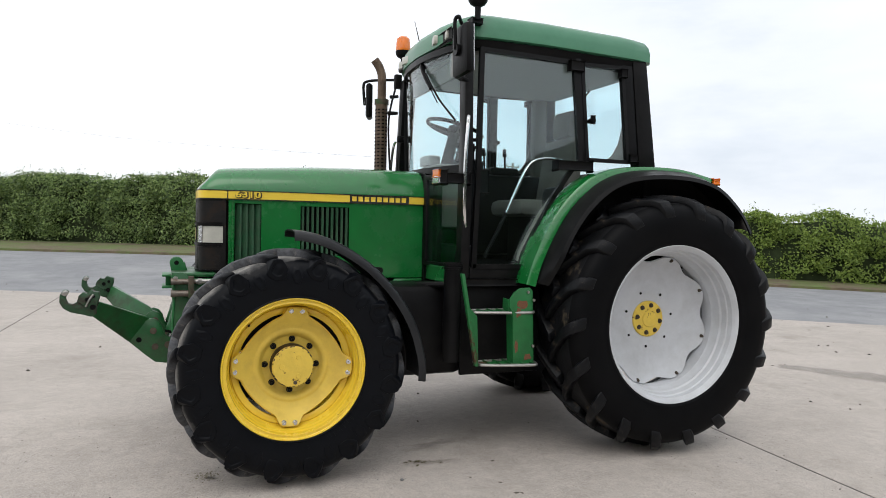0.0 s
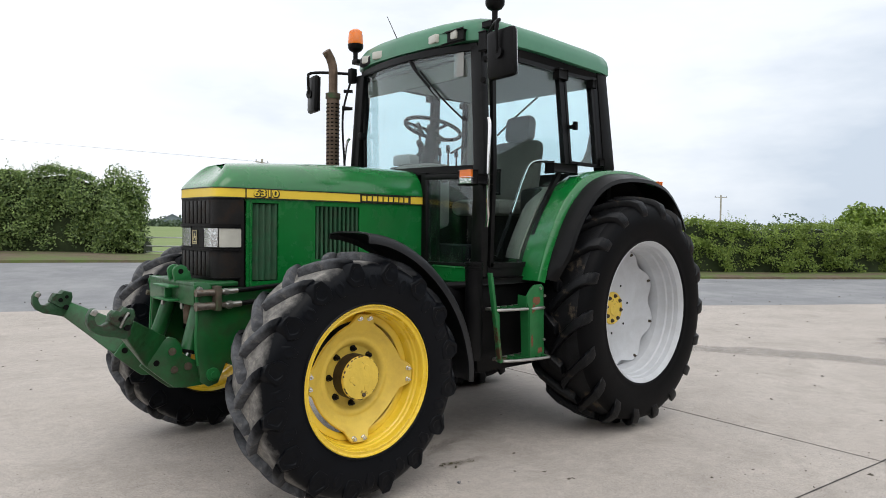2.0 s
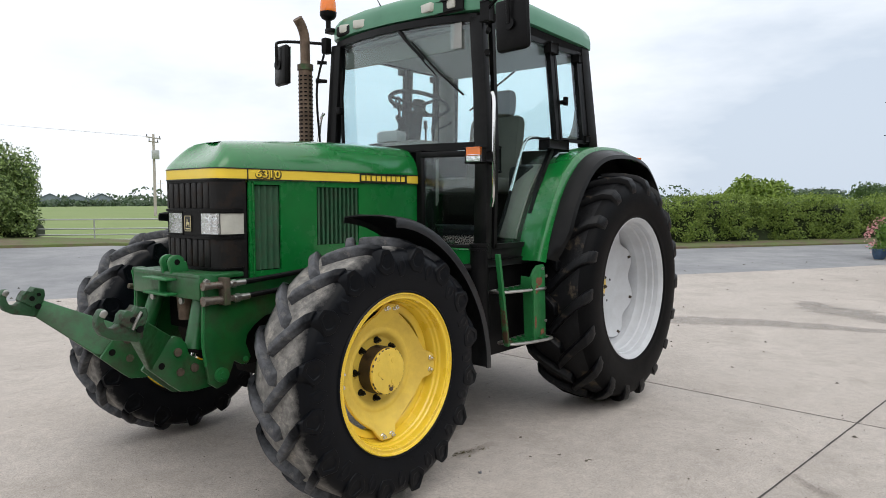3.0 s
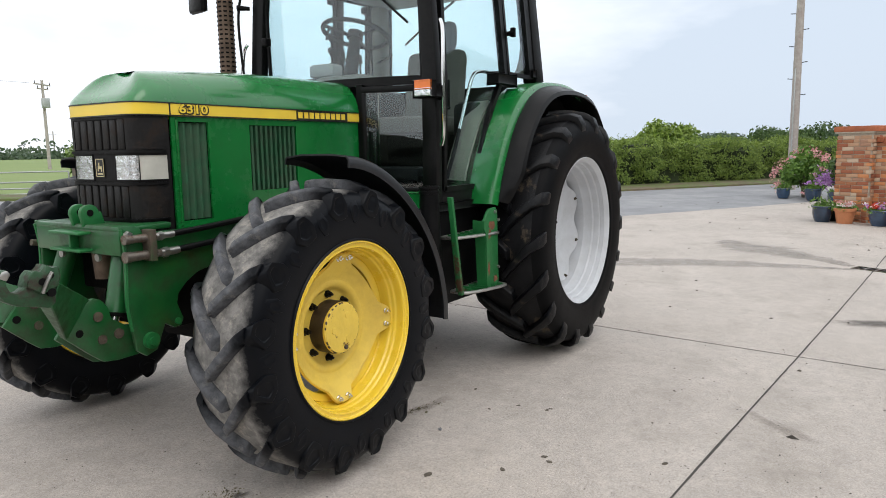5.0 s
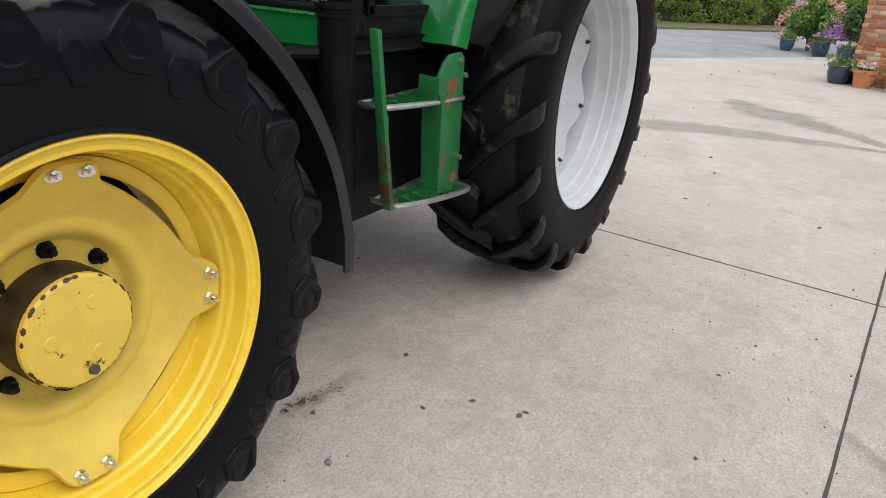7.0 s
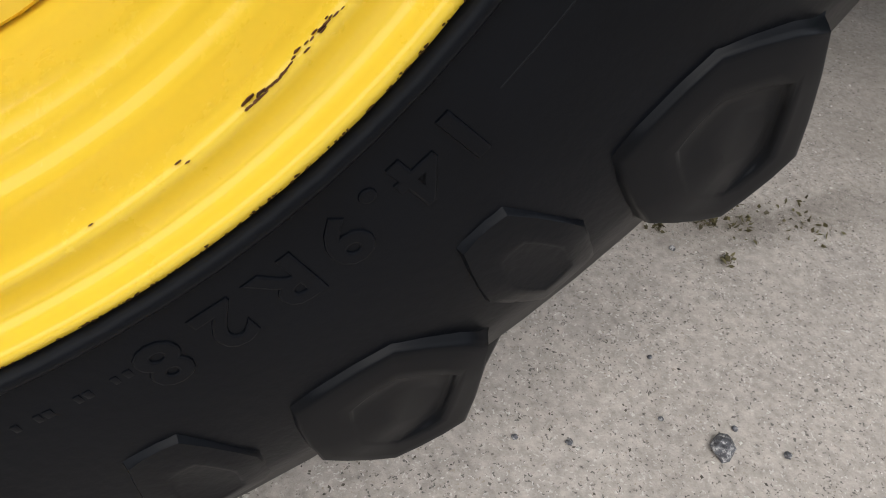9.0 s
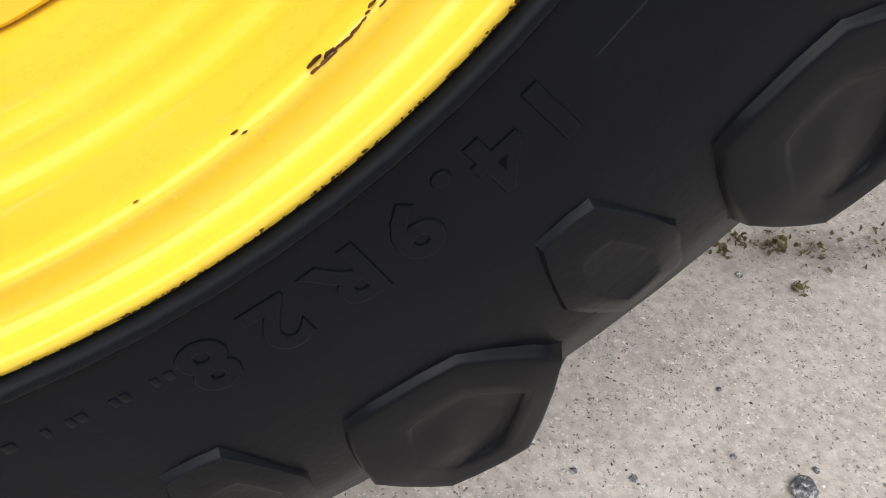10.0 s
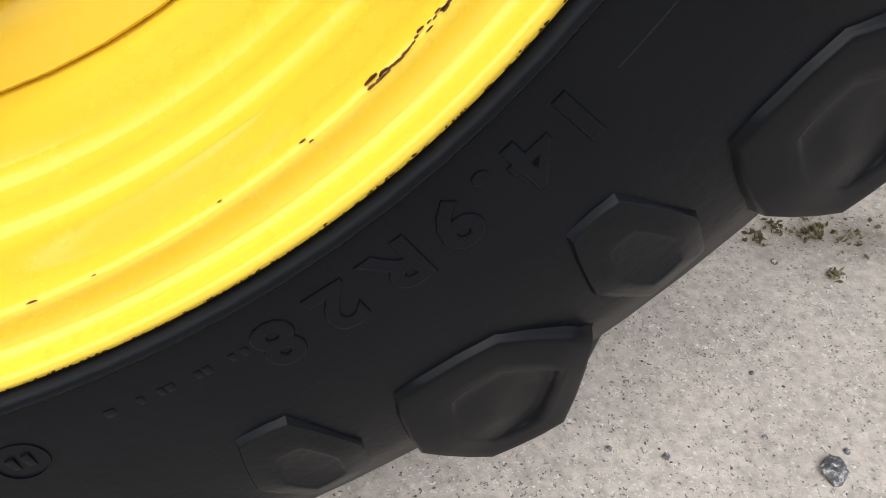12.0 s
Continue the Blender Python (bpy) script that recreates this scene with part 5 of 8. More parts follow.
DOOR = [(1.115, 1.175), (1.135, 1.80), (1.165, 2.51), (1.822, 2.495), (1.850, 1.86), (1.79, 1.80), (1.66, 1.62), (1.54, 1.38), (1.455, 1.175)]
QUARTER = [(1.902, 1.868), (1.878, 2.49), (2.188, 2.495), (2.218, 1.868)]
for s in (-1, 1):
    post("front_post", (1.055, 1.10), (1.080, 2.54), (0.060, 0.055), 0.095, s)
    post("middle_post", (1.874, 1.84), (1.846, 2.54), 0.048, 0.05, s)
    post("rear_post", (2.372, 1.84), (2.327, 2.56), (0.132, 0.112), 0.10, s, BLACK)
    post("rear_post_trim", (2.258, 1.86), (2.228, 2.52), 0.092, 0.04, s, BLACK, 0.006)
    door = part("door", prism([(1.09, 1.10), (1.09, 1.17), (1.46, 1.17), (1.44, 1.08)], "y", s * 0.705, s * 0.64, 0.006), BLACK_PAINT, tractor, "black framed glass cab door")
    strip("door_frame", DOOR + DOOR[:1], 0.030, 0.028, s, BLACK_PAINT, door, 0.004)
    side_pane("door_glass", DOOR, s, door)
    strip("quarter_frame", QUARTER + QUARTER[:1], 0.024, 0.025, s, BLACK_PAINT, tractor, 0.003)
    side_pane("quarter_glass", QUARTER, s, tractor)
    part("hinge", box(1.772, 1.872, s * 0.652, s * 0.690, 2.438, 2.498, 0.008), BLACK, door)
    part("hinge", box(1.660, 1.915, s * 0.69, s * 0.748, 1.792, 1.850, 0.012), BLACK, door, "black door latch block")
    part("hinge", box(2.160, 2.205, s * 0.650, s * 0.690, 2.430, 2.480, 0.006), BLACK, tractor)
    part("hinge", box(2.225, 2.285, s * 0.68, s * 0.720, 1.872, 1.915, 0.006), BLACK, tractor)
    kn = rod((1.925, s * 0.675, 2.12), (1.925, s * 0.735, 2.12), 0.014, 0.018, 12)
    kn = box(1.915, 1.935, s * 0.715, s * 0.735, 2.10, 2.15, 0.004, kn)
    part("window_catch", kn, BLACK, tractor)
    part("door_grab_bar", tube([(1.345, s * 0.668, 1.510), (1.372, s * 0.668, 1.566), (1.461, s * 0.668, 1.752), (1.521, s * 0.665, 1.833), (1.603, s * 0.662, 1.861), (1.701, s * 0.66, 1.863), (1.75, s * 0.66, 1.852)], 0.0105, 10), CHROME, door, "bent metal grab bar inside the door")
    part("bar_foot", tube([(1.205, s * 0.665, 1.232), (1.222, s * 0.668, 1.270), (1.284, s * 0.668, 1.383), (1.345, s * 0.668, 1.510)], 0.0110, 10), BLACK, door, "black sleeve on the grab bar")
    part("door_lock", box(1.155, 1.215, s * 0.64, s * 0.675, 1.63, 1.77, 0.012), BLACK, door)
    part("grab_rail", tube([(1.045, s * 0.735, 1.42), (1.022, s * 0.765, 1.50), (1.020, s * 0.768, 1.80), (1.035, s * 0.758, 2.02), (1.05, s * 0.735, 2.08)], 0.0105, 10), CHROME, tractor, "pale metal grab rail on the cab post")
    part("sill", box(1.02, 1.47, s * 0.60, s * 0.715, 1.055, 1.10, 0.01), BLACK_PAINT, tractor)
    # lower front corner window beside the bonnet
    pane_x = 0.985

    def corner_bar(name, q0, q1, z0, z1, t, mat, label=""):
        x0, y0, x1, y1 = 0.958 + 0.115 * q0, 0.268 + 0.397 * q0, 0.958 + 0.115 * q1, 0.268 + 0.397 * q1
        return part(name, prism([(x0 - t, s * y0), (x1 - t, s * y1), (x1 + t, s * y1), (x0 + t, s * y0)], "z", z0, z1, 0.003 if t > 0.005 else 0.0), mat, tractor, label)
    for q0, q1, z0, z1 in ((0.0, 1.0, 1.160, 1.186), (0.0, 1.0, 1.715, 1.750), (0.0, 0.05, 1.186, 1.715), (0.95, 1.0, 1.186, 1.715)):
        corner_bar("corner_frame", q0, q1, z0, z1, 0.013, BLACK_PAINT)
    corner_bar("corner_glass", 0.045, 0.955, 1.182, 1.718, 0.003, GLASS, "lower corner windscreen glass").visible_shadow = False
    part("corner_panel", box(pane_x - 0.02, pane_x + 0.05, s * 0.25, s * 0.66, 1.075, 1.160, 0.008), GREEN, tractor, "green panel below the corner glass")
    part("corner_seal", box(0.948, pane_x + 0.02, s * 0.235, s * 0.268, 1.06, 1.76, 0.006), BLACK, tractor)

# windscreen, bowed forwards
GL = 12


def screen_x(y):
    return 1.0 + 0.10 * (abs(y) / 0.58) ** 2


rows = []
for z in (1.80, 2.04, 2.28, 2.53):
    rows.append([(screen_x(y) - 0.02 * (z - 1.8) / 0.7, y, z) for y in np.linspace(-0.575, 0.575, GL + 1)])
ws = part("windscreen", thicken(loft(rows), 0.005), GLASS, tractor, "bowed clear windscreen")
ws.visible_shadow = False
for z0, z1 in ((1.755, 1.802), (2.520, 2.56)):
    rows = [[(screen_x(y) - 0.012, y, z) for y in np.linspace(-0.60, 0.60, GL + 1)] for z in (z0, z1)]
    part("screen_frame", thicken(loft(rows), 0.03), BLACK_PAINT, tractor)
for s in (-1, 1):
    b = tube([(screen_x(0.58) - 0.006 - 0.02 * (z - 1.8) / 0.7, s * 0.585, z) for z in (1.79, 2.05, 2.30, 2.54)], 0.013, 8)
    part("screen_edge", b, BLACK_PAINT, tractor)
# sticker and wiper on the windscreen
part("tax_sticker", box(1.040, 1.043, -0.517, -0.432, 2.366, 2.515), TRIM_PALE, tractor, "pale sticker on the windscreen")
b = tube([(0.980, -0.03, 2.565), (0.962, -0.13, 2.455), (0.965, -0.28, 2.315)], 0.010, 8)
b = tube([(0.962, -0.19, 2.43), (0.990, -0.37, 2.24), (1.045, -0.528, 2.085)], 0.0065, 8, b)
b = tube([(0.985, -0.06, 2.55), (0.972, -0.18, 2.40), (0.985, -0.36, 2.215)], 0.0045, 6, b)
part("windscreen_wiper", b, BLACK, tractor)
# rear window and back wall
b = None
b = box(2.36, 2.41, -0.70, 0.70, 1.10, 1.84, 0.01, b)
b = box(2.27, 2.34, -0.64, 0.64, 2.48, 2.56, 0.01, b)
part("back_frame", b, BLACK, tractor)
g = part("rear_glass", prism([(2.385, 1.84), (2.39, 1.84), (2.315, 2.49), (2.31, 2.49)], "y", -0.60, 0.60), GLASS, tractor, "rear window glass")
g.visible_shadow = False

# roof
ROOF = [(2.455, 0.0), (2.455, 0.50), (2.445, 0.605), (2.410, 0.652), (2.27, 0.674), (1.60, 0.690), (1.20, 0.690), (1.125, 0.680), (1.070, 0.640), (1.030, 0.55), (0.985, 0.35), (0.965, 0.0)]


def roof_ring(inset, z, front_up=0.0):
    pts = []
    full = ROOF + [(x, -y) for x, y in ROOF[-2:0:-1]]
    cx, cy = 1.66, 0.0
    for x, y in full:
        kx, ky = (0.70 - inset) / 0.70, (0.69 - inset) / 0.69
        px, py = cx + (x - cx) * kx, cy + (y - cy) * ky
        # the crown sinks towards the back
        pts.append((px, py, z + 0.016 - 0.022 * max(0.0, (px - 1.5) / 0.9) ** 1.5 + front_up * max(0.0, (1.2 - px) / 0.25)))
    return pts


rings = [roof_ring(0.05, 2.550), roof_ring(0.0, 2.560), roof_ring(0.0, 2.618), roof_ring(0.008, 2.658), roof_ring(0.028, 2.690), roof_ring(0.072, 2.714), roof_ring(0.17, 2.732), roof_ring(0.34, 2.744), roof_ring(0.52, 2.748)]
roof = part("cab_roof", loft(rings, True, True), GREEN_ROOF, tractor, "faded green cab roof", 40)
part("roof_underside", loft([roof_ring(0.03, 2.500), roof_ring(0.02, 2.548)], True, True), BLACK, roof)
part("headliner", loft([roof_ring(0.08, 2.475), roof_ring(0.08, 2.499)], True, True), TRIM_PALE, roof, "pale grey cab headlining")
part("roof_hatch_cap", lathe([(0.0, 0.0), (0.10, 0.0), (0.10, 0.012), (0.07, 0.03), (0.0, 0.034)], 24, True, "z", None, Matrix.Translation((1.77, -0.40, 2.732))), BLACK, roof)
for s in (-1, 1):
    part("lamp_slot", box(0.978, 1.06, s * 0.20, s * 0.545, 2.578, 2.645, 0.012, None, Matrix.Translation((0.02, 0, 0)) @ Matrix.Rotation(0, 4, "Z")), BLACK, roof)
    for y in (0.285, 0.445):
        bb = box(-0.018, 0.02, -0.060, 0.060, -0.028, 0.028, 0.010)
        bb.transform(Matrix.Translation((0.972 + 0.10 * (y / 0.55) ** 2 * 0.65, s * y, 2.622)) @ Matrix.Rotation(radians(s * 13), 4, "Z"))
        part("work_lamp", bb, LENS_DULL, roof, "work lamp in the roof's front edge")
    # beacon
    zb = 2.66
    base = lathe([(0.0, 0.0), (0.018, 0.0), (0.018, 0.075), (0.045, 0.09), (0.058, 0.11), (0.060, 0.135), (0.0, 0.135)], 24, True, "z", None, Matrix.Translation((1.095, s * 0.73, zb)))
    base = box(1.06, 1.13, s * 0.66, s * 0.73, zb - 0.02, zb + 0.012, 0.004, base)
    bc = part("beacon", base, BLACK, tractor, "orange flashing beacon on a black stem")
    part("beacon_dome", lathe([(0.0, 0.135), (0.056, 0.135), (0.058, 0.15), (0.055, 0.20), (0.046, 0.235), (0.028, 0.25), (0.0, 0.253)], 28, True, "z", None, Matrix.Translation((1.095, s * 0.73, zb))), ORANGE, bc, "ribbed orange lens")
    bb = None
    for k in range(12):
        a = 2 * math.pi * k / 12
        bb = rod((1.095 + 0.057 * math.cos(a), s * 0.73 + 0.057 * math.sin(a), zb + 0.15), (1.095 + 0.048 * math.cos(a), s * 0.73 + 0.048 * math.sin(a), zb + 0.232), 0.0025, 0.002, 5, bb)
    part("lens_rib", bb, ORANGE, bc)
    # mirror
    my, mz = (0.976, 2.400) if s < 0 else (1.01, 2.425)
    mm = Matrix.Translation((0.905, s * my, mz)) @ Matrix.Rotation(radians(2 if s < 0 else -17), 4, "Z") @ Matrix.Rotation(radians(3 * s), 4, "X")
    bb = box(-0.030, 0.022, -0.104, 0.104, -0.142, 0.142, 0.026)
    bb.transform(mm)
    mir = part("mirror", bb, BLACK, tractor, "black rear-view mirror on an arm")
    bb = box(0.0215, 0.0245, -0.090, 0.090, -0.128, 0.128)
    bb.transform(mm)
    part("mirror_glass", bb, MIRROR, mir)
    bb = rod((0.855, s * my, mz), (0.905, s * my, mz), 0.034, 0.028, 16)
    part("mirror_knob", bb, BLACK, mir)
    bb = tube([(1.05, s * 0.70, 2.56), (0.93, s * (my - 0.10), 2.585), (0.872, s * my, 2.585), (0.850, s * my, 2.55), (0.858, s * my, mz)], 0.011, 8)
    bb = box(1.02, 1.075, s * 0.675, s * 0.725, 2.49, 2.60, 0.008, bb)
    part("mirror_arm", bb, BLACK, mir)
    part("bracket_pin", rod((0.985, s * 0.745, 2.30), (1.05, s * 0.70, 2.30), 0.018, 0.012, 10), BLACK, mir)
    part("bracket_pin", rod((1.00, s * 0.745, 2.43), (1.05, s * 0.70, 2.43), 0.014, 0.012, 10), BLACK, mir)
    # indicator on its arm
    ind = part("indicator", box(0.845, 0.895, s * 0.70, s * 0.795, 1.668, 1.748, 0.010), BLACK, tractor, "indicator lamp on a black arm")
    part("indicator_lens", box(0.836, 0.848, s * 0.712, s * 0.800, 1.706, 1.745, 0.005), ORANGE, ind, "orange indicator lens")
    part("marker_lens", box(0.836, 0.848, s * 0.712, s * 0.800, 1.672, 1.704, 0.005), LENS, ind, "clear marker lens")
    bb = box(0.88, 1.06, s * 0.690, s * 0.745, 1.675, 1.735, 0.014)
    part("indicator_arm", bb, BLACK, ind)
    part("tail_lamp", box(2.800, 2.850, s * 0.800, s * 0.858, 1.738, 1.772, 0.008), ORANGE, tractor, "small orange rear marker lamp")

part("aerial", rod((1.03, 0.13, 2.70), (1.03, 0.26, 2.90), 0.004, 0.002, 6), BLACK, roof)

# inside of the cab
part("cab_floor", box(1.0, 2.38, -0.66, 0.66, 1.06, 1.16, 0.01), DARK, tractor)
part("firewall", box(1.02, 1.06, -0.30, 0.30, 1.10, 1.80, 0.01), DARK, tractor)
bb = box(1.06, 1.30, -0.17, 0.20, 1.72, 1.845, 0.04)
bb = box(1.10, 1.32, -0.13, 0.13, 1.40, 1.80, 0.05, bb)
part("dashboard", bb, TRIM_GREY, tractor, "grey instrument binnacle")
st = Matrix.Translation((1.265, 0.02, 2.105)) @ Matrix.Rotation(radians(17), 4, "Y")
ring = lathe([(0.200 + 0.014 * math.cos(a), 0.014 * math.sin(a)) for a in [2 * math.pi * k / 8 for k in range(8)]], 40, True, "z", None, st)
wheel = part("steering_wheel", ring, BLACK, tractor)
bb = None
for a in (20, 140, 260):
    c = Vector((0.19 * math.cos(radians(a)), 0.19 * math.sin(radians(a)), 0))
    bb = rod(st @ Vector((0, 0, -0.02)), st @ c, 0.012, 0.010, 8, bb)
bb = rod(st @ Vector((0, 0, -0.03)), st @ Vector((0, 0, 0.015)), 0.05, 0.045, 16, bb)
bb = rod(st @ Vector((0, 0, -0.02)), (1.18, 0.02, 1.72), 0.035, 0.05, 12, bb)
part("steering_column", bb, BLACK, wheel)
bb = tube([(1.33, -0.10, 1.93), (1.34, -0.20, 1.97)], 0.008, 6)
bb = tube([(1.33, 0.10, 1.93), (1.34, 0.22, 1.99)], 0.008, 6, bb)
part("column_lever", bb, BLACK, wheel)
bb = box(1.65, 2.13, -0.27, 0.25, 1.50, 1.62, 0.05)
seat = part("driver_seat", bb, SEAT_GREY, tractor, "grey cloth driver's seat")
bb = box(-0.06, 0.06, -0.24, 0.24, 0.0, 0.52, 0.06)
bb.transform(Matrix.Translation((2.07, -0.01, 1.58)) @ Matrix.Rotation(radians(9), 4, "Y"))
part("seat_back", bb, SEAT_GREY, seat)
bb = box(-0.055, 0.055, -0.135, 0.135, 0.0, 0.215, 0.054)
bb.transform(Matrix.Translation((2.12, -0.04, 2.075)) @ Matrix.Rotation(radians(6), 4, "Y"))
part("headrest", bb, SEAT_GREY, seat)
part("seat_base", box(1.78, 2.15, -0.20, 0.20, 1.16, 1.52, 0.03), DARK, seat)
bb = box(1.45, 2.25, 0.34, 0.60, 1.20, 1.83, 0.05)
bb = box(1.44, 1.66, 0.36, 0.56, 1.78, 1.94, 0.03, bb)
bb = box(1.72, 1.98, 0.38, 0.57, 1.80, 1.89, 0.03, bb)
bb = box(1.30, 1.42, 0.40, 0.58, 1.50, 1.87, 0.03, bb)
con = part("side_console", bb, BLACK, tractor, "dark side console with levers")
for k in range(5):
    x = 1.50 + 0.09 * k
    bb = rod((x, 0.40, 1.78), (x - 0.02, 0.38, 1.98 + 0.03 * (k % 2)), 0.008, 0.007, 8)
    bb = rod((x - 0.02, 0.38, 1.97 + 0.03 * (k % 2)), (x - 0.026, 0.38, 2.03 + 0.03 * (k % 2)), 0.017, 0.013, 10, bb)
    part("lever", bb, BLACK, con)
part("side_console", box(1.75, 2.30, -0.62, -0.36, 1.20, 1.70, 0.05), BLACK, tractor, "dark side console")
# added black boxes that keep the lower cab dark behind the corner glass
part("cab_blackout_box", box(1.08, 1.46, 0.30, 0.60, 1.16, 1.56, 0.03), BLACK, tractor)
part("cab_blackout_box", box(1.08, 1.20, -0.55, 0.30, 1.16, 1.30, 0.03), BLACK, tractor)
part("rear_wiper", tube([(2.36, 0.42, 2.20), (2.345, 0.18, 2.345), (2.335, -0.04, 2.465)], 0.008, 6), BLACK, tractor)
part("sun_visor", box(1.06, 1.08, -0.52, 0.52, 2.36, 2.475, 0.005), TRIM_GREY, tractor)
part("post_trim", box(2.18, 2.30, 0.52, 0.62, 1.70, 2.48, 0.03), TRIM_GREY, tractor)
rows = []
for x, z in ((1.447, 1.205), (1.462, 1.26), (1.525, 1.38), (1.615, 1.53), (1.690, 1.62), (1.752, 1.69)):
    rows.append([(x + 0.105, -0.445, z), (x + 0.060, -0.520, z), (x + 0.004, -0.645, z)])
part("inner_guard_trim", thicken(loft(rows), 0.012), TRIM_BEIGE, tractor, "beige moulded trim over the inside of the mudguard", 40)
for s in (-1, 1):
    part("inner_guard", prism([(1.45, 1.16), (2.36, 1.16), (2.36, 1.80), (1.90, 1.74), (1.66, 1.58)], "y", s * 0.60, s * 0.658, 0.01), BLACK, tractor)
# added black sheet: keeps daylight beyond the far lower glass out of sight
part("far_glass_blocker", prism([(0.99, 1.00), (2.20, 1.00), (2.20, 1.60), (1.70, 1.76), (1.02, 1.70)], "y", 0.600, 0.625, 0.01), BLACK, tractor, "added black sheet blocking the view through the far lower glass")
bb = box(1.085, 1.175, 0.055, 0.245, 1.845, 1.912, 0.008)
bb = box(1.090, 1.170, 0.075, 0.225, 1.910, 1.918, 0.003, bb)
part("dash_box", bb, TRIM_PALE, tractor, "pale box on the dashboard")
bb = rod((1.44, 0.365, 1.80), (1.435, 0.360, 2.14), 0.011, 0.009, 10)
for z in (1.93, 2.03, 2.12):
    bb = rod((1.425, 0.340, z), (1.445, 0.385, z + 0.03), 0.026, 0.020, 12, bb)
bb = tube([(1.44, 0.36, 2.13), (1.41, 0.34, 2.19), (1.37, 0.33, 2.17), (1.35, 0.33, 2.11)], 0.008, 8, bb)
part("control_stalk", bb, BLACK, tractor, "black control stalk with knobs")
for s in (-1, 1):
    part("corner_trim", prism([(2.075, 1.868), (2.222, 1.868), (2.206, 2.10), (2.178, 1.985), (2.135, 1.915)], "y", s * 0.655, s * 0.640), TRIM_GREY, tractor, "grey rounded trim in the lower corner of the side window")
bb = box(1.00, 1.05, 0.52, 0.56, 2.05, 2.10, 0.008)
part("interior_bracket", bb, BLACK, tractor)

# --- exhaust ---
EX, EY = 0.95, 0.815
bb = rod((EX, EY, 1.45), (EX, EY, 2.40), 0.048, None, 24)
ex = part("exhaust", bb, EXHAUST, tractor, "heat-stained exhaust stack with a slotted guard")
bb = tube([(EX, EY, 2.38), (EX, EY, 2.55), (EX - 0.005, EY, 2.62), (EX - 0.03, EY, 2.68), (EX - 0.065, EY, 2.725)], 0.034, 16)
part("exhaust_tip", bb, EXHAUST, ex)
part("clamp", lathe([(0.050, 2.375), (0.056, 2.375), (0.056, 2.415), (0.050, 2.415)], 24, True, "z", None, Matrix.Translation((EX, EY, 0))), RUSTY, ex)
bb = None
for k in range(30):
    z = 1.52 + 0.028 * k
    for a in (150, 190, 230, 270, 310):
        c, s_ = math.cos(radians(a)), math.sin(radians(a))
        bb = box(-0.002, 0.002, -0.010, 0.010, -0.005, 0.005, 0, bb, Matrix.Translation((EX + 0.0485 * c, EY + 0.0485 * s_, z)) @ Matrix.Rotation(radians(a), 4, "Z"))
part("guard_slot", bb, DARK, ex)
bb = tube([(1.02, 0.70, 1.55), (1.00, 0.73, 1.9), (0.99, 0.74, 2.25), (1.03, 0.70, 2.5)], 0.008, 8)
part("stack_rail", bb, BLACK, tractor)

# --- front mudguards ---


def arc_guard(side, r, a0, a1, y0, y1, t, n=36):
    """A bent guard concentric with the front wheel, with a lip along its outer edge."""
    rows = []
    for k in range(n + 1):
        q = k / n
        a = radians(a0 + (a1 - a0) * q)
        rr = r - 0.042 * math.sin(math.pi * min(1.0, q * 1.08)) ** 1.3 + 0.016 * max(0.0, q - 0.85) / 0.15
        c, s_ = math.cos(a), math.sin(a)
        rows.append([((rr + dr) * s_, side * y, FZ + (rr + dr) * c) for y, dr in ((y1, -0.045), (y1 + 0.003, -0.012), (y1 - 0.012, 0.004), (y1 - 0.10, 0.012), (y0 + 0.10, 0.012), (y0 + 0.01, 0.0), (y0, -0.03))])
    b = loft(rows)
    thicken(b, t)
    return b


for s in (-1, 1):
    g = part("front_mudguard", arc_guard(s, 0.718, -1, 98.5, 0.607, 0.965, 0.007), GUARD_GREY, tractor, "black plastic front mudguard", 50)
    if s > 0:
        g.location.y = 0.161
    bb = tube([(0.30, s * 0.45, 0.85), (0.45, s * 0.62, 1.05), (0.48, s * 0.72, 1.15), (0.50, s * 0.80, 1.16)], 0.018, 8)
    bb = tube([(0.55, s * 0.45, 0.75), (0.66, s * 0.65, 0.80), (0.70, s * 0.80, 0.80)], 0.018, 8, bb)
    part("guard_stay", bb, BLACK, g)

# --- rear mudguards ---
GREEN_PATH = [(1.405, 1.075), (1.45, 1.22), (1.525, 1.38), (1.615, 1.53), (1.725, 1.655), (1.865, 1.755), (2.05, 1.812), (2.30, 1.834), (2.55, 1.828), (2.80, 1.782)]
BLACK_PATH = [(1.470, 1.085), (1.505, 1.20), (1.575, 1.36), (1.66, 1.50), (1.765, 1.62), (1.90, 1.725), (2.07, 1.790), (2.30, 1.818), (2.55, 1.812), (2.72, 1.778), (2.83, 1.728), (2.93, 1.652), (3.02, 1.560), (3.09, 1.450)]


def smooth_path(pts, n=4):
    """The same path with n steps between its points, bending evenly through them."""
    out = []
    for i in range(len(pts) - 1):
        p0, p1, p2, p3 = (Vector(pts[min(max(j, 0), len(pts) - 1)]) for j in (i - 1, i, i + 1, i + 2))
        for k in range(n):
            q = k / n
            out.append(tuple(0.5 * (2 * p1 + (p2 - p0) * q + (2 * p0 - 5 * p1 + 4 * p2 - p3) * q * q + (3 * p1 - p0 - 3 * p2 + p3) * q ** 3)))
    return out + [tuple(pts[-1])]


GREEN_PATH, BLACK_PATH = smooth_path(GREEN_PATH), smooth_path(BLACK_PATH)


def inward(p, d):
    v = Vector((2.38 - p[0], RZ - p[1]))
    v.normalize()
    return p[0] + v.x * d, p[1] + v.y * d


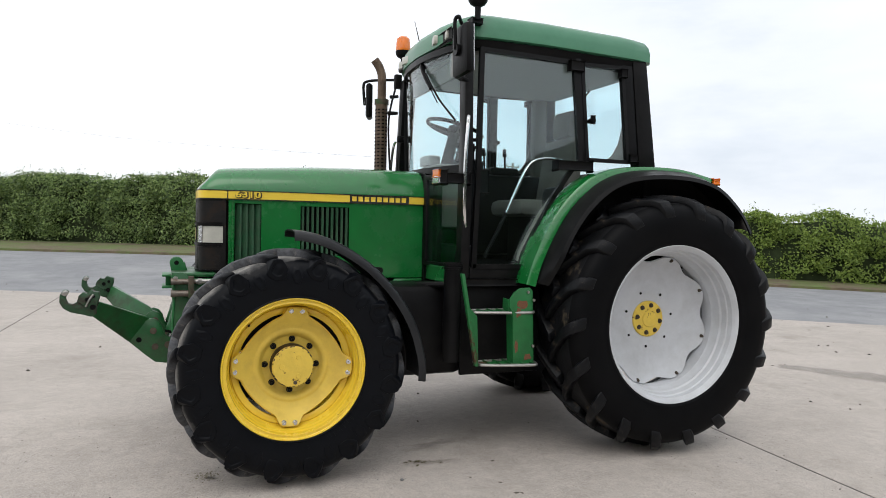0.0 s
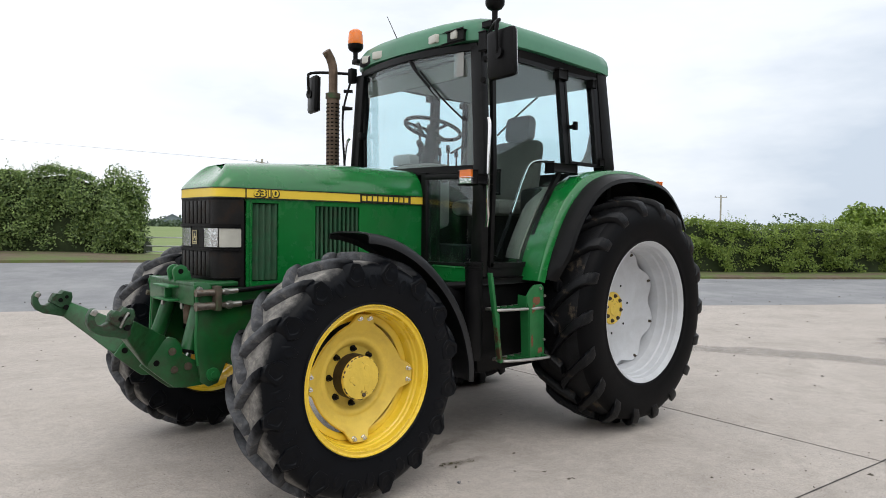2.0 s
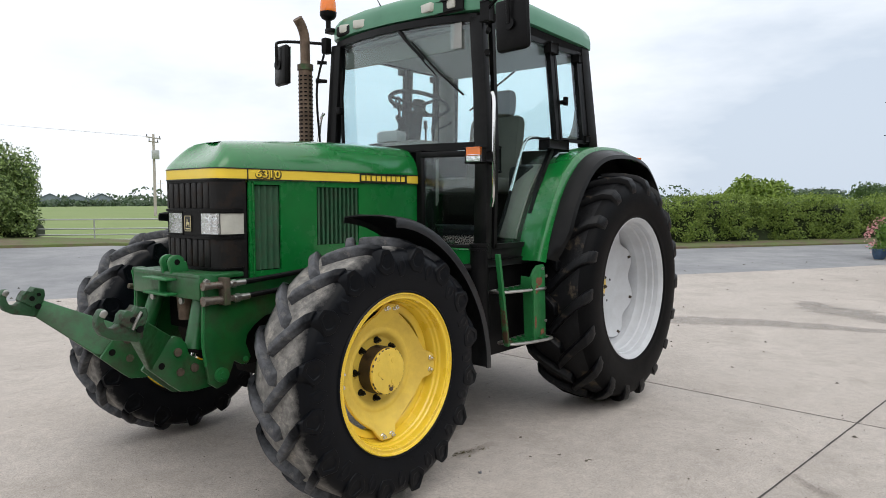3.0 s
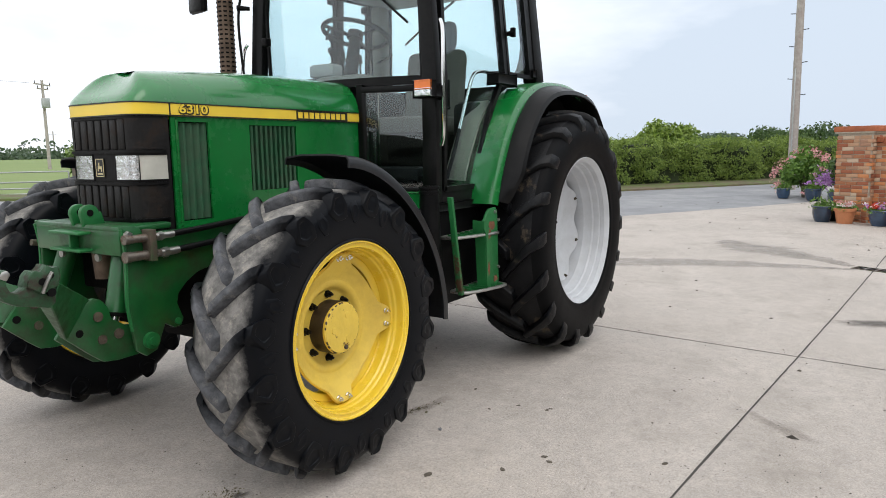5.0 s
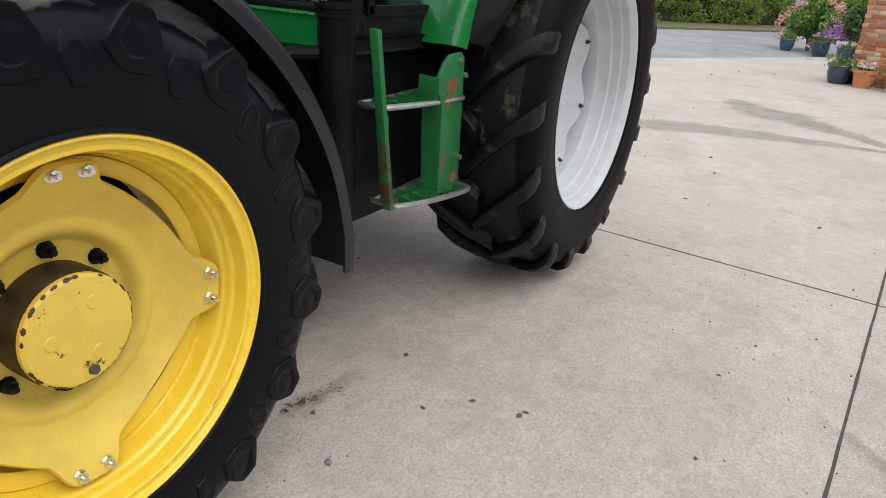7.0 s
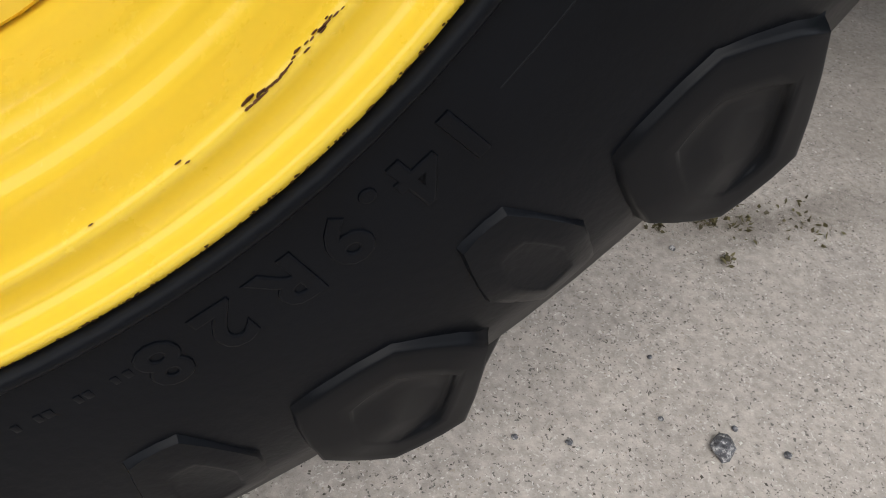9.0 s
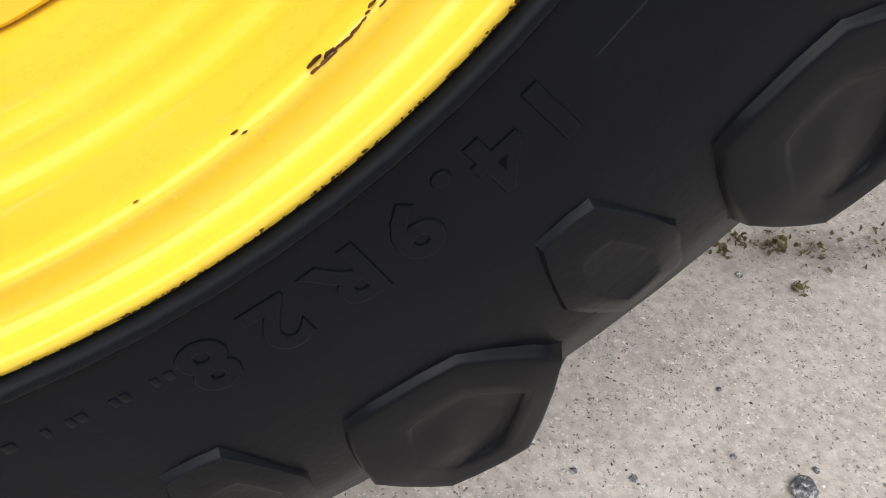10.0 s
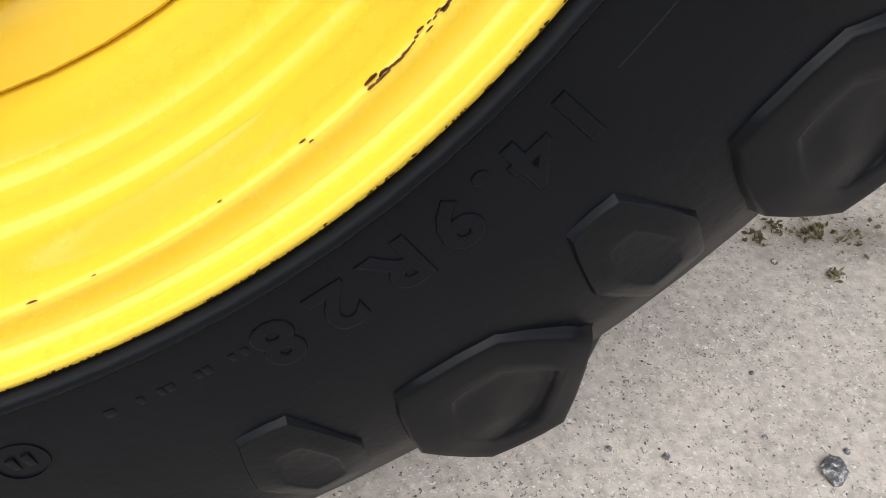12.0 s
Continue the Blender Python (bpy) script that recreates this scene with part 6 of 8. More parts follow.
for s in (-1, 1):
    rows = []
    for p in GREEN_PATH:
        a, c, e_, h = inward(p, 0.0), inward(p, 0.004), inward(p, 0.02), inward(p, 0.06)
        rows.append([(a[0], s * 0.68, a[1]), (a[0], s * 0.82, a[1]), (c[0], s * 0.842, c[1]), (e_[0], s * 0.855, e_[1]), (h[0], s * 0.857, h[1])])
    bb = loft(rows)
    thicken(bb, 0.008)
    fender = part("rear_mudguard", bb, GREEN, tractor, "green rear mudguard with a black rubber edge", 40)
    rows = []
    for k, p in enumerate(BLACK_PATH):
        f = min(1.0, 0.25 + 0.13 * k)
        a, c, e_, h = inward(p, 0.008), inward(p, 0.030), inward(p, 0.046), inward(p, 0.072)
        rows.append([(a[0], s * 0.655, a[1]), (a[0], s * 0.856, a[1]), (c[0], s * (0.858 + 0.057 * f), c[1]), (e_[0], s * (0.860 + 0.095 * f), e_[1]), (h[0], s * (0.862 + 0.104 * f), h[1])])
    bb = loft(rows)
    thicken(bb, 0.01)
    part("guard_edge", bb, BLACK_PAINT, fender, "black rubber guard extension", 40)
    poly = [(1.40, 1.07)] + GREEN_PATH[1:-1] + [(x, z + 0.006) for x, z in BLACK_PATH[-21:]] + [(2.92, 1.20), (2.0, 1.05)]
    part("guard_wall", prism([(x, z - 0.01) for x, z in poly], "y", s * 0.66, s * 0.69), DARK, fender)

# --- steps on the left, and the right-hand set ---
for s in (-1, 1):
    bb = prism([(0.985, 1.14), (1.008, 1.14), (1.108, 0.585), (1.086, 0.585)], "y", s * 0.80, s * 0.83, 0.004)
    steps = part("entry_steps", bb, GREEN_WORN, tractor, "worn green entry steps with bare metal treads")
    part("step_plate", prism([(1.356, 1.052), (1.425, 1.056), (1.445, 1.035), (1.462, 0.590), (1.319, 0.590), (1.314, 0.880), (1.306, 0.915), (1.288, 0.937), (1.290, 0.987), (1.322, 1.030)], "y", s * 0.845, s * 0.862, 0.004), GREEN_WORN, steps, "worn green side plate with rust")
    rows = [[(1.284, s * 0.79, 0.990), (1.290, s * 0.853, 0.985)], [(1.282, s * 0.79, 0.935), (1.290, s * 0.853, 0.935)], [(1.310, s * 0.79, 0.880), (1.316, s * 0.853, 0.880)], [(1.316, s * 0.80, 0.595), (1.321, s * 0.853, 0.595)]]
    part("step_flange", thicken(loft(rows), 0.006), GREEN_WORN, steps)
    part("rail_flange", prism([(1.036, 0.965), (1.066, 0.925), (1.108, 0.880), (1.122, 0.600), (1.092, 0.600)], "y", s * 0.786, s * 0.796, 0.003), GREEN_WORN, steps)
    # rubber flap, lengthened so its black also stands in for shaded ground behind
    part("step_mat", prism([(1.02, 1.06), (1.60, 1.06), (1.60, 0.50), (1.06, 0.50)], "y", s * 0.63, s * 0.66, 0.004), BLACK, steps, "black rubber flap behind the steps")
    for z, y_in, y_f, y_r in ((0.905, 0.70, 0.80, 0.865), (0.595, 0.74, 0.850, 0.915)):
        f0 = 1.085 if z > 0.8 else 1.115
        loop = [(f0, s * y_in, z), (f0, s * (y_f - 0.03), z), (f0 + 0.03, s * y_f, z), (1.25, s * (y_f + y_r) / 2 + s * 0.004, z), (1.42, s * y_r, z), (1.462, s * (y_r - 0.03), z), (1.465, s * y_in, z), (1.25, s * y_in, z), (f0, s * y_in, z)]
        bb = tube(loop, 0.010, 8, None, 4)
        part("step_tread", bb, STEEL, steps, "bare metal step frame")
        bb = None
        for k in range(5):
            x = f0 + 0.06 + 0.065 * k
            bb = box(x - 0.004, x + 0.004, s * y_in, s * (y_f + (y_r - y_f) * (k + 1) / 6 - 0.006), z - 0.012, z + 0.010, 0.001, bb)
        bb = box(f0, 1.46, s * (y_in + 0.055), s * (y_in + 0.062), z - 0.012, z + 0.008, 0.001, bb)
        part("step_grid", bb, GREEN_WORN, steps)
    for cx, cz, rx, rz, k in ((1.372, 0.955, 0.046, 0.030, 1), (1.352, 0.905, 0.020, 0.034, 2), (1.415, 0.635, 0.030, 0.022, 3), (1.340, 0.700, 0.012, 0.045, 4)):
        g_ = random.Random(60 + k)
        ring = [(cx + rx * q * math.cos(radians(a)), cz + rz * q * math.sin(radians(a))) for a, q in ((a, g_.uniform(0.55, 1.1)) for a in range(0, 360, 24))]
        part("rust_patch", prism(ring, "y", s * 0.861, s * 0.8628), RUST, steps, "brown rust where the paint has gone")
    for x, z in ((1.41, 1.03), (1.45, 0.98), (1.45, 0.70)):
        part("step_bolt", rod((x, s * 0.862, z), (x, s * 0.872, z), 0.010, 0.009, 6), STEEL, steps)
bb = tube([(0.99, -0.685, 1.20), (0.985, -0.69, 1.0), (0.98, -0.70, 0.75), (0.975, -0.705, 0.60)], lambda q: 0.052 + 0.004 * math.sin(q * 3), 18)
duct = part("air_duct", bb, BLACK, tractor, "black plastic duct in front of the steps")
for z in (1.19, 1.165):
    part("duct_collar", lathe([(0.050, z - 0.008), (0.060, z - 0.006), (0.060, z + 0.006), (0.050, z + 0.008)], 24, True, "z", None, Matrix.Translation((0.99, -0.685, 0))), BLACK, duct)
part("duct_arm", tube([(0.75, -0.40, 1.02), (0.85, -0.55, 1.05), (0.96, -0.66, 1.06)], 0.022, 10), BLACK, duct)

# --- front linkage ---
PLATE = [(-0.832, 0.722), (-0.772, 0.797), (-0.742, 0.842), (-0.712, 0.854), (-0.682, 0.842), (-0.658, 0.812), (-0.645, 0.762), (-0.590, 0.724), (-0.526, 0.713), (-0.490, 0.690), (-0.475, 0.650), (-0.495, 0.612), (-0.530, 0.592), (-0.632, 0.590), (-0.690, 0.598), (-0.735, 0.634)]
HOOK = [(-1.073, 1.030), (-1.085, 1.045), (-1.102, 1.041), (-1.116, 1.016), (-1.118, 0.978), (-1.100, 0.945), (-1.064, 0.924), (-1.003, 0.910), (-0.966, 0.898), (-0.940, 0.912), (-0.936, 0.975), (-0.985, 0.990), (-1.028, 0.984), (-1.056, 0.966), (-1.078, 0.972), (-1.089, 0.998), (-1.084, 1.020)]
HEAD = [(-1.034, 0.982), (-1.024, 1.012), (-1.006, 1.030), (-0.984, 1.024), (-0.968, 1.043), (-0.950, 1.034), (-0.929, 1.032), (-0.926, 1.004), (-0.936, 0.970), (-0.985, 0.950)]
SIDE = [(-0.606, 1.120), (-0.545, 1.120), (-0.500, 1.085), (0.12, 1.075), (0.12, 0.955), (-0.190, 0.905), (-0.260, 0.890), (-0.320, 0.855), (-0.362, 0.815), (-0.372, 0.775), (-0.345, 0.705), (-0.360, 0.675), (-0.395, 0.675), (-0.436, 0.700), (-0.480, 0.600), (-0.530, 0.585), (-0.572, 0.616), (-0.600, 0.810), (-0.592, 1.000)]
linkage = part("front_linkage", prism([(-0.30, 1.000), (0.30, 1.000), (0.30, 1.118), (-0.30, 1.118)], "x", -0.605, -0.575, 0.008), GREEN_GRIMY, tractor, "green front linkage with lifting arms and rusty hooks")
part("beam_top", box(-0.606, -0.36, -0.296, 0.296, 1.090, 1.116, 0.010), GREEN_GRIMY, linkage)
part("beam_back", box(-0.42, -0.36, -0.29, 0.29, 0.80, 1.09, 0.010), DARK, linkage)
part("crosshead_shelf", box(-0.660, -0.603, -0.115, 0.105, 1.080, 1.092, 0.004), GREEN_WORN, linkage)
part("crosshead_shelf", box(-0.660, -0.603, -0.115, 0.105, 1.010, 1.022, 0.004), GREEN_WORN, linkage)
part("crosshead_web", box(-0.640, -0.603, -0.020, -0.006, 1.022, 1.080, 0.002), GREEN_WORN, linkage)
for y in (-0.062, 0.010):
    lug_pts = [(-0.515, 1.112), (-0.530, 1.165)] + [(-0.578 + 0.040 * math.cos(radians(a)), 1.160 + 0.036 * math.sin(radians(a))) for a in range(0, 181, 20)] + [(-0.604, 1.10)]
    part("top_link_lug", prism(lug_pts, "y", y - 0.011, y + 0.011, 0.003), GREEN_WORN, linkage, "worn green top link lug")
    part("pin_hole", rod((-0.578, y - 0.0125, 1.162), (-0.578, y + 0.0125, 1.162), 0.014, None, 14), DARK, linkage)
rng = random.Random(4)
for s in (-1, 1):
    part("side_plate", prism(SIDE, "y", s * 0.290, s * 0.312, 0.005), GREEN_GRIMY, linkage, "green linkage side plate")
    part("plate_flange", tube([(x, s * 0.309, z) for x, z in ((-0.602, 1.105), (-0.590, 1.0), (-0.598, 0.81), (-0.585, 0.70))], 0.008, 6), GREEN_WORN, linkage)
    for y0, y1 in ((0.250, 0.272), (0.185, 0.203)):
        part("pivot_plate", prism([(x, z - (0.012 if y0 < 0.2 else 0)) for x, z in PLATE], "y", s * y0, s * y1, 0.004), GREEN_GRIMY, linkage, "green bolted pivot plate")
    ring0 = [(-0.832, s * 0.236, 0.722), (-0.735, s * 0.236, 0.860), (-0.735, s * 0.274, 0.860), (-0.832, s * 0.274, 0.722)]
    ring1 = [(-1.007, s * 0.452, 0.900), (-0.973, s * 0.452, 0.978), (-0.960, s * 0.505, 0.978), (-0.993, s * 0.505, 0.900)]
    mid = [tuple((p + q) / 2 for p, q in zip(a_, b_)) for a_, b_ in zip(ring0, ring1)]
    bb = loft([[(-0.70, s * 0.205, 0.70), (-0.70, s * 0.205, 0.82), (-0.70, s * 0.25, 0.82), (-0.70, s * 0.25, 0.70)], ring0, mid, ring1], True, True)
    bevel(bb, 0.004, 1)
    arm = part("lift_arm", bb, GREEN_GRIMY, linkage, "green lower lifting arm bent outwards")
    part("hook", prism([(x - 0.035, z) for x, z in HOOK], "y", s * 0.462, s * 0.505, 0.006), HOOK_WORN, linkage, "worn green steel hook with a bare tip")
    bb = prism([(x - 0.035, z) for x, z in HEAD], "y", s * 0.452, s * 0.516, 0.005)
    for v in bb.verts:
        v.co += Vector((rng.uniform(-1, 1), rng.uniform(-1, 1), rng.uniform(-1, 1))) * 0.003
    part("hook_latch", bb, HOOK_WORN, linkage, "rusty worn hook latch")
    part("latch_spring", tube([(-1.025, s * 0.52, 0.955), (-1.01, s * 0.524, 0.99), (-0.99, s * 0.522, 1.02)], 0.006, 6), STEEL, linkage)
    for x, z, r in ((-1.020, 0.992, 0.012), (-0.993, 0.952, 0.014), (-0.990, 1.008, 0.009)):
        part("latch_hole", rod((x, s * 0.45, z), (x, s * 0.5175, z), r, None, 14), DARK, linkage)
    part("hook_tip", prism([(-1.108, 1.029), (-1.119, 1.043), (-1.135, 1.040), (-1.145, 1.020), (-1.123, 1.008)], "y", s * 0.459, s * 0.508, 0.005), STEEL, linkage)
    for x, z, r, mat in ((-0.702, 0.780, 0.020, RUSTY), (-0.692, 0.688, 0.019, RUSTY), (-0.622, 0.697, 0.021, RUSTY), (-0.778, 0.730, 0.016, DARK)):
        bb = rod((x, s * 0.18, z), (x, s * (0.280 if mat is RUSTY else 0.2735), z), r, r * 0.94, 16)
        part("arm_pin", bb, mat, linkage)
    bb = rod((-0.512, s * 0.25, 0.648), (-0.512, s * 0.330, 0.648), 0.036, 0.034, 20)
    bb = rod((-0.512, s * 0.33, 0.648), (-0.512, s * 0.342, 0.648), 0.019, None, 6, bb)
    part("pivot_pin", bb, GREEN_WORN, linkage, "worn pivot pin with a bolt head")
    part("plate_pin", rod((-0.378, s * 0.30, 0.70), (-0.378, s * 0.320, 0.70), 0.014, None, 12), GREEN_WORN, linkage)
    part("lift_ram", rod((-0.530, s * 0.195, 0.995), (-0.600, s * 0.225, 0.768), 0.040, None, 24), GREEN_GRIMY, linkage, "green hydraulic lift ram")
    part("ram_cap", rod((-0.600, s * 0.225, 0.768), (-0.604, s * 0.227, 0.755), 0.043, 0.036, 24), DARK, linkage)
    part("ram_rod", rod((-0.602, s * 0.226, 0.76), (-0.625, s * 0.228, 0.70), 0.02, None, 12), CHROME, linkage)
    part("ram_pin", rod((-0.588, s * 0.13, 0.985), (-0.600, s * 0.13, 0.985), 0.016, None, 12), STEEL, linkage)
part("cross_tube", rod((-0.512, -0.28, 0.648), (-0.512, 0.28, 0.648), 0.030, None, 20), DARK, linkage)
part("centre_coupling", rod((-0.49, 0.0, 1.02), (-0.49, 0.0, 0.875), 0.050, 0.040, 16), EXHAUST, linkage)
# hydraulic couplings and hoses at the left
for k, (z, r) in enumerate(((1.068, 0.013), (1.000, 0.015))):
    bb = rod((-0.585, -0.335, z), (-0.50, -0.337, z), r * 1.25, None, 14)
    bb = rod((-0.61, -0.335, z), (-0.585, -0.335, z), r * 1.5, r * 1.4, 14, bb)
    bb = rod((-0.50, -0.337, z), (-0.43, -0.338, z), r, None, 6, bb)
    part("hose_coupling", bb, WORN_STEEL, linkage, "hydraulic quick coupling")
    part("hydraulic_hose", tube([(-0.44, -0.338, z), (-0.2, -0.34, z + 0.015), (0.05, -0.32, z + 0.03), (0.30, -0.25, z + 0.02)], 0.013, 10), BLACK, linkage)
    x0 = -0.475 + 0.02 * k
    bb = rod((x0, -0.338, z), (x0 + 0.085, -0.339, z + 0.003), r * 1.12, r * 1.05, 14)
    bb = rod((x0 + 0.012, -0.338, z), (x0 + 0.034, -0.338, z), r * 1.42, None, 6, bb)
    part("hose_ferrule", bb, STEEL, linkage, "bright steel hose ferrule")
part("coupling_bracket", prism([(-0.515, 0.975), (-0.485, 0.975), (-0.485, 1.10), (-0.515, 1.10)], "y", -0.31, -0.365, 0.003), RUSTY, linkage)
part("plate_bolt", rod((-0.585, -0.32, 1.085), (-0.585, -0.34, 1.085), 0.016, 0.014, 6), STEEL, linkage)
bb = loft([[(-0.858, -0.322, 0.800), (-0.845, -0.300, 0.797), (-0.835, -0.290, 0.826), (-0.830, -0.288, 0.850), (-0.842, -0.302, 0.828)], [(-0.862, -0.326, 0.800), (-0.849, -0.304, 0.797), (-0.839, -0.294, 0.826), (-0.834, -0.292, 0.850), (-0.846, -0.306, 0.828)]], True, True)
part("red_tag", bb, RED_MARK, linkage, "faded red arrow mark")
bb = rod((-0.5, 0.36, 1.0), (-0.60, 0.36, 1.02), 0.014, None, 12)
part("hose_coupling", bb, RUSTY, linkage, "hydraulic quick coupling")

# ---- hedges, verge growth ----


def hedge_line(x):
    return 22.0 - 0.6 * x


ROAD_N = Vector((0.6, 1.0, 0)).normalized()
ROAD_T = Vector((1.0, -0.6, 0)).normalized()


def hedge(name, x0, x1, height, depth, count, size, mat, seed, label, sprigs=0.0, hollow=0.25):
    """A hedge along the lane: a lumpy core darkened for inner shade, a skin of leaves and thin shoots above it."""
    rng = np.random.default_rng(seed)
    root = thing(name, label, "hedge")
    length = (x1 - x0) / ROAD_T.x
    ph = rng.uniform(0, 6.3, 8)

    def top(s):
        x = x0 + s * ROAD_T.x
        return height(x) + 0.10 * np.sin(s * 1.3 + ph[0]) + 0.07 * np.sin(s * 2.9 + ph[1]) + 0.05 * np.sin(s * 6.1 + ph[2])

    def bulge(s, h):
        return 0.13 * np.sin(s * 0.9 + ph[3]) + 0.09 * np.sin(s * 2.3 + ph[4] + 2 * h) + 0.07 * np.sin(s * 5.0 + ph[5] - 3 * h)
    n = max(8, int(length / 0.8))
    rings = []
    for i in range(n + 1):
        s = length * i / n
        x = x0 + s * ROAD_T.x
        o = Vector((x, hedge_line(x), fall(x, hedge_line(x)) + 0.05))
        t = float(top(s)) - 0.12
        rings.append([o + ROAD_N * a + Vector((0, 0, z)) for a, z in ((0.25, 0.0), (0.20 + float(bulge(s, 0.3)) * 0.6, t * 0.35), (0.22 + float(bulge(s, 0.7)) * 0.6, t * 0.8), (0.45, t), (depth - 0.3, t), (depth, t * 0.6), (depth, 0.0))])
    part("inside", loft(rings, True, True), HEDGE_SHADE_CORE, root, "solid core coloured dark for the shade inside")
    # leaves grow in clumps, some standing out, with darker hollows between them
    clumps = max(40, int(count / 95))
    cs, ch, co_ = rng.uniform(0, length, clumps), rng.uniform(0.02, 1.0, clumps) ** 0.8, rng.uniform(-hollow, hollow, clumps)
    w = rng.integers(0, clumps, count)
    s = np.clip(cs[w] + rng.normal(0, 0.16, count), 0, length)
    u = rng.uniform(0, 1, count)
    t = top(s)
    face = u < 0.74
    h = np.where(face, np.clip(ch[w] + rng.normal(0, 0.055, count), 0.01, 1.03), 1.0)
    a = np.where(face, 1.3 * bulge(s, h) - co_[w] + rng.normal(0, 0.06, count) + 0.10 * (1 - h) - 0.05, rng.uniform(0.0, depth, count))
    z = h * t + np.where(face, 0, rng.normal(0, 0.07, count))
    x = x0 + s * ROAD_T.x
    y = hedge_line(x)
    g = np.array([fall(float(p), float(q)) for p, q in zip(x, y)]) + 0.05
    cen = np.stack([x + ROAD_N.x * a, y + ROAD_N.y * a, g + z], 1)
    nrm = np.where(face[:, None], np.array([[-ROAD_N.x, -ROAD_N.y, 0.6]]), np.array([[0, 0, 1.0]]))
    tagged(leaves("foliage", cen, size, mat, root, rng, "", nrm), kind="stuff")
    if sprigs:
        k = int(length * sprigs)
        ss = rng.uniform(0, length, k)
        pts = []
        for q in ss:
            hh = rng.uniform(0.15, 0.60) * rng.uniform(0.6, 1.0)
            lean = rng.normal(0, 0.10, 2)
            xq = x0 + q * ROAD_T.x
            o = np.array([xq, hedge_line(xq), fall(xq, hedge_line(xq)) + 0.05 + float(top(q)) - 0.05]) + np.array([ROAD_N.x, ROAD_N.y, 0]) * rng.uniform(0.0, depth * 0.7)
            m = int(6 + hh * 22)
            for j in range(m):
                f = j / m
                pts.append(o + np.array([lean[0] * f + rng.normal(0, 0.035), lean[1] * f + rng.normal(0, 0.035), hh * f]))
        tagged(leaves("new_growth", pts, size * 0.62, mat, root, rng), kind="stuff")
    return root


hedge("hedge", -22, 5.7, lambda x: 2.33 * np.sqrt(np.clip(1 - (np.maximum(x - 3.7, 0) / 2.05) ** 2, 0.02, 1)), 1.5, 120000, 0.047, HEDGE_LEAF, 11, "tall uncut green hawthorn hedge with loose shoots on top", 17.0)
hedge("hedge", 10.2, 74, lambda x: 1.72 - 0.006 * (x - 24) + 0.25 * np.exp(-((x - 16) / 3.0) ** 2), 1.5, 150000, 0.047, HEDGE_CUT, 12, "clipped bright green field hedge along the lane", 5.0, 0.11)


def bush(name, x, y, z, rx, ry, rz, count, size, mat, seed, label, category="bush", stem=True):
    rng = np.random.default_rng(seed)
    root = thing(name, label, category, (x, y, z))
    lob = rng.normal(size=(14, 3))
    lob /= np.linalg.norm(lob, axis=1)[:, None]
    lob[:, 2] = np.abs(lob[:, 2]) * 0.9
    lob *= rng.uniform(0.35, 0.75, 14)[:, None]
    w = rng.integers(0, 14, count)
    d = rng.normal(size=(count, 3))
    d /= np.linalg.norm(d, axis=1)[:, None]
    p = lob[w] + d * (0.36 * rng.uniform(0.55, 1.05, count))[:, None]
    cen = p * np.array([rx, ry, rz]) + np.array([0, 0, rz * 0.42])
    cen[:, 2] = np.maximum(cen[:, 2], 0.03)
    tagged(leaves("crown" if stem else "foliage", cen, size, mat, root, rng, "", d), kind="stuff")
    if stem:
        b = None
        for k in range(5):
            q = lob[k] * np.array([rx, ry, rz]) * 0.8 + np.array([0, 0, rz * 0.4])
            b = tube([(0, 0, -0.05), (q[0] * 0.3, q[1] * 0.3, q[2] * 0.5), tuple(q)], lambda f: 0.05 * (1 - 0.8 * f) * max(1.0, rz / 2.5), 6, b, 3)
        part("trunk", b, BARK, root)
    return root


bush("hedge_bush", 5.28, hedge_line(5.28) + 0.6, fall(5.28, hedge_line(5.28)) + 0.05, 1.25, 1.25, 2.0, 10000, 0.050, HEDGE_LEAF, 30, "rounded end of the uncut hedge beside the gateway", "bush")
bush("shrub", 17.15, 30.0, -0.05, 0.85, 0.85, 2.0, 650, 0.11, HEDGE_LEAF, 31, "thin young shrub in the field behind the gate", "shrub")
bush("bush", 42.5, 9.4, -0.2, 2.7, 2.4, 2.55, 6000, 0.14, HEDGE_CUT, 41, "rounded green bush behind the clipped hedge")
bush("bush", 19.0, 12.0, -0.1, 0.8, 0.8, 2.0, 900, 0.075, HEDGE_LEAF, 42, "loose shrub growing out of the hedge")
for k, (a, dist, r, h) in enumerate(((79, 150, 7, 4.6), (82.5, 165, 8, 5.6), (85.5, 158, 9, 5.8), (88.5, 150, 7, 5.4), (91.5, 125, 5, 5.6), (95, 140, 6, 5.4), (77, 180, 9, 4.6), (93.5, 100, 4, 4.0), (98, 95, 5, 4.6), (102, 110, 7, 5.5), (74, 250, 14, 5.0))):
    bush("tree", dist * math.sin(radians(a)) - 2, dist * math.cos(radians(a)) - 2.5, -0.3, r, r, h * 0.78, 2600, 0.34, TREE_LEAF if k % 3 else HAZED_LEAF, 60 + k, "round-headed dark green tree beyond the hedges", "tree")

# far tree line and hedgerows over the fields
rng = np.random.default_rng(77)
pts = []
for k in range(160):
    a, dist = radians(rng.uniform(-40, 74)), rng.uniform(420, 620)
    r, h = rng.uniform(5, 16), rng.uniform(2.5, 8) * (1.5 if rng.random() < 0.2 else 0.8)
    m = 90
    q = rng.normal(size=(m, 3))
    q /= np.linalg.norm(q, axis=1)[:, None]
    q *= np.array([r, r, h * 0.6])
    pts.append(q + np.array([dist * math.sin(a), dist * math.cos(a), h * 0.45]))
for k in range(220):
    f = k / 219
    q = rng.normal(size=(40, 3)) * np.array([3.0, 3.0, 0.7]) + np.array([-260 + 640 * f, 330 + 25 * math.sin(f * 9), 1.0])
    pts.append(q)
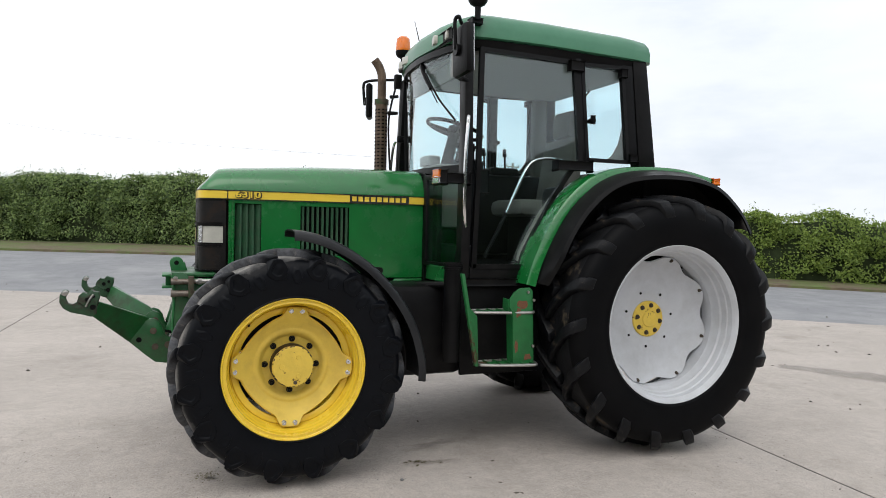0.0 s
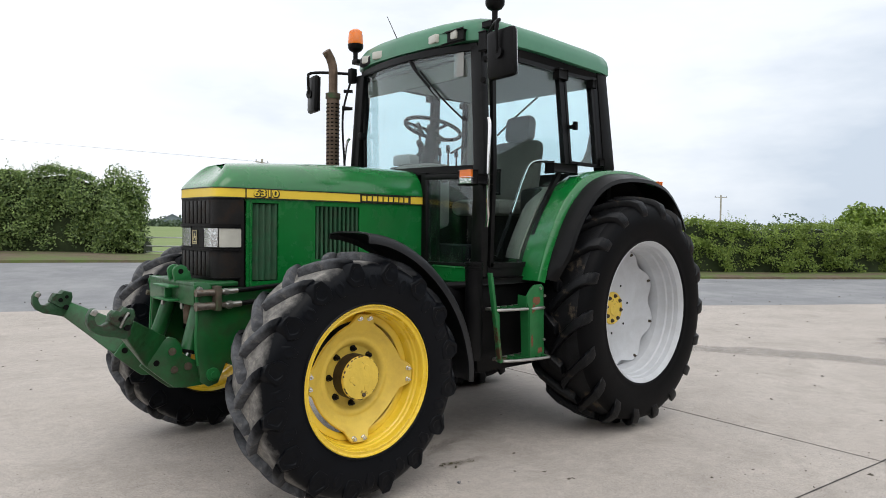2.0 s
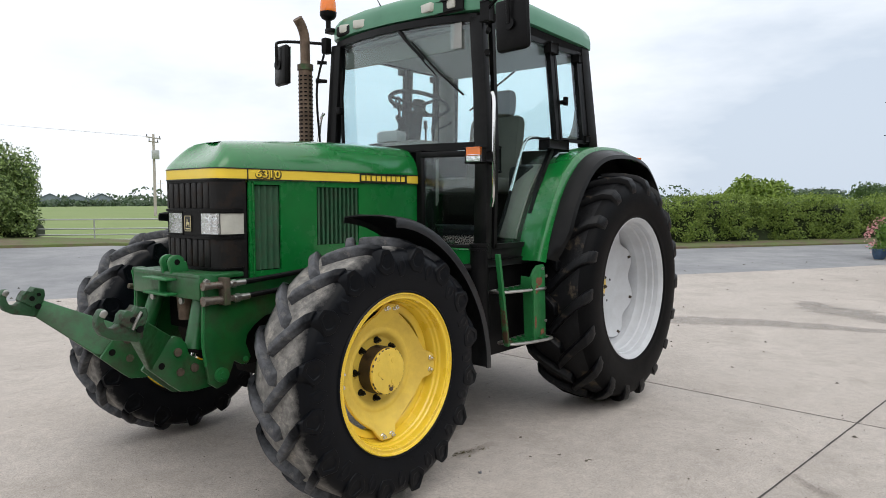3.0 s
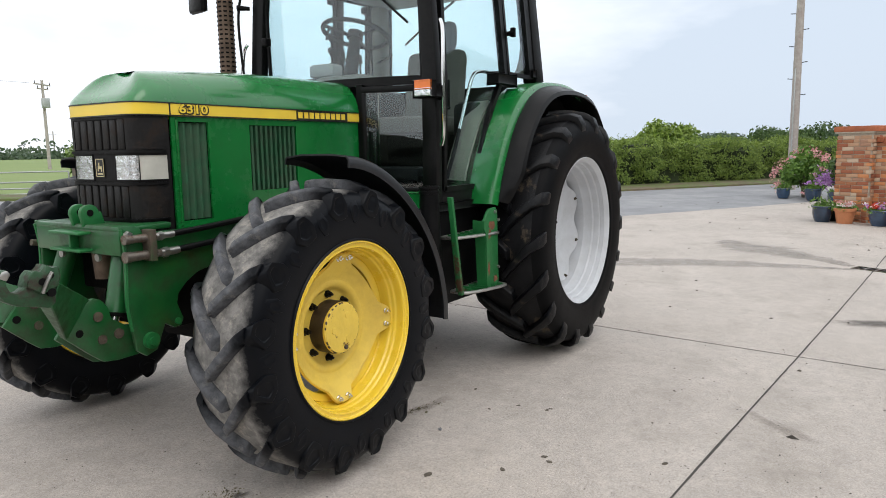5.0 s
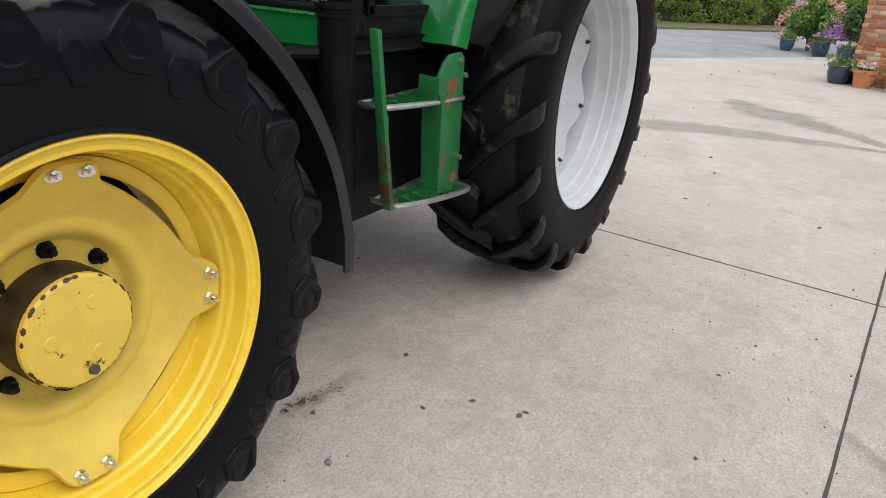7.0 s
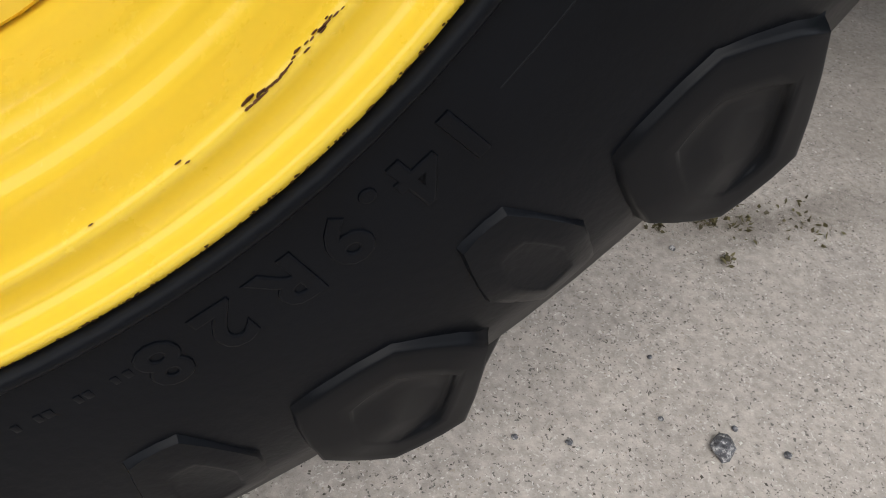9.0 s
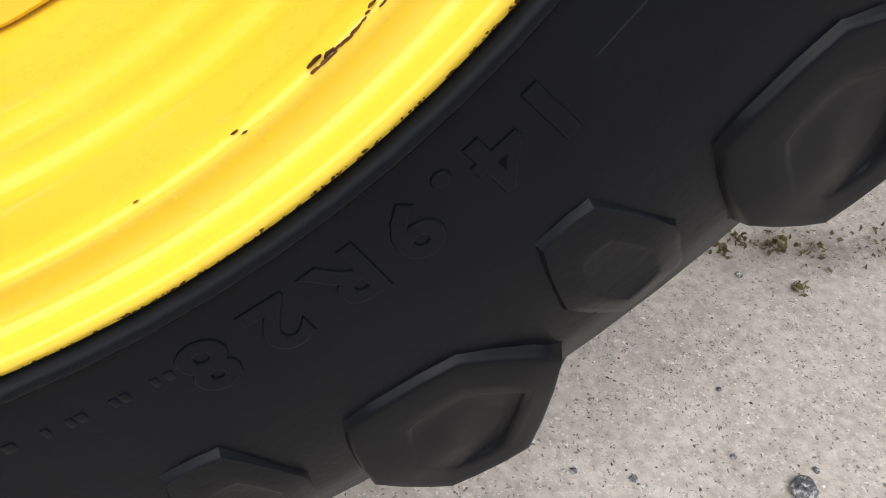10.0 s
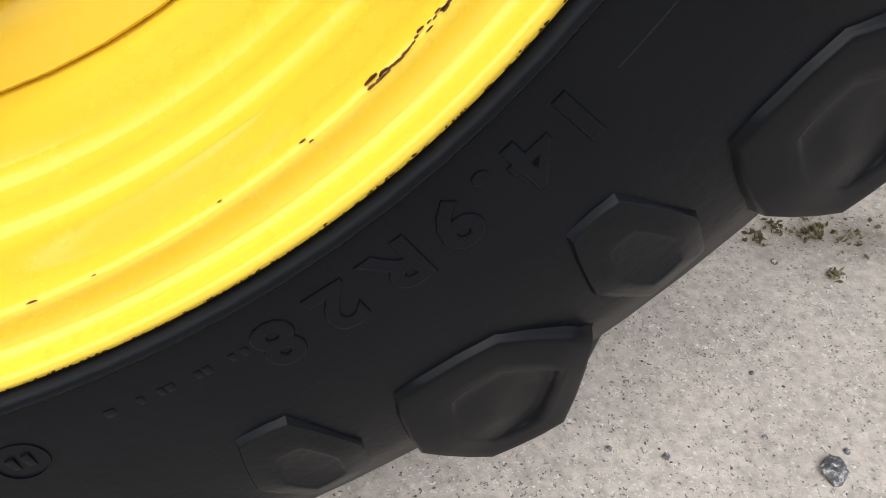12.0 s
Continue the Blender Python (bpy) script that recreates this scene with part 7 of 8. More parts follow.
far = leaves("far_woods", np.concatenate(pts), 1.3, HAZED_LEAF, None, rng)
tagged(far, "hazy dark green hedgerows and trees along the horizon", "woods", kind="stuff")


def barn(x, y, turn, spans, w, length, h):
    root = thing("barn", "far blue-grey sheeted farm shed with pitched roofs", "barn", (x, y, 0))
    root.rotation_euler = (0, 0, turn)
    for k in range(spans):
        o = (k - spans / 2) * w
        part("wall", prism([(o, -0.3), (o + w, -0.3), (o + w, h), (o + w / 2, h + 2.4), (o, h)], "y", 0, length), BARN_BLUE, root)
        part("roof", prism([(o - 0.3, h - 0.1), (o + w / 2, h + 2.55), (o + w + 0.3, h - 0.1), (o + w / 2, h + 2.75)], "y", -0.6, length + 0.6), BARN_BLUE, root)
    return root


barn(146, 345, radians(-22), 3, 11, 30, 3.4)
barn(104, 372, radians(-14), 2, 12, 25, 3.2)
# unseen belt added behind the camera; its dark lumps darken the glass reflections
belt = thing("backdrop", "unseen dark belt added to darken reflections in the cab glass", "backdrop", kind="structure")
BELT_DARK = material("dark_reflection_belt", (0.016, 0.024, 0.012), 0.9, vary=0.5, scale=1.2, bump=0.5, bump_scale=3)
g = np.random.default_rng(51)
for k in range(23):
    a_ = radians(146 + 9.0 * k)
    x_, y_ = 2 + 30 * math.cos(a_), -1 + 27 * math.sin(a_)
    b = bmesh.new()
    bmesh.ops.create_icosphere(b, subdivisions=3, radius=1.0)
    for v in b.verts:
        v.co *= 1 + 0.28 * noise.noise(v.co * 2.1 + Vector((k * 3.7, 0, 0)))
        v.co = Vector((v.co.x * 3.6, v.co.y * 3.6, (v.co.z + 0.8) * (4.2 if k > 5 else 1.1)))
    b.transform(Matrix.Translation((x_, y_, fall(x_, y_))))
    part("crown", b, BELT_DARK, belt)

# ---- field gate, fence post ----
GATE_WOOD = material("weathered_post_wood", (0.115, 0.098, 0.078), 0.9, vary=0.3, scale=9, bump=0.3, bump_scale=40)
gate = thing("field_gate", "grey galvanised field gate standing closed", "gate", (0, 0, 0))
GA, GB = Vector((5.5, hedge_line(5.5) + 0.75, 0)), Vector((8.78, hedge_line(8.78) - 0.05, 0))
for z in (0.36, 0.51, 0.685, 0.96):
    part("gate_bar", rod(GA + Vector((0, 0, z)), GB + Vector((0, 0, z)), 0.021, None, 10), GATE_STEEL, gate)
for q in (0.0, 0.5, 1.0):
    p = GA.lerp(GB, q)
    part("gate_upright", rod(p + Vector((0, 0, 0.34)), p + Vector((0, 0, 0.98)), 0.021, None, 10), GATE_STEEL, gate)
for p in (GA - ROAD_T * 0.18, GB + ROAD_T * 0.18):
    z0 = fall(p.x, p.y)
    ob = part("gate_post", prism([(p.x + 0.09 * math.cos(radians(a)), p.y + 0.09 * math.sin(radians(a))) for a in range(0, 360, 30)], "z", z0 - 0.1, 1.04, 0.012), GATE_WOOD)
    tagged(ob, "weathered round timber gate post", "gate post", "gate posts")

# ---- lane sign on two short posts, its words left as bars ----
sp_ = Vector((0.78, 19.5 - 0.6 * 0.78 + 1.3, 0))
sz = fall(sp_.x, sp_.y) - 0.10
sign = thing("lane_sign", "black lane name board with white lettering on short posts", "sign", tuple(sp_))
sm = Matrix.Rotation(math.atan2(-0.6, 1.0), 4, "Z")
bb = box(-0.62, 0.62, -0.012, 0.012, sz + 0.62, sz + 0.83, 0.006)
bb.transform(sm)
part("board", bb, SIGN_WHITE, sign)
bb = box(-0.60, 0.60, -0.016, -0.010, sz + 0.64, sz + 0.81, 0.004)
bb.transform(sm)
part("board_face", bb, SIGN_BLACK, sign)
for k in range(9):
    if k != 3:
        bb = box(-0.52 + 0.118 * k, -0.455 + 0.118 * k, -0.019, -0.0165, sz + 0.69, sz + 0.76, 0.003)
        bb.transform(sm)
        part("lettering_bar", bb, SIGN_WHITE, sign)
for s in (-0.45, 0.45):
    bb = box(s - 0.03, s + 0.03, 0.012, 0.06, sz - 0.1, sz + 0.80, 0.006)
    bb.transform(sm)
    part("sign_post", bb, SIGN_BLACK, sign)

# ---- poles ----


def utility_pole(x, y, z, h, r, arms, label, box_at=None):
    root = thing("utility_pole", label, "utility pole", (x, y, z))
    part("pole_shaft", rod((0, 0, -0.3), (0, 0, h), r, r * 0.72, 20), POLE_WOOD, root)
    for zz, w, turn in arms:
        bb = box(-w / 2, w / 2, -0.05, 0.05, zz - 0.06, zz + 0.06, 0.01)
        bb.transform(Matrix.Rotation(turn, 4, "Z"))
        part("crossarm", bb, POLE_WOOD, root)
        for s in (-0.92, 0.0, 0.92):
            bb = rod((s * w / 2, 0, zz + 0.06), (s * w / 2, 0, zz + 0.30), 0.05, 0.03, 8)
            bb.transform(Matrix.Rotation(turn, 4, "Z"))
            part("insulator", bb, BLACK, root)
    if box_at:
        part("transformer", box(-0.32, 0.32, -0.55, -0.12, box_at - 0.45, box_at + 0.45, 0.05), GATE_STEEL, root)
    return root


up = utility_pole(25.5, 0.26, -0.21, 9.5, 0.155, [], "tall weathered timber utility pole with climbing pegs")
for k in range(9):
    z = 3.3 + 0.55 * k
    s = 1 if k % 2 else -1
    part("climbing_peg", rod((0.0, 0.10 * s, z), (0.02, 0.30 * s, z + 0.02), 0.014, None, 6), BLACK, up)
part("cable_guard", box(-0.17, -0.13, 0.02, 0.06, 0.0, 4.2, 0.005), GATE_STEEL, up)
utility_pole(34.4, 65, 0.42, 8.0, 0.16, [(7.6, 2.4, 0.5), (7.2, 1.6, 0.5)], "timber pole with crossarms and a transformer in the field", 5.9)
utility_pole(135, 63, 0.0, 8.5, 0.2, [(8.0, 3.0, -0.4)], "far timber pole with one crossarm")
utility_pole(230, 420, 0.0, 16, 0.4, [(14, 6, 0.3)], "far timber pole with one crossarm")
# sagging line seen over the field
ln = part("overhead_line", tube([(-60, 150, 22), (-10, 130, 15.5), (34.4, 65, 8.1)], 0.011, 5), BLACK)
tagged(ln, "thin dark overhead line crossing the sky", "cable")

# ---- brick pier and garden wall; pieces in rows ----
WD = Vector((-0.45, -0.893, 0)).normalized()
WN = Vector((WD.y, -WD.x, 0))
PB = Vector((14.38, -1.74, fall(14.38, -1.74) - 0.02))
wall_m = Matrix((WD.to_4d(), (-WN).to_4d(), (0, 0, 1, 0), (0, 0, 0, 1))).transposed()
wall_m = Matrix(((WD.x, -WN.x, 0, PB.x), (WD.y, -WN.y, 0, PB.y), (0, 0, 1, PB.z), (0, 0, 0, 1)))


def brick_data(length):
    b = box(-length / 2, length / 2, -0.052, 0.052, -0.0335, 0.0335, 0.004)
    return shared("brick", b, BRICK)


BRICKS = {q: brick_data(q) for q in (0.215, 0.1025, 0.16)}
COURSE = 0.0765


def face_of_bricks(parent, length, top_at, y, rng, turn=0.0, limit=400, ox=0.0):
    """Rows of bricks along local x from 0 to length, up to the height top_at(x); headers and stretchers mixed, joints recessed."""
    made = 0
    row = 0
    while made < limit:
        z = 0.036 + COURSE * row
        if z > max(top_at(0.0), top_at(length)) + 0.01:
            break
        x = 0.0
        first = True
        while x < length - 0.05:
            q = 0.1025 if (first and row % 2) or rng.random() < 0.22 else 0.215
            q = q if x + q <= length + 0.02 else (0.1025 if length - x < 0.16 else 0.16)
            first = False
            if z + 0.03 < top_at(x + q / 2):
                m = Matrix.Translation((ox + x + q / 2, y + rng.uniform(-0.006, 0.006), z + rng.uniform(-0.003, 0.003))) @ Matrix.Rotation(rng.uniform(-0.012, 0.012), 4, "Y")
                piece("brick", BRICKS[q], parent, m if not turn else Matrix.Translation((ox, y, 0)) @ Matrix.Rotation(turn, 4, "Z") @ Matrix.Translation((x + q / 2, rng.uniform(-0.006, 0.006), z)))
                made += 1
            x += q + 0.011
        row += 1
    return made


PH, PW = 1.80, 0.70
brng = random.Random(8)
pier = thing("brick_pier", "old red and buff brick gate pier with a brick cap", "brick pier")
pier.matrix_basis = wall_m
part("pier_core", box(0.012, PW - 0.012, 0.004, PW - 0.012, 0.0, PH, 0.0), MORTAR, pier)
face_of_bricks(pier, PW, lambda x: PH, 0.045, brng)
face_of_bricks(pier, PW - 0.06, lambda x: PH, 0.66, brng, radians(-90), 200, 0.04)
face_of_bricks(pier, PW - 0.06, lambda x: PH, 0.66, brng, radians(-90), 200, PW - 0.04)
part("cap_course", box(-0.035, PW + 0.035, -0.045, PW + 0.03, PH, PH + 0.03, 0.004), MORTAR, pier)
cap_brick = shared("cap_brick", box(-0.105, 0.105, -0.05, 0.05, -0.055, 0.055, 0.006), COPING)
for k in range(4):
    piece("cap_brick", cap_brick, pier, Matrix.Translation((0.045 + 0.205 * k, 0.0, PH + 0.086)))
    piece("cap_brick", cap_brick, pier, Matrix.Translation((0.045 + 0.205 * k, PW - 0.03, PH + 0.086)))
for k in range(3):
    piece("cap_brick", cap_brick, pier, Matrix.Translation((-0.01, 0.14 + 0.21 * k, PH + 0.086)) @ Matrix.Rotation(radians(90), 4, "Z"))
    piece("cap_brick", cap_brick, pier, Matrix.Translation((PW + 0.01, 0.14 + 0.21 * k, PH + 0.086)) @ Matrix.Rotation(radians(90), 4, "Z"))
part("cap_fill", box(0.05, PW - 0.05, 0.05, PW - 0.07, PH + 0.03, PH + 0.136, 0.004), COPING, pier)
part("post_box", box(-0.13, -0.012, 0.18, 0.42, 1.02, 1.36, 0.015), BLACK, pier, "small black box fixed to the pier")


def wall_top(x):
    x -= PW
    return 1.62 if x < 0.12 else max(0.95, 1.62 - 0.42 * (x - 0.12))


WL = 3.6
gw = thing("garden_wall", "old red and buff brick garden wall with a ramped coping", "brick wall")
gw.matrix_basis = wall_m
core = [(PW, 0.0), (PW + WL, 0.0), (PW + WL, wall_top(PW + WL) - 0.02), (PW + 1.72, wall_top(PW + 1.72) - 0.02), (PW + 0.12, 1.60), (PW, 1.60)]
part("wall_core", prism(core, "y", 0.145, 0.33), MORTAR, gw)
n_b = face_of_bricks(gw, WL, lambda x: wall_top(x + PW), 0.185, brng, 0.0, 330, PW + 0.004)
cop = shared("coping_brick", box(-0.034, 0.034, -0.13, 0.13, -0.055, 0.055, 0.006), COPING)
x = PW + 0.04
while x < PW + WL:
    sl = math.atan2(wall_top(x + 0.05) - wall_top(x - 0.05), 0.1)
    piece("coping_brick", cop, gw, Matrix.Translation((x, 0.24, wall_top(x) + 0.045)) @ Matrix.Rotation(-sl, 4, "Y"))
    x += 0.074 * math.cos(sl)
pier2 = copy_thing(pier, Matrix.Translation((3.1, -2.6, -0.02)) @ wall_m)

# ---- pots and flowers ----


def pot(x, y, r, h, mat, label, seed, petals=(), tall=0.0, dz=0.0):
    z = fall(x, y) + dz
    root = thing("flower_pot", label, "plant pot", (x, y, z), "pots by the wall")
    if mat is TERRACOTTA:
        prof = [(0.0, 0.0), (r * 0.70, 0.0), (r * 0.92, h * 0.78), (r * 1.02, h * 0.80), (r * 1.04, h * 0.98), (r * 0.98, h), (r * 0.90, h * 0.97), (r * 0.86, h * 0.82), (0.0, h * 0.80)]
    else:
        prof = [(0.0, 0.0), (r * 0.66, 0.0), (r * 0.84, h * 0.25), (r * 0.95, h * 0.55), (r * 0.93, h * 0.80), (r * 0.98, h * 0.90), (r * 1.03, h * 0.96), (r * 0.98, h), (r * 0.88, h * 0.96), (r * 0.84, h * 0.82), (0.0, h * 0.80)]
    part("pot_body", lathe(prof, 32, False, "z"), mat, root)
    part("soil", lathe([(0.0, h * 0.80), (r * 0.5, h * 0.84), (r * 0.86, h * 0.815)], 20, False, "z"), SOIL, root)
    g = np.random.default_rng(seed)
    k = 240
    d = g.normal(size=(k, 3)) * np.array([r * 0.5, r * 0.5, 0.05 + tall * 0.4])
    d[:, 2] = np.abs(d[:, 2]) + h * 0.86
    tagged(leaves("foliage", d, 0.035, PLANT_LEAF, root, g), kind="stuff")
    for m_ in petals:
        k = 110
        c = g.normal(size=(7, 3)) * np.array([r * 0.55, r * 0.55, 0.03])
        d = c[g.integers(0, 7, k)] + g.normal(size=(k, 3)) * 0.028
        d[:, 2] = np.abs(d[:, 2]) + h * 0.92 + tall * 0.6 + 0.06
        tagged(leaves("blossom", d, 0.026, m_, root, g), kind="stuff")
    return root


pot(14.00, -1.57, 0.200, 0.324, BLUE_POT, "large dark blue glazed pot with green foliage", 1, (), 0.10)
pot(14.26, -1.74, 0.19, 0.30, BLACK, "small black plastic pot behind the blue pot", 2, ())
pot(13.82, -1.98, 0.200, 0.306, TERRACOTTA, "terracotta pot with white and pink flowers", 3, (PETAL_WHITE, PETAL_PINK))
pot(13.58, -2.58, 0.200, 0.306, BLUE_POT, "dark blue glazed pot with red and white flowers", 4, (PETAL_RED, PETAL_WHITE, PETAL_VIOLET))
pot(13.30, -2.98, 0.200, 0.306, TERRACOTTA, "terracotta pot with white and violet flowers", 5, (PETAL_WHITE, PETAL_VIOLET))
pot(13.02, -3.34, 0.191, 0.324, BLUE_POT, "dark blue glazed pot with green foliage", 6, (), 0.10)
pot(12.72, -3.78, 0.200, 0.306, TERRACOTTA, "terracotta pot with pink and white flowers", 7, (PETAL_PINK, PETAL_WHITE))
pot(21.0, -0.02, 0.20, 0.30, BLUE_POT, "grey-blue glazed pot with green foliage", 8, (), 0.1)
pot(20.2, -0.88, 0.23, 0.35, BLUE_POT, "dark blue glazed pot with violet flowers", 9, (PETAL_VIOLET,), 0.15)
pot(19.4, -1.52, 0.24, 0.32, BLUE_POT, "grey glazed trough pot with small plants", 10, (PETAL_WHITE,), 0.05)
shrub = bush("flowering_shrub", 21.7, -0.50, -0.2, 0.95, 0.95, 1.12, 2200, 0.07, PLANT_LEAF, 90, "pink flowering shrub among the pots", "shrub")
g = np.random.default_rng(91)
c = g.normal(size=(60, 3))
c /= np.linalg.norm(c, axis=1)[:, None]
c = c * np.array([0.86, 0.86, 0.90]) + np.array([0, 0, 0.55])
d = c[g.integers(0, 60, 800)] + g.normal(size=(800, 3)) * 0.05
tagged(leaves("blossom", d[d[:, 2] > 0.1], 0.042, PETAL_PINK, shrub, g), kind="stuff")
d = np.array([-0.9, -0.75, 0.55]) + g.normal(size=(500, 3)) * np.array([0.2, 0.2, 0.12])
tagged(leaves("violet_blossom", d, 0.05, PETAL_VIOLET, shrub, g), kind="stuff")
bush("shrub", 20.4, -1.75, -0.2, 0.7, 0.7, 1.15, 1500, 0.07, TREE_LEAF, 92, "dark green shrub beside the pier", "shrub")
bush("shrub", 19.0, -2.4, -0.2, 0.8, 0.7, 1.0, 1300, 0.07, PLANT_LEAF, 93, "green shrub behind the pier", "shrub")

# ---- drain grate, damp ground, stains ----
gr = thing("drain_grate", "dark iron drain grate set in the concrete", "drain grate", (7.72, -2.585, fall(7.72, -2.585)))
gr.rotation_euler = (0, 0, radians(-113))
fr = None
for x0, x1, y0, y1 in ((-0.21, 0.21, -0.105, -0.085), (-0.21, 0.21, 0.085, 0.105), (-0.21, -0.19, -0.085, 0.085), (0.19, 0.21, -0.085, 0.085)):
    fr = box(x0, x1, y0, y1, -0.01, 0.010, 0.002, fr)
part("grate_frame", fr, RUSTY, gr)
part("grate_sump", box(-0.19, 0.19, -0.085, 0.085, -0.02, 0.004), DARK, gr)
for k in range(9):
    part("grate_bar", box(-0.17 + 0.0425 * k - 0.008, -0.17 + 0.0425 * k + 0.008, -0.085, 0.085, 0.004, 0.009), BLACK_PAINT, gr)
for k in (-0.065, 0.065):
    part("grate_tie", box(k - 0.008, k + 0.008, -0.087, 0.087, 0.005, 0.011), STEEL, gr)


def damp_strip(pts, widths, seed, label):
    rng_ = random.Random(seed)
    line = smooth_path([(*p, w) for p, w in zip(pts, widths)], 8)
    rows = []
    for i, (x_, y_, w_) in enumerate(line):
        x2, y2, _ = line[min(i + 1, len(line) - 1)]
        x1, y1, _ = line[max(i - 1, 0)]
        t = Vector((x2 - x1, y2 - y1)).normalized()
        a_, d_ = w_ * (0.5 + rng_.uniform(-0.09, 0.09)), w_ * (0.5 + rng_.uniform(-0.09, 0.09))
        row = []
        for o in (-a_, -a_ * 0.5, d_ * 0.5, d_):
            px, py = x_ - t.y * o, y_ + t.x * o
            row.append((px, py, fall(px, py) + (0.0045 if abs(o) < w_ * 0.35 else 0.003)))
        rows.append(row)
    b = loft(rows)
    uv = b.loops.layers.uv.new("fade")
    b.verts.ensure_lookup_table()
    b.verts.index_update()
    n_row = len(rows)
    for f in b.faces:
        for lp in f.loops:
            r_, o_ = divmod(lp.vert.index, 4)
            lp[uv].uv = (1.0 if o_ in (0, 3) or r_ in (0, n_row - 1) else 0.25, 0.0)
    return tagged(part("damp_patch", b, DAMP), label, "damp patch", kind="stuff")


damp_strip([(5.6, 1.3), (6.2, 0.7), (6.76, 0.01), (7.08, -0.48), (7.35, -1.16), (7.53, -1.84), (7.61, -2.45)], [0.3, 0.6, 0.85, 0.75, 0.65, 0.4, 0.12], 3, "damp band of wet concrete running to the drain")
damp_strip([(9.9, -0.5), (9.36, -0.74), (9.03, -1.10), (8.70, -1.51), (8.30, -1.99), (7.84, -2.37)], [0.2, 0.8, 1.25, 0.85, 0.5, 0.15], 5, "damp patch spreading from the drain")
damp_strip([(7.62, -2.80), (7.45, -3.2), (7.25, -3.8), (7.1, -4.4)], [0.08, 0.28, 0.30, 0.05], 4, "damp streak beside the drain")
DIRT_FILM = faded_stain("dirt_film", (0.17, 0.145, 0.115), 0.85, 0.30)
for k, (x, y, rx, ry, a) in enumerate(((0.82, -0.655, 0.24, 0.055, 0.05), (0.95, -0.35, 0.30, 0.10, 0.1), (1.55, -2.30, 0.26, 0.09, 0.8), (3.6, -3.1, 0.40, 0.10, 0.7), (-2.2, 1.2, 0.6, 0.14, 0.3))):
    ground_patch("dirt_film", x, y, rx, ry, a, DIRT_FILM, "thin brown film of dried mud on the concrete", seed=30 + k, ragged=0.6)
ground_patch("oil_stain", 4.50, -2.66, 0.36, 0.21, -1.0, STAIN, "dark damp stain on the concrete", seed=4)
ground_patch("oil_stain", -0.40, -0.55, 0.055, 0.035, 0.2, STAIN, "small dark stain with weeds in front of the wheel", seed=5, ragged=0.6)

# ---- stones, moss and chips near the front wheel ----


def pebble(name, x, y, r, seed, mat, label, flat=0.6, turn=0.0, long=1.0):
    g_ = random.Random(seed)
    b = bmesh.new()
    bmesh.ops.create_icosphere(b, subdivisions=2, radius=1.0)
    for v in b.verts:
        n_ = noise.noise(v.co * 1.4 + Vector((seed * 3.1, 0, 0))) * 0.45 + noise.noise(v.co * 3.1 + Vector((0, seed, 0))) * 0.22
        v.co = v.co * (1 + n_)
        v.co = Vector((v.co.x * r * long, v.co.y * r, v.co.z * r * flat))
    low = min(v.co.z for v in b.verts)
    b.transform(Matrix.Translation((x, y, fall(x, y) - low - r * 0.12)) @ Matrix.Rotation(turn, 4, "Z"))
    return tagged(part(name, b, mat, None, "", 25), label, "stone", "loose stones")


pebble("flint_stone", 0.588, -0.880, 0.0108, 3, STONE, "broken grey and white flint on the concrete", 0.6, 0.4, 1.25)
for k, (x, y, r) in enumerate(((0.463, -0.832, 0.0055), (0.421, -0.812, 0.005), (0.693, -0.660, 0.0065), (0.553, -0.838, 0.0045), (0.612, -0.868, 0.005), (0.582, -0.778, 0.0045), (0.64, -0.905, 0.006))):
    pebble("gravel_chip", x, y, r * 0.58, 20 + k, STONE, "small grey gravel chip on the concrete", 0.6, k)
for k, (x, y, r) in enumerate(((0.15, -1.10, 0.022), (0.36, -1.35, 0.018), (0.54, -1.49, 0.016), (0.575, -1.45, 0.018), (0.80, -1.93, 0.018), (1.21, -0.73, 0.013), (0.97, -0.95, 0.011), (1.15, -1.23, 0.012), (1.10, -1.06, 0.012), (1.12, -1.22, 0.014))):
    pebble("dry_clod", x, y, r * 0.62, 40 + k, BARK, "small dark clod of dried mud on the concrete", 0.28, k * 0.7, 1.6)
g = np.random.default_rng(15)
pts = []
for x, y, s, n_ in ((0.76, -0.630, 0.009, 60), (0.725, -0.612, 0.006, 30), (0.742, -0.694, 0.005, 26), (0.695, -0.625, 0.006, 26), (0.80, -0.645, 0.016, 40), (0.88, -0.665, 0.02, 40), (-0.43, -0.50, 0.045, 160)):
    q = g.normal(size=(n_, 3)) * np.array([s, s, 0.003])
    q[:, 2] = np.abs(q[:, 2]) + fall(x, y) + 0.002
    pts.append(q + np.array([x, y, 0]))
tagged(leaves("moss_tufts", np.concatenate(pts), 0.0040, leaf_material("moss", (0.075, 0.062, 0.032), (0.19, 0.165, 0.075)), None, g), "small tufts of moss growing on the concrete", "moss", kind="stuff")


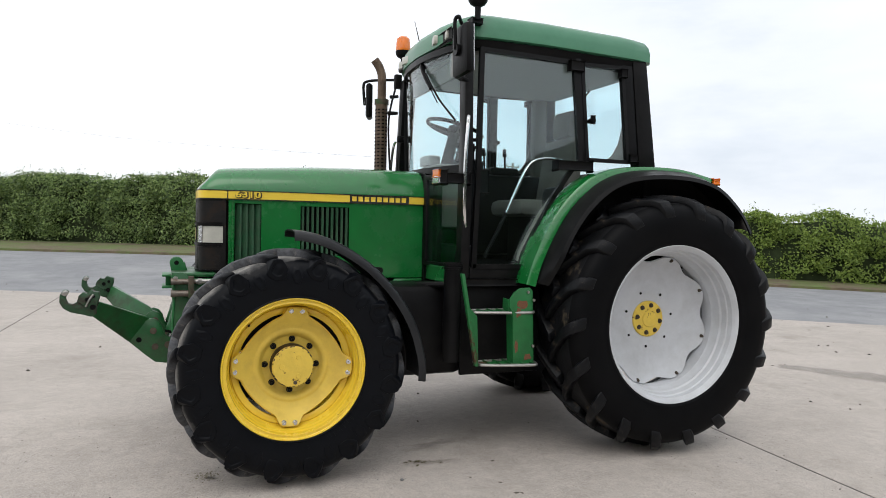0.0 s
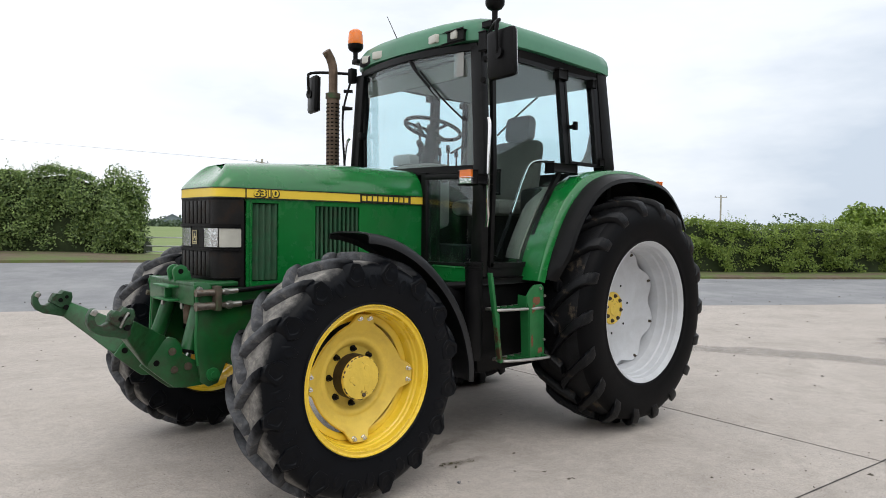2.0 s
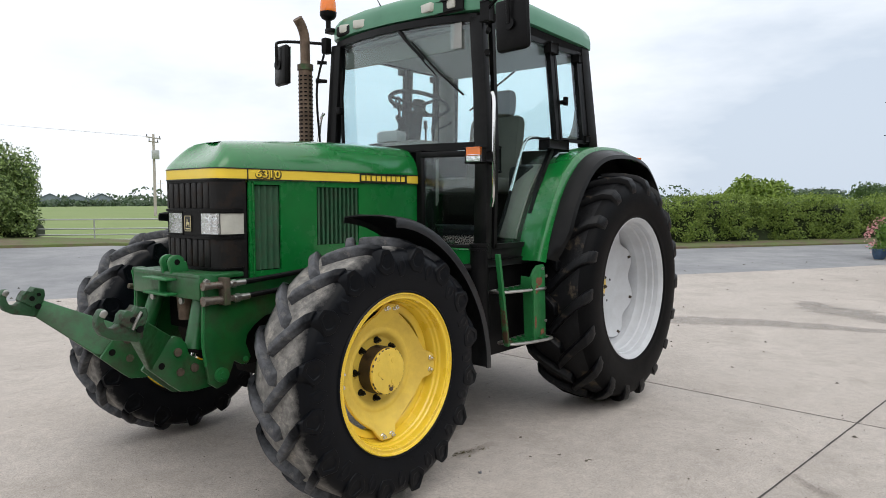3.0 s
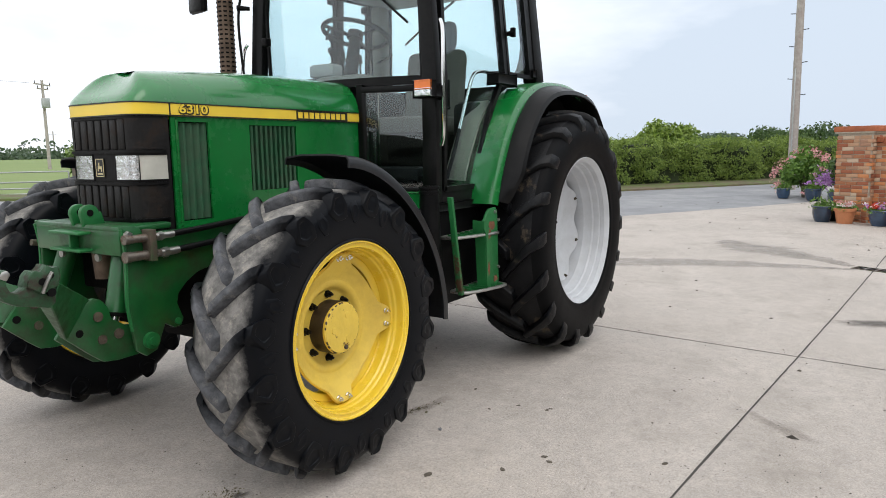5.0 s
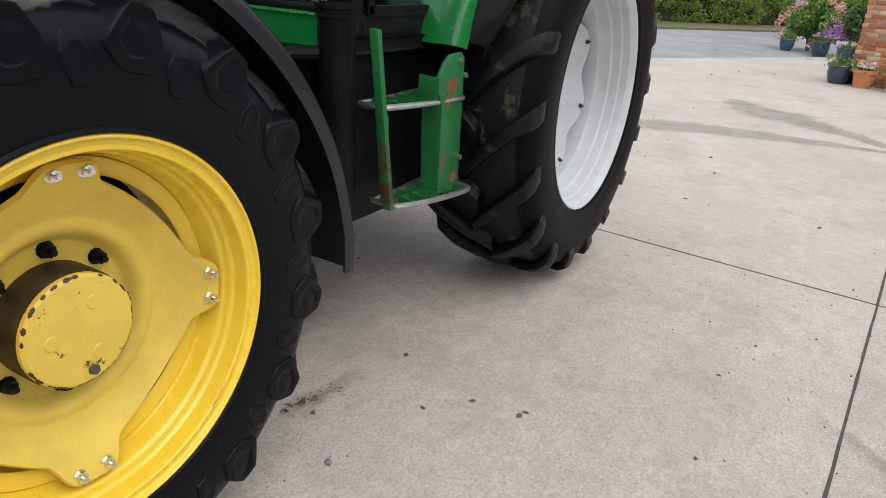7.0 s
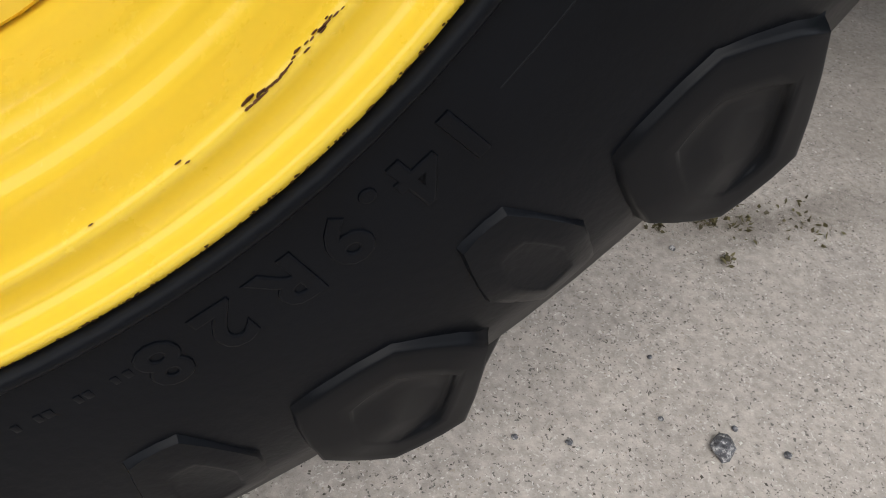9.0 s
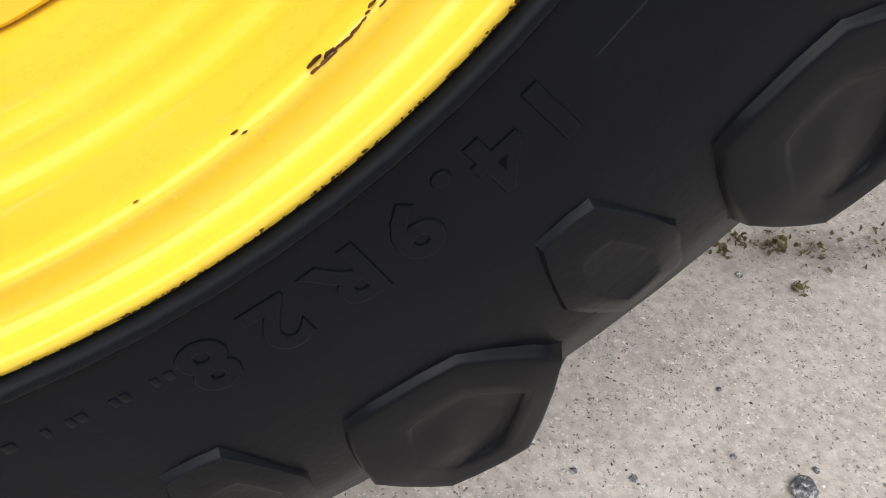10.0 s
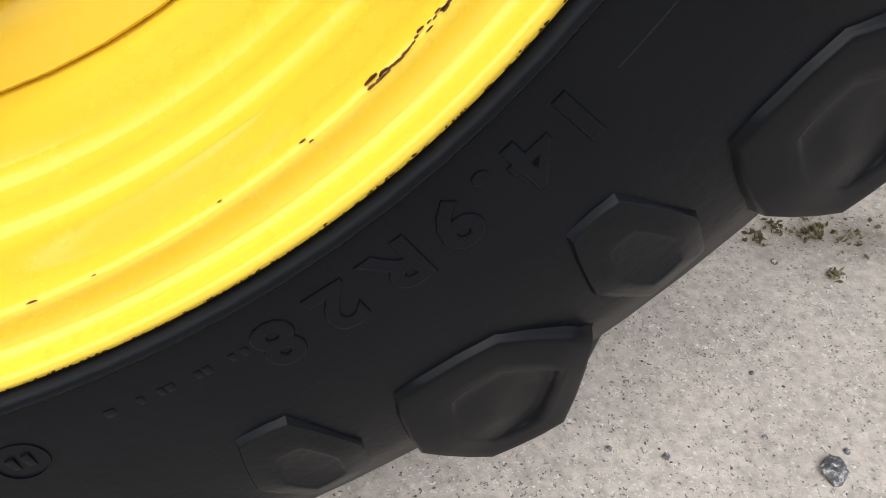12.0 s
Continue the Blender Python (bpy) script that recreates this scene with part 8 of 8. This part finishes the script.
def chips(name, count, area, size, mat, seed, label):
    """Loose specks lying on the concrete, one mesh."""
    g_ = np.random.default_rng(seed)
    vs, fs = [], []
    for k in range(count):
        x_, y_ = g_.uniform(area[0], area[1]), g_.uniform(area[2], area[3])
        s_ = size * min(1.7, g_.lognormal(0, 0.45))
        if size > 0.004 and 0.0 < x_ < 2.0 and -1.7 < y_ < -0.2:
            s_ = 0.0011
        z_ = fall(x_, y_)
        a_ = g_.uniform(0, 6.3)
        c_, d_ = math.cos(a_), math.sin(a_)
        e1, e2 = g_.uniform(0.5, 1.4), g_.uniform(0.4, 1.0)
        i0 = len(vs)
        for px, py, pz in ((-1, -0.3, -0.1), (0.1, -0.9, -0.1), (1, 0.2, -0.1), (-0.2, 0.9, -0.1), (0.05, 0, 0.5)):
            vs.append((x_ + s_ * (px * e1 * c_ - py * e2 * d_), y_ + s_ * (px * e1 * d_ + py * e2 * c_), z_ + s_ * pz))
        fs += [(i0, i0 + 1, i0 + 4), (i0 + 1, i0 + 2, i0 + 4), (i0 + 2, i0 + 3, i0 + 4), (i0 + 3, i0, i0 + 4)]
    me = bpy.data.meshes.new(name)
    me.from_pydata(vs, [], fs)
    me.materials.append(mat)
    return tagged(new(name, me), label, "grit", kind="stuff")


DARK_GRIT = leaf_material("dark_grit", (0.05, 0.045, 0.04), (0.16, 0.14, 0.115), 0.9)
PALE_GRIT = leaf_material("pale_grit", (0.55, 0.52, 0.48), (0.80, 0.77, 0.72), 0.6)
chips("grit", 4200, (0.1, 1.7, -1.6, -0.2), 0.0011, DARK_GRIT, 5, "fine dark grit scattered on the concrete")
chips("pale_chips", 2200, (0.1, 1.7, -1.6, -0.2), 0.0017, PALE_GRIT, 6, "fine pale stone chips scattered on the concrete")
chips("yard_crumbs", 420, (-4.5, 8.5, -3.8, 6.5), 0.007, DARK_GRIT, 7, "dry crumbs of mud and leaf on the yard")
chips("yard_crumbs", 900, (-2.0, 3.5, -3.2, 0.5), 0.0042, DARK_GRIT, 8, "dry crumbs of mud and leaf on the yard")
chips("gutter_grit", 500, (-12, 24, -4, 14), 0.02, DARK_GRIT, 9, "coarse grit along the yard")
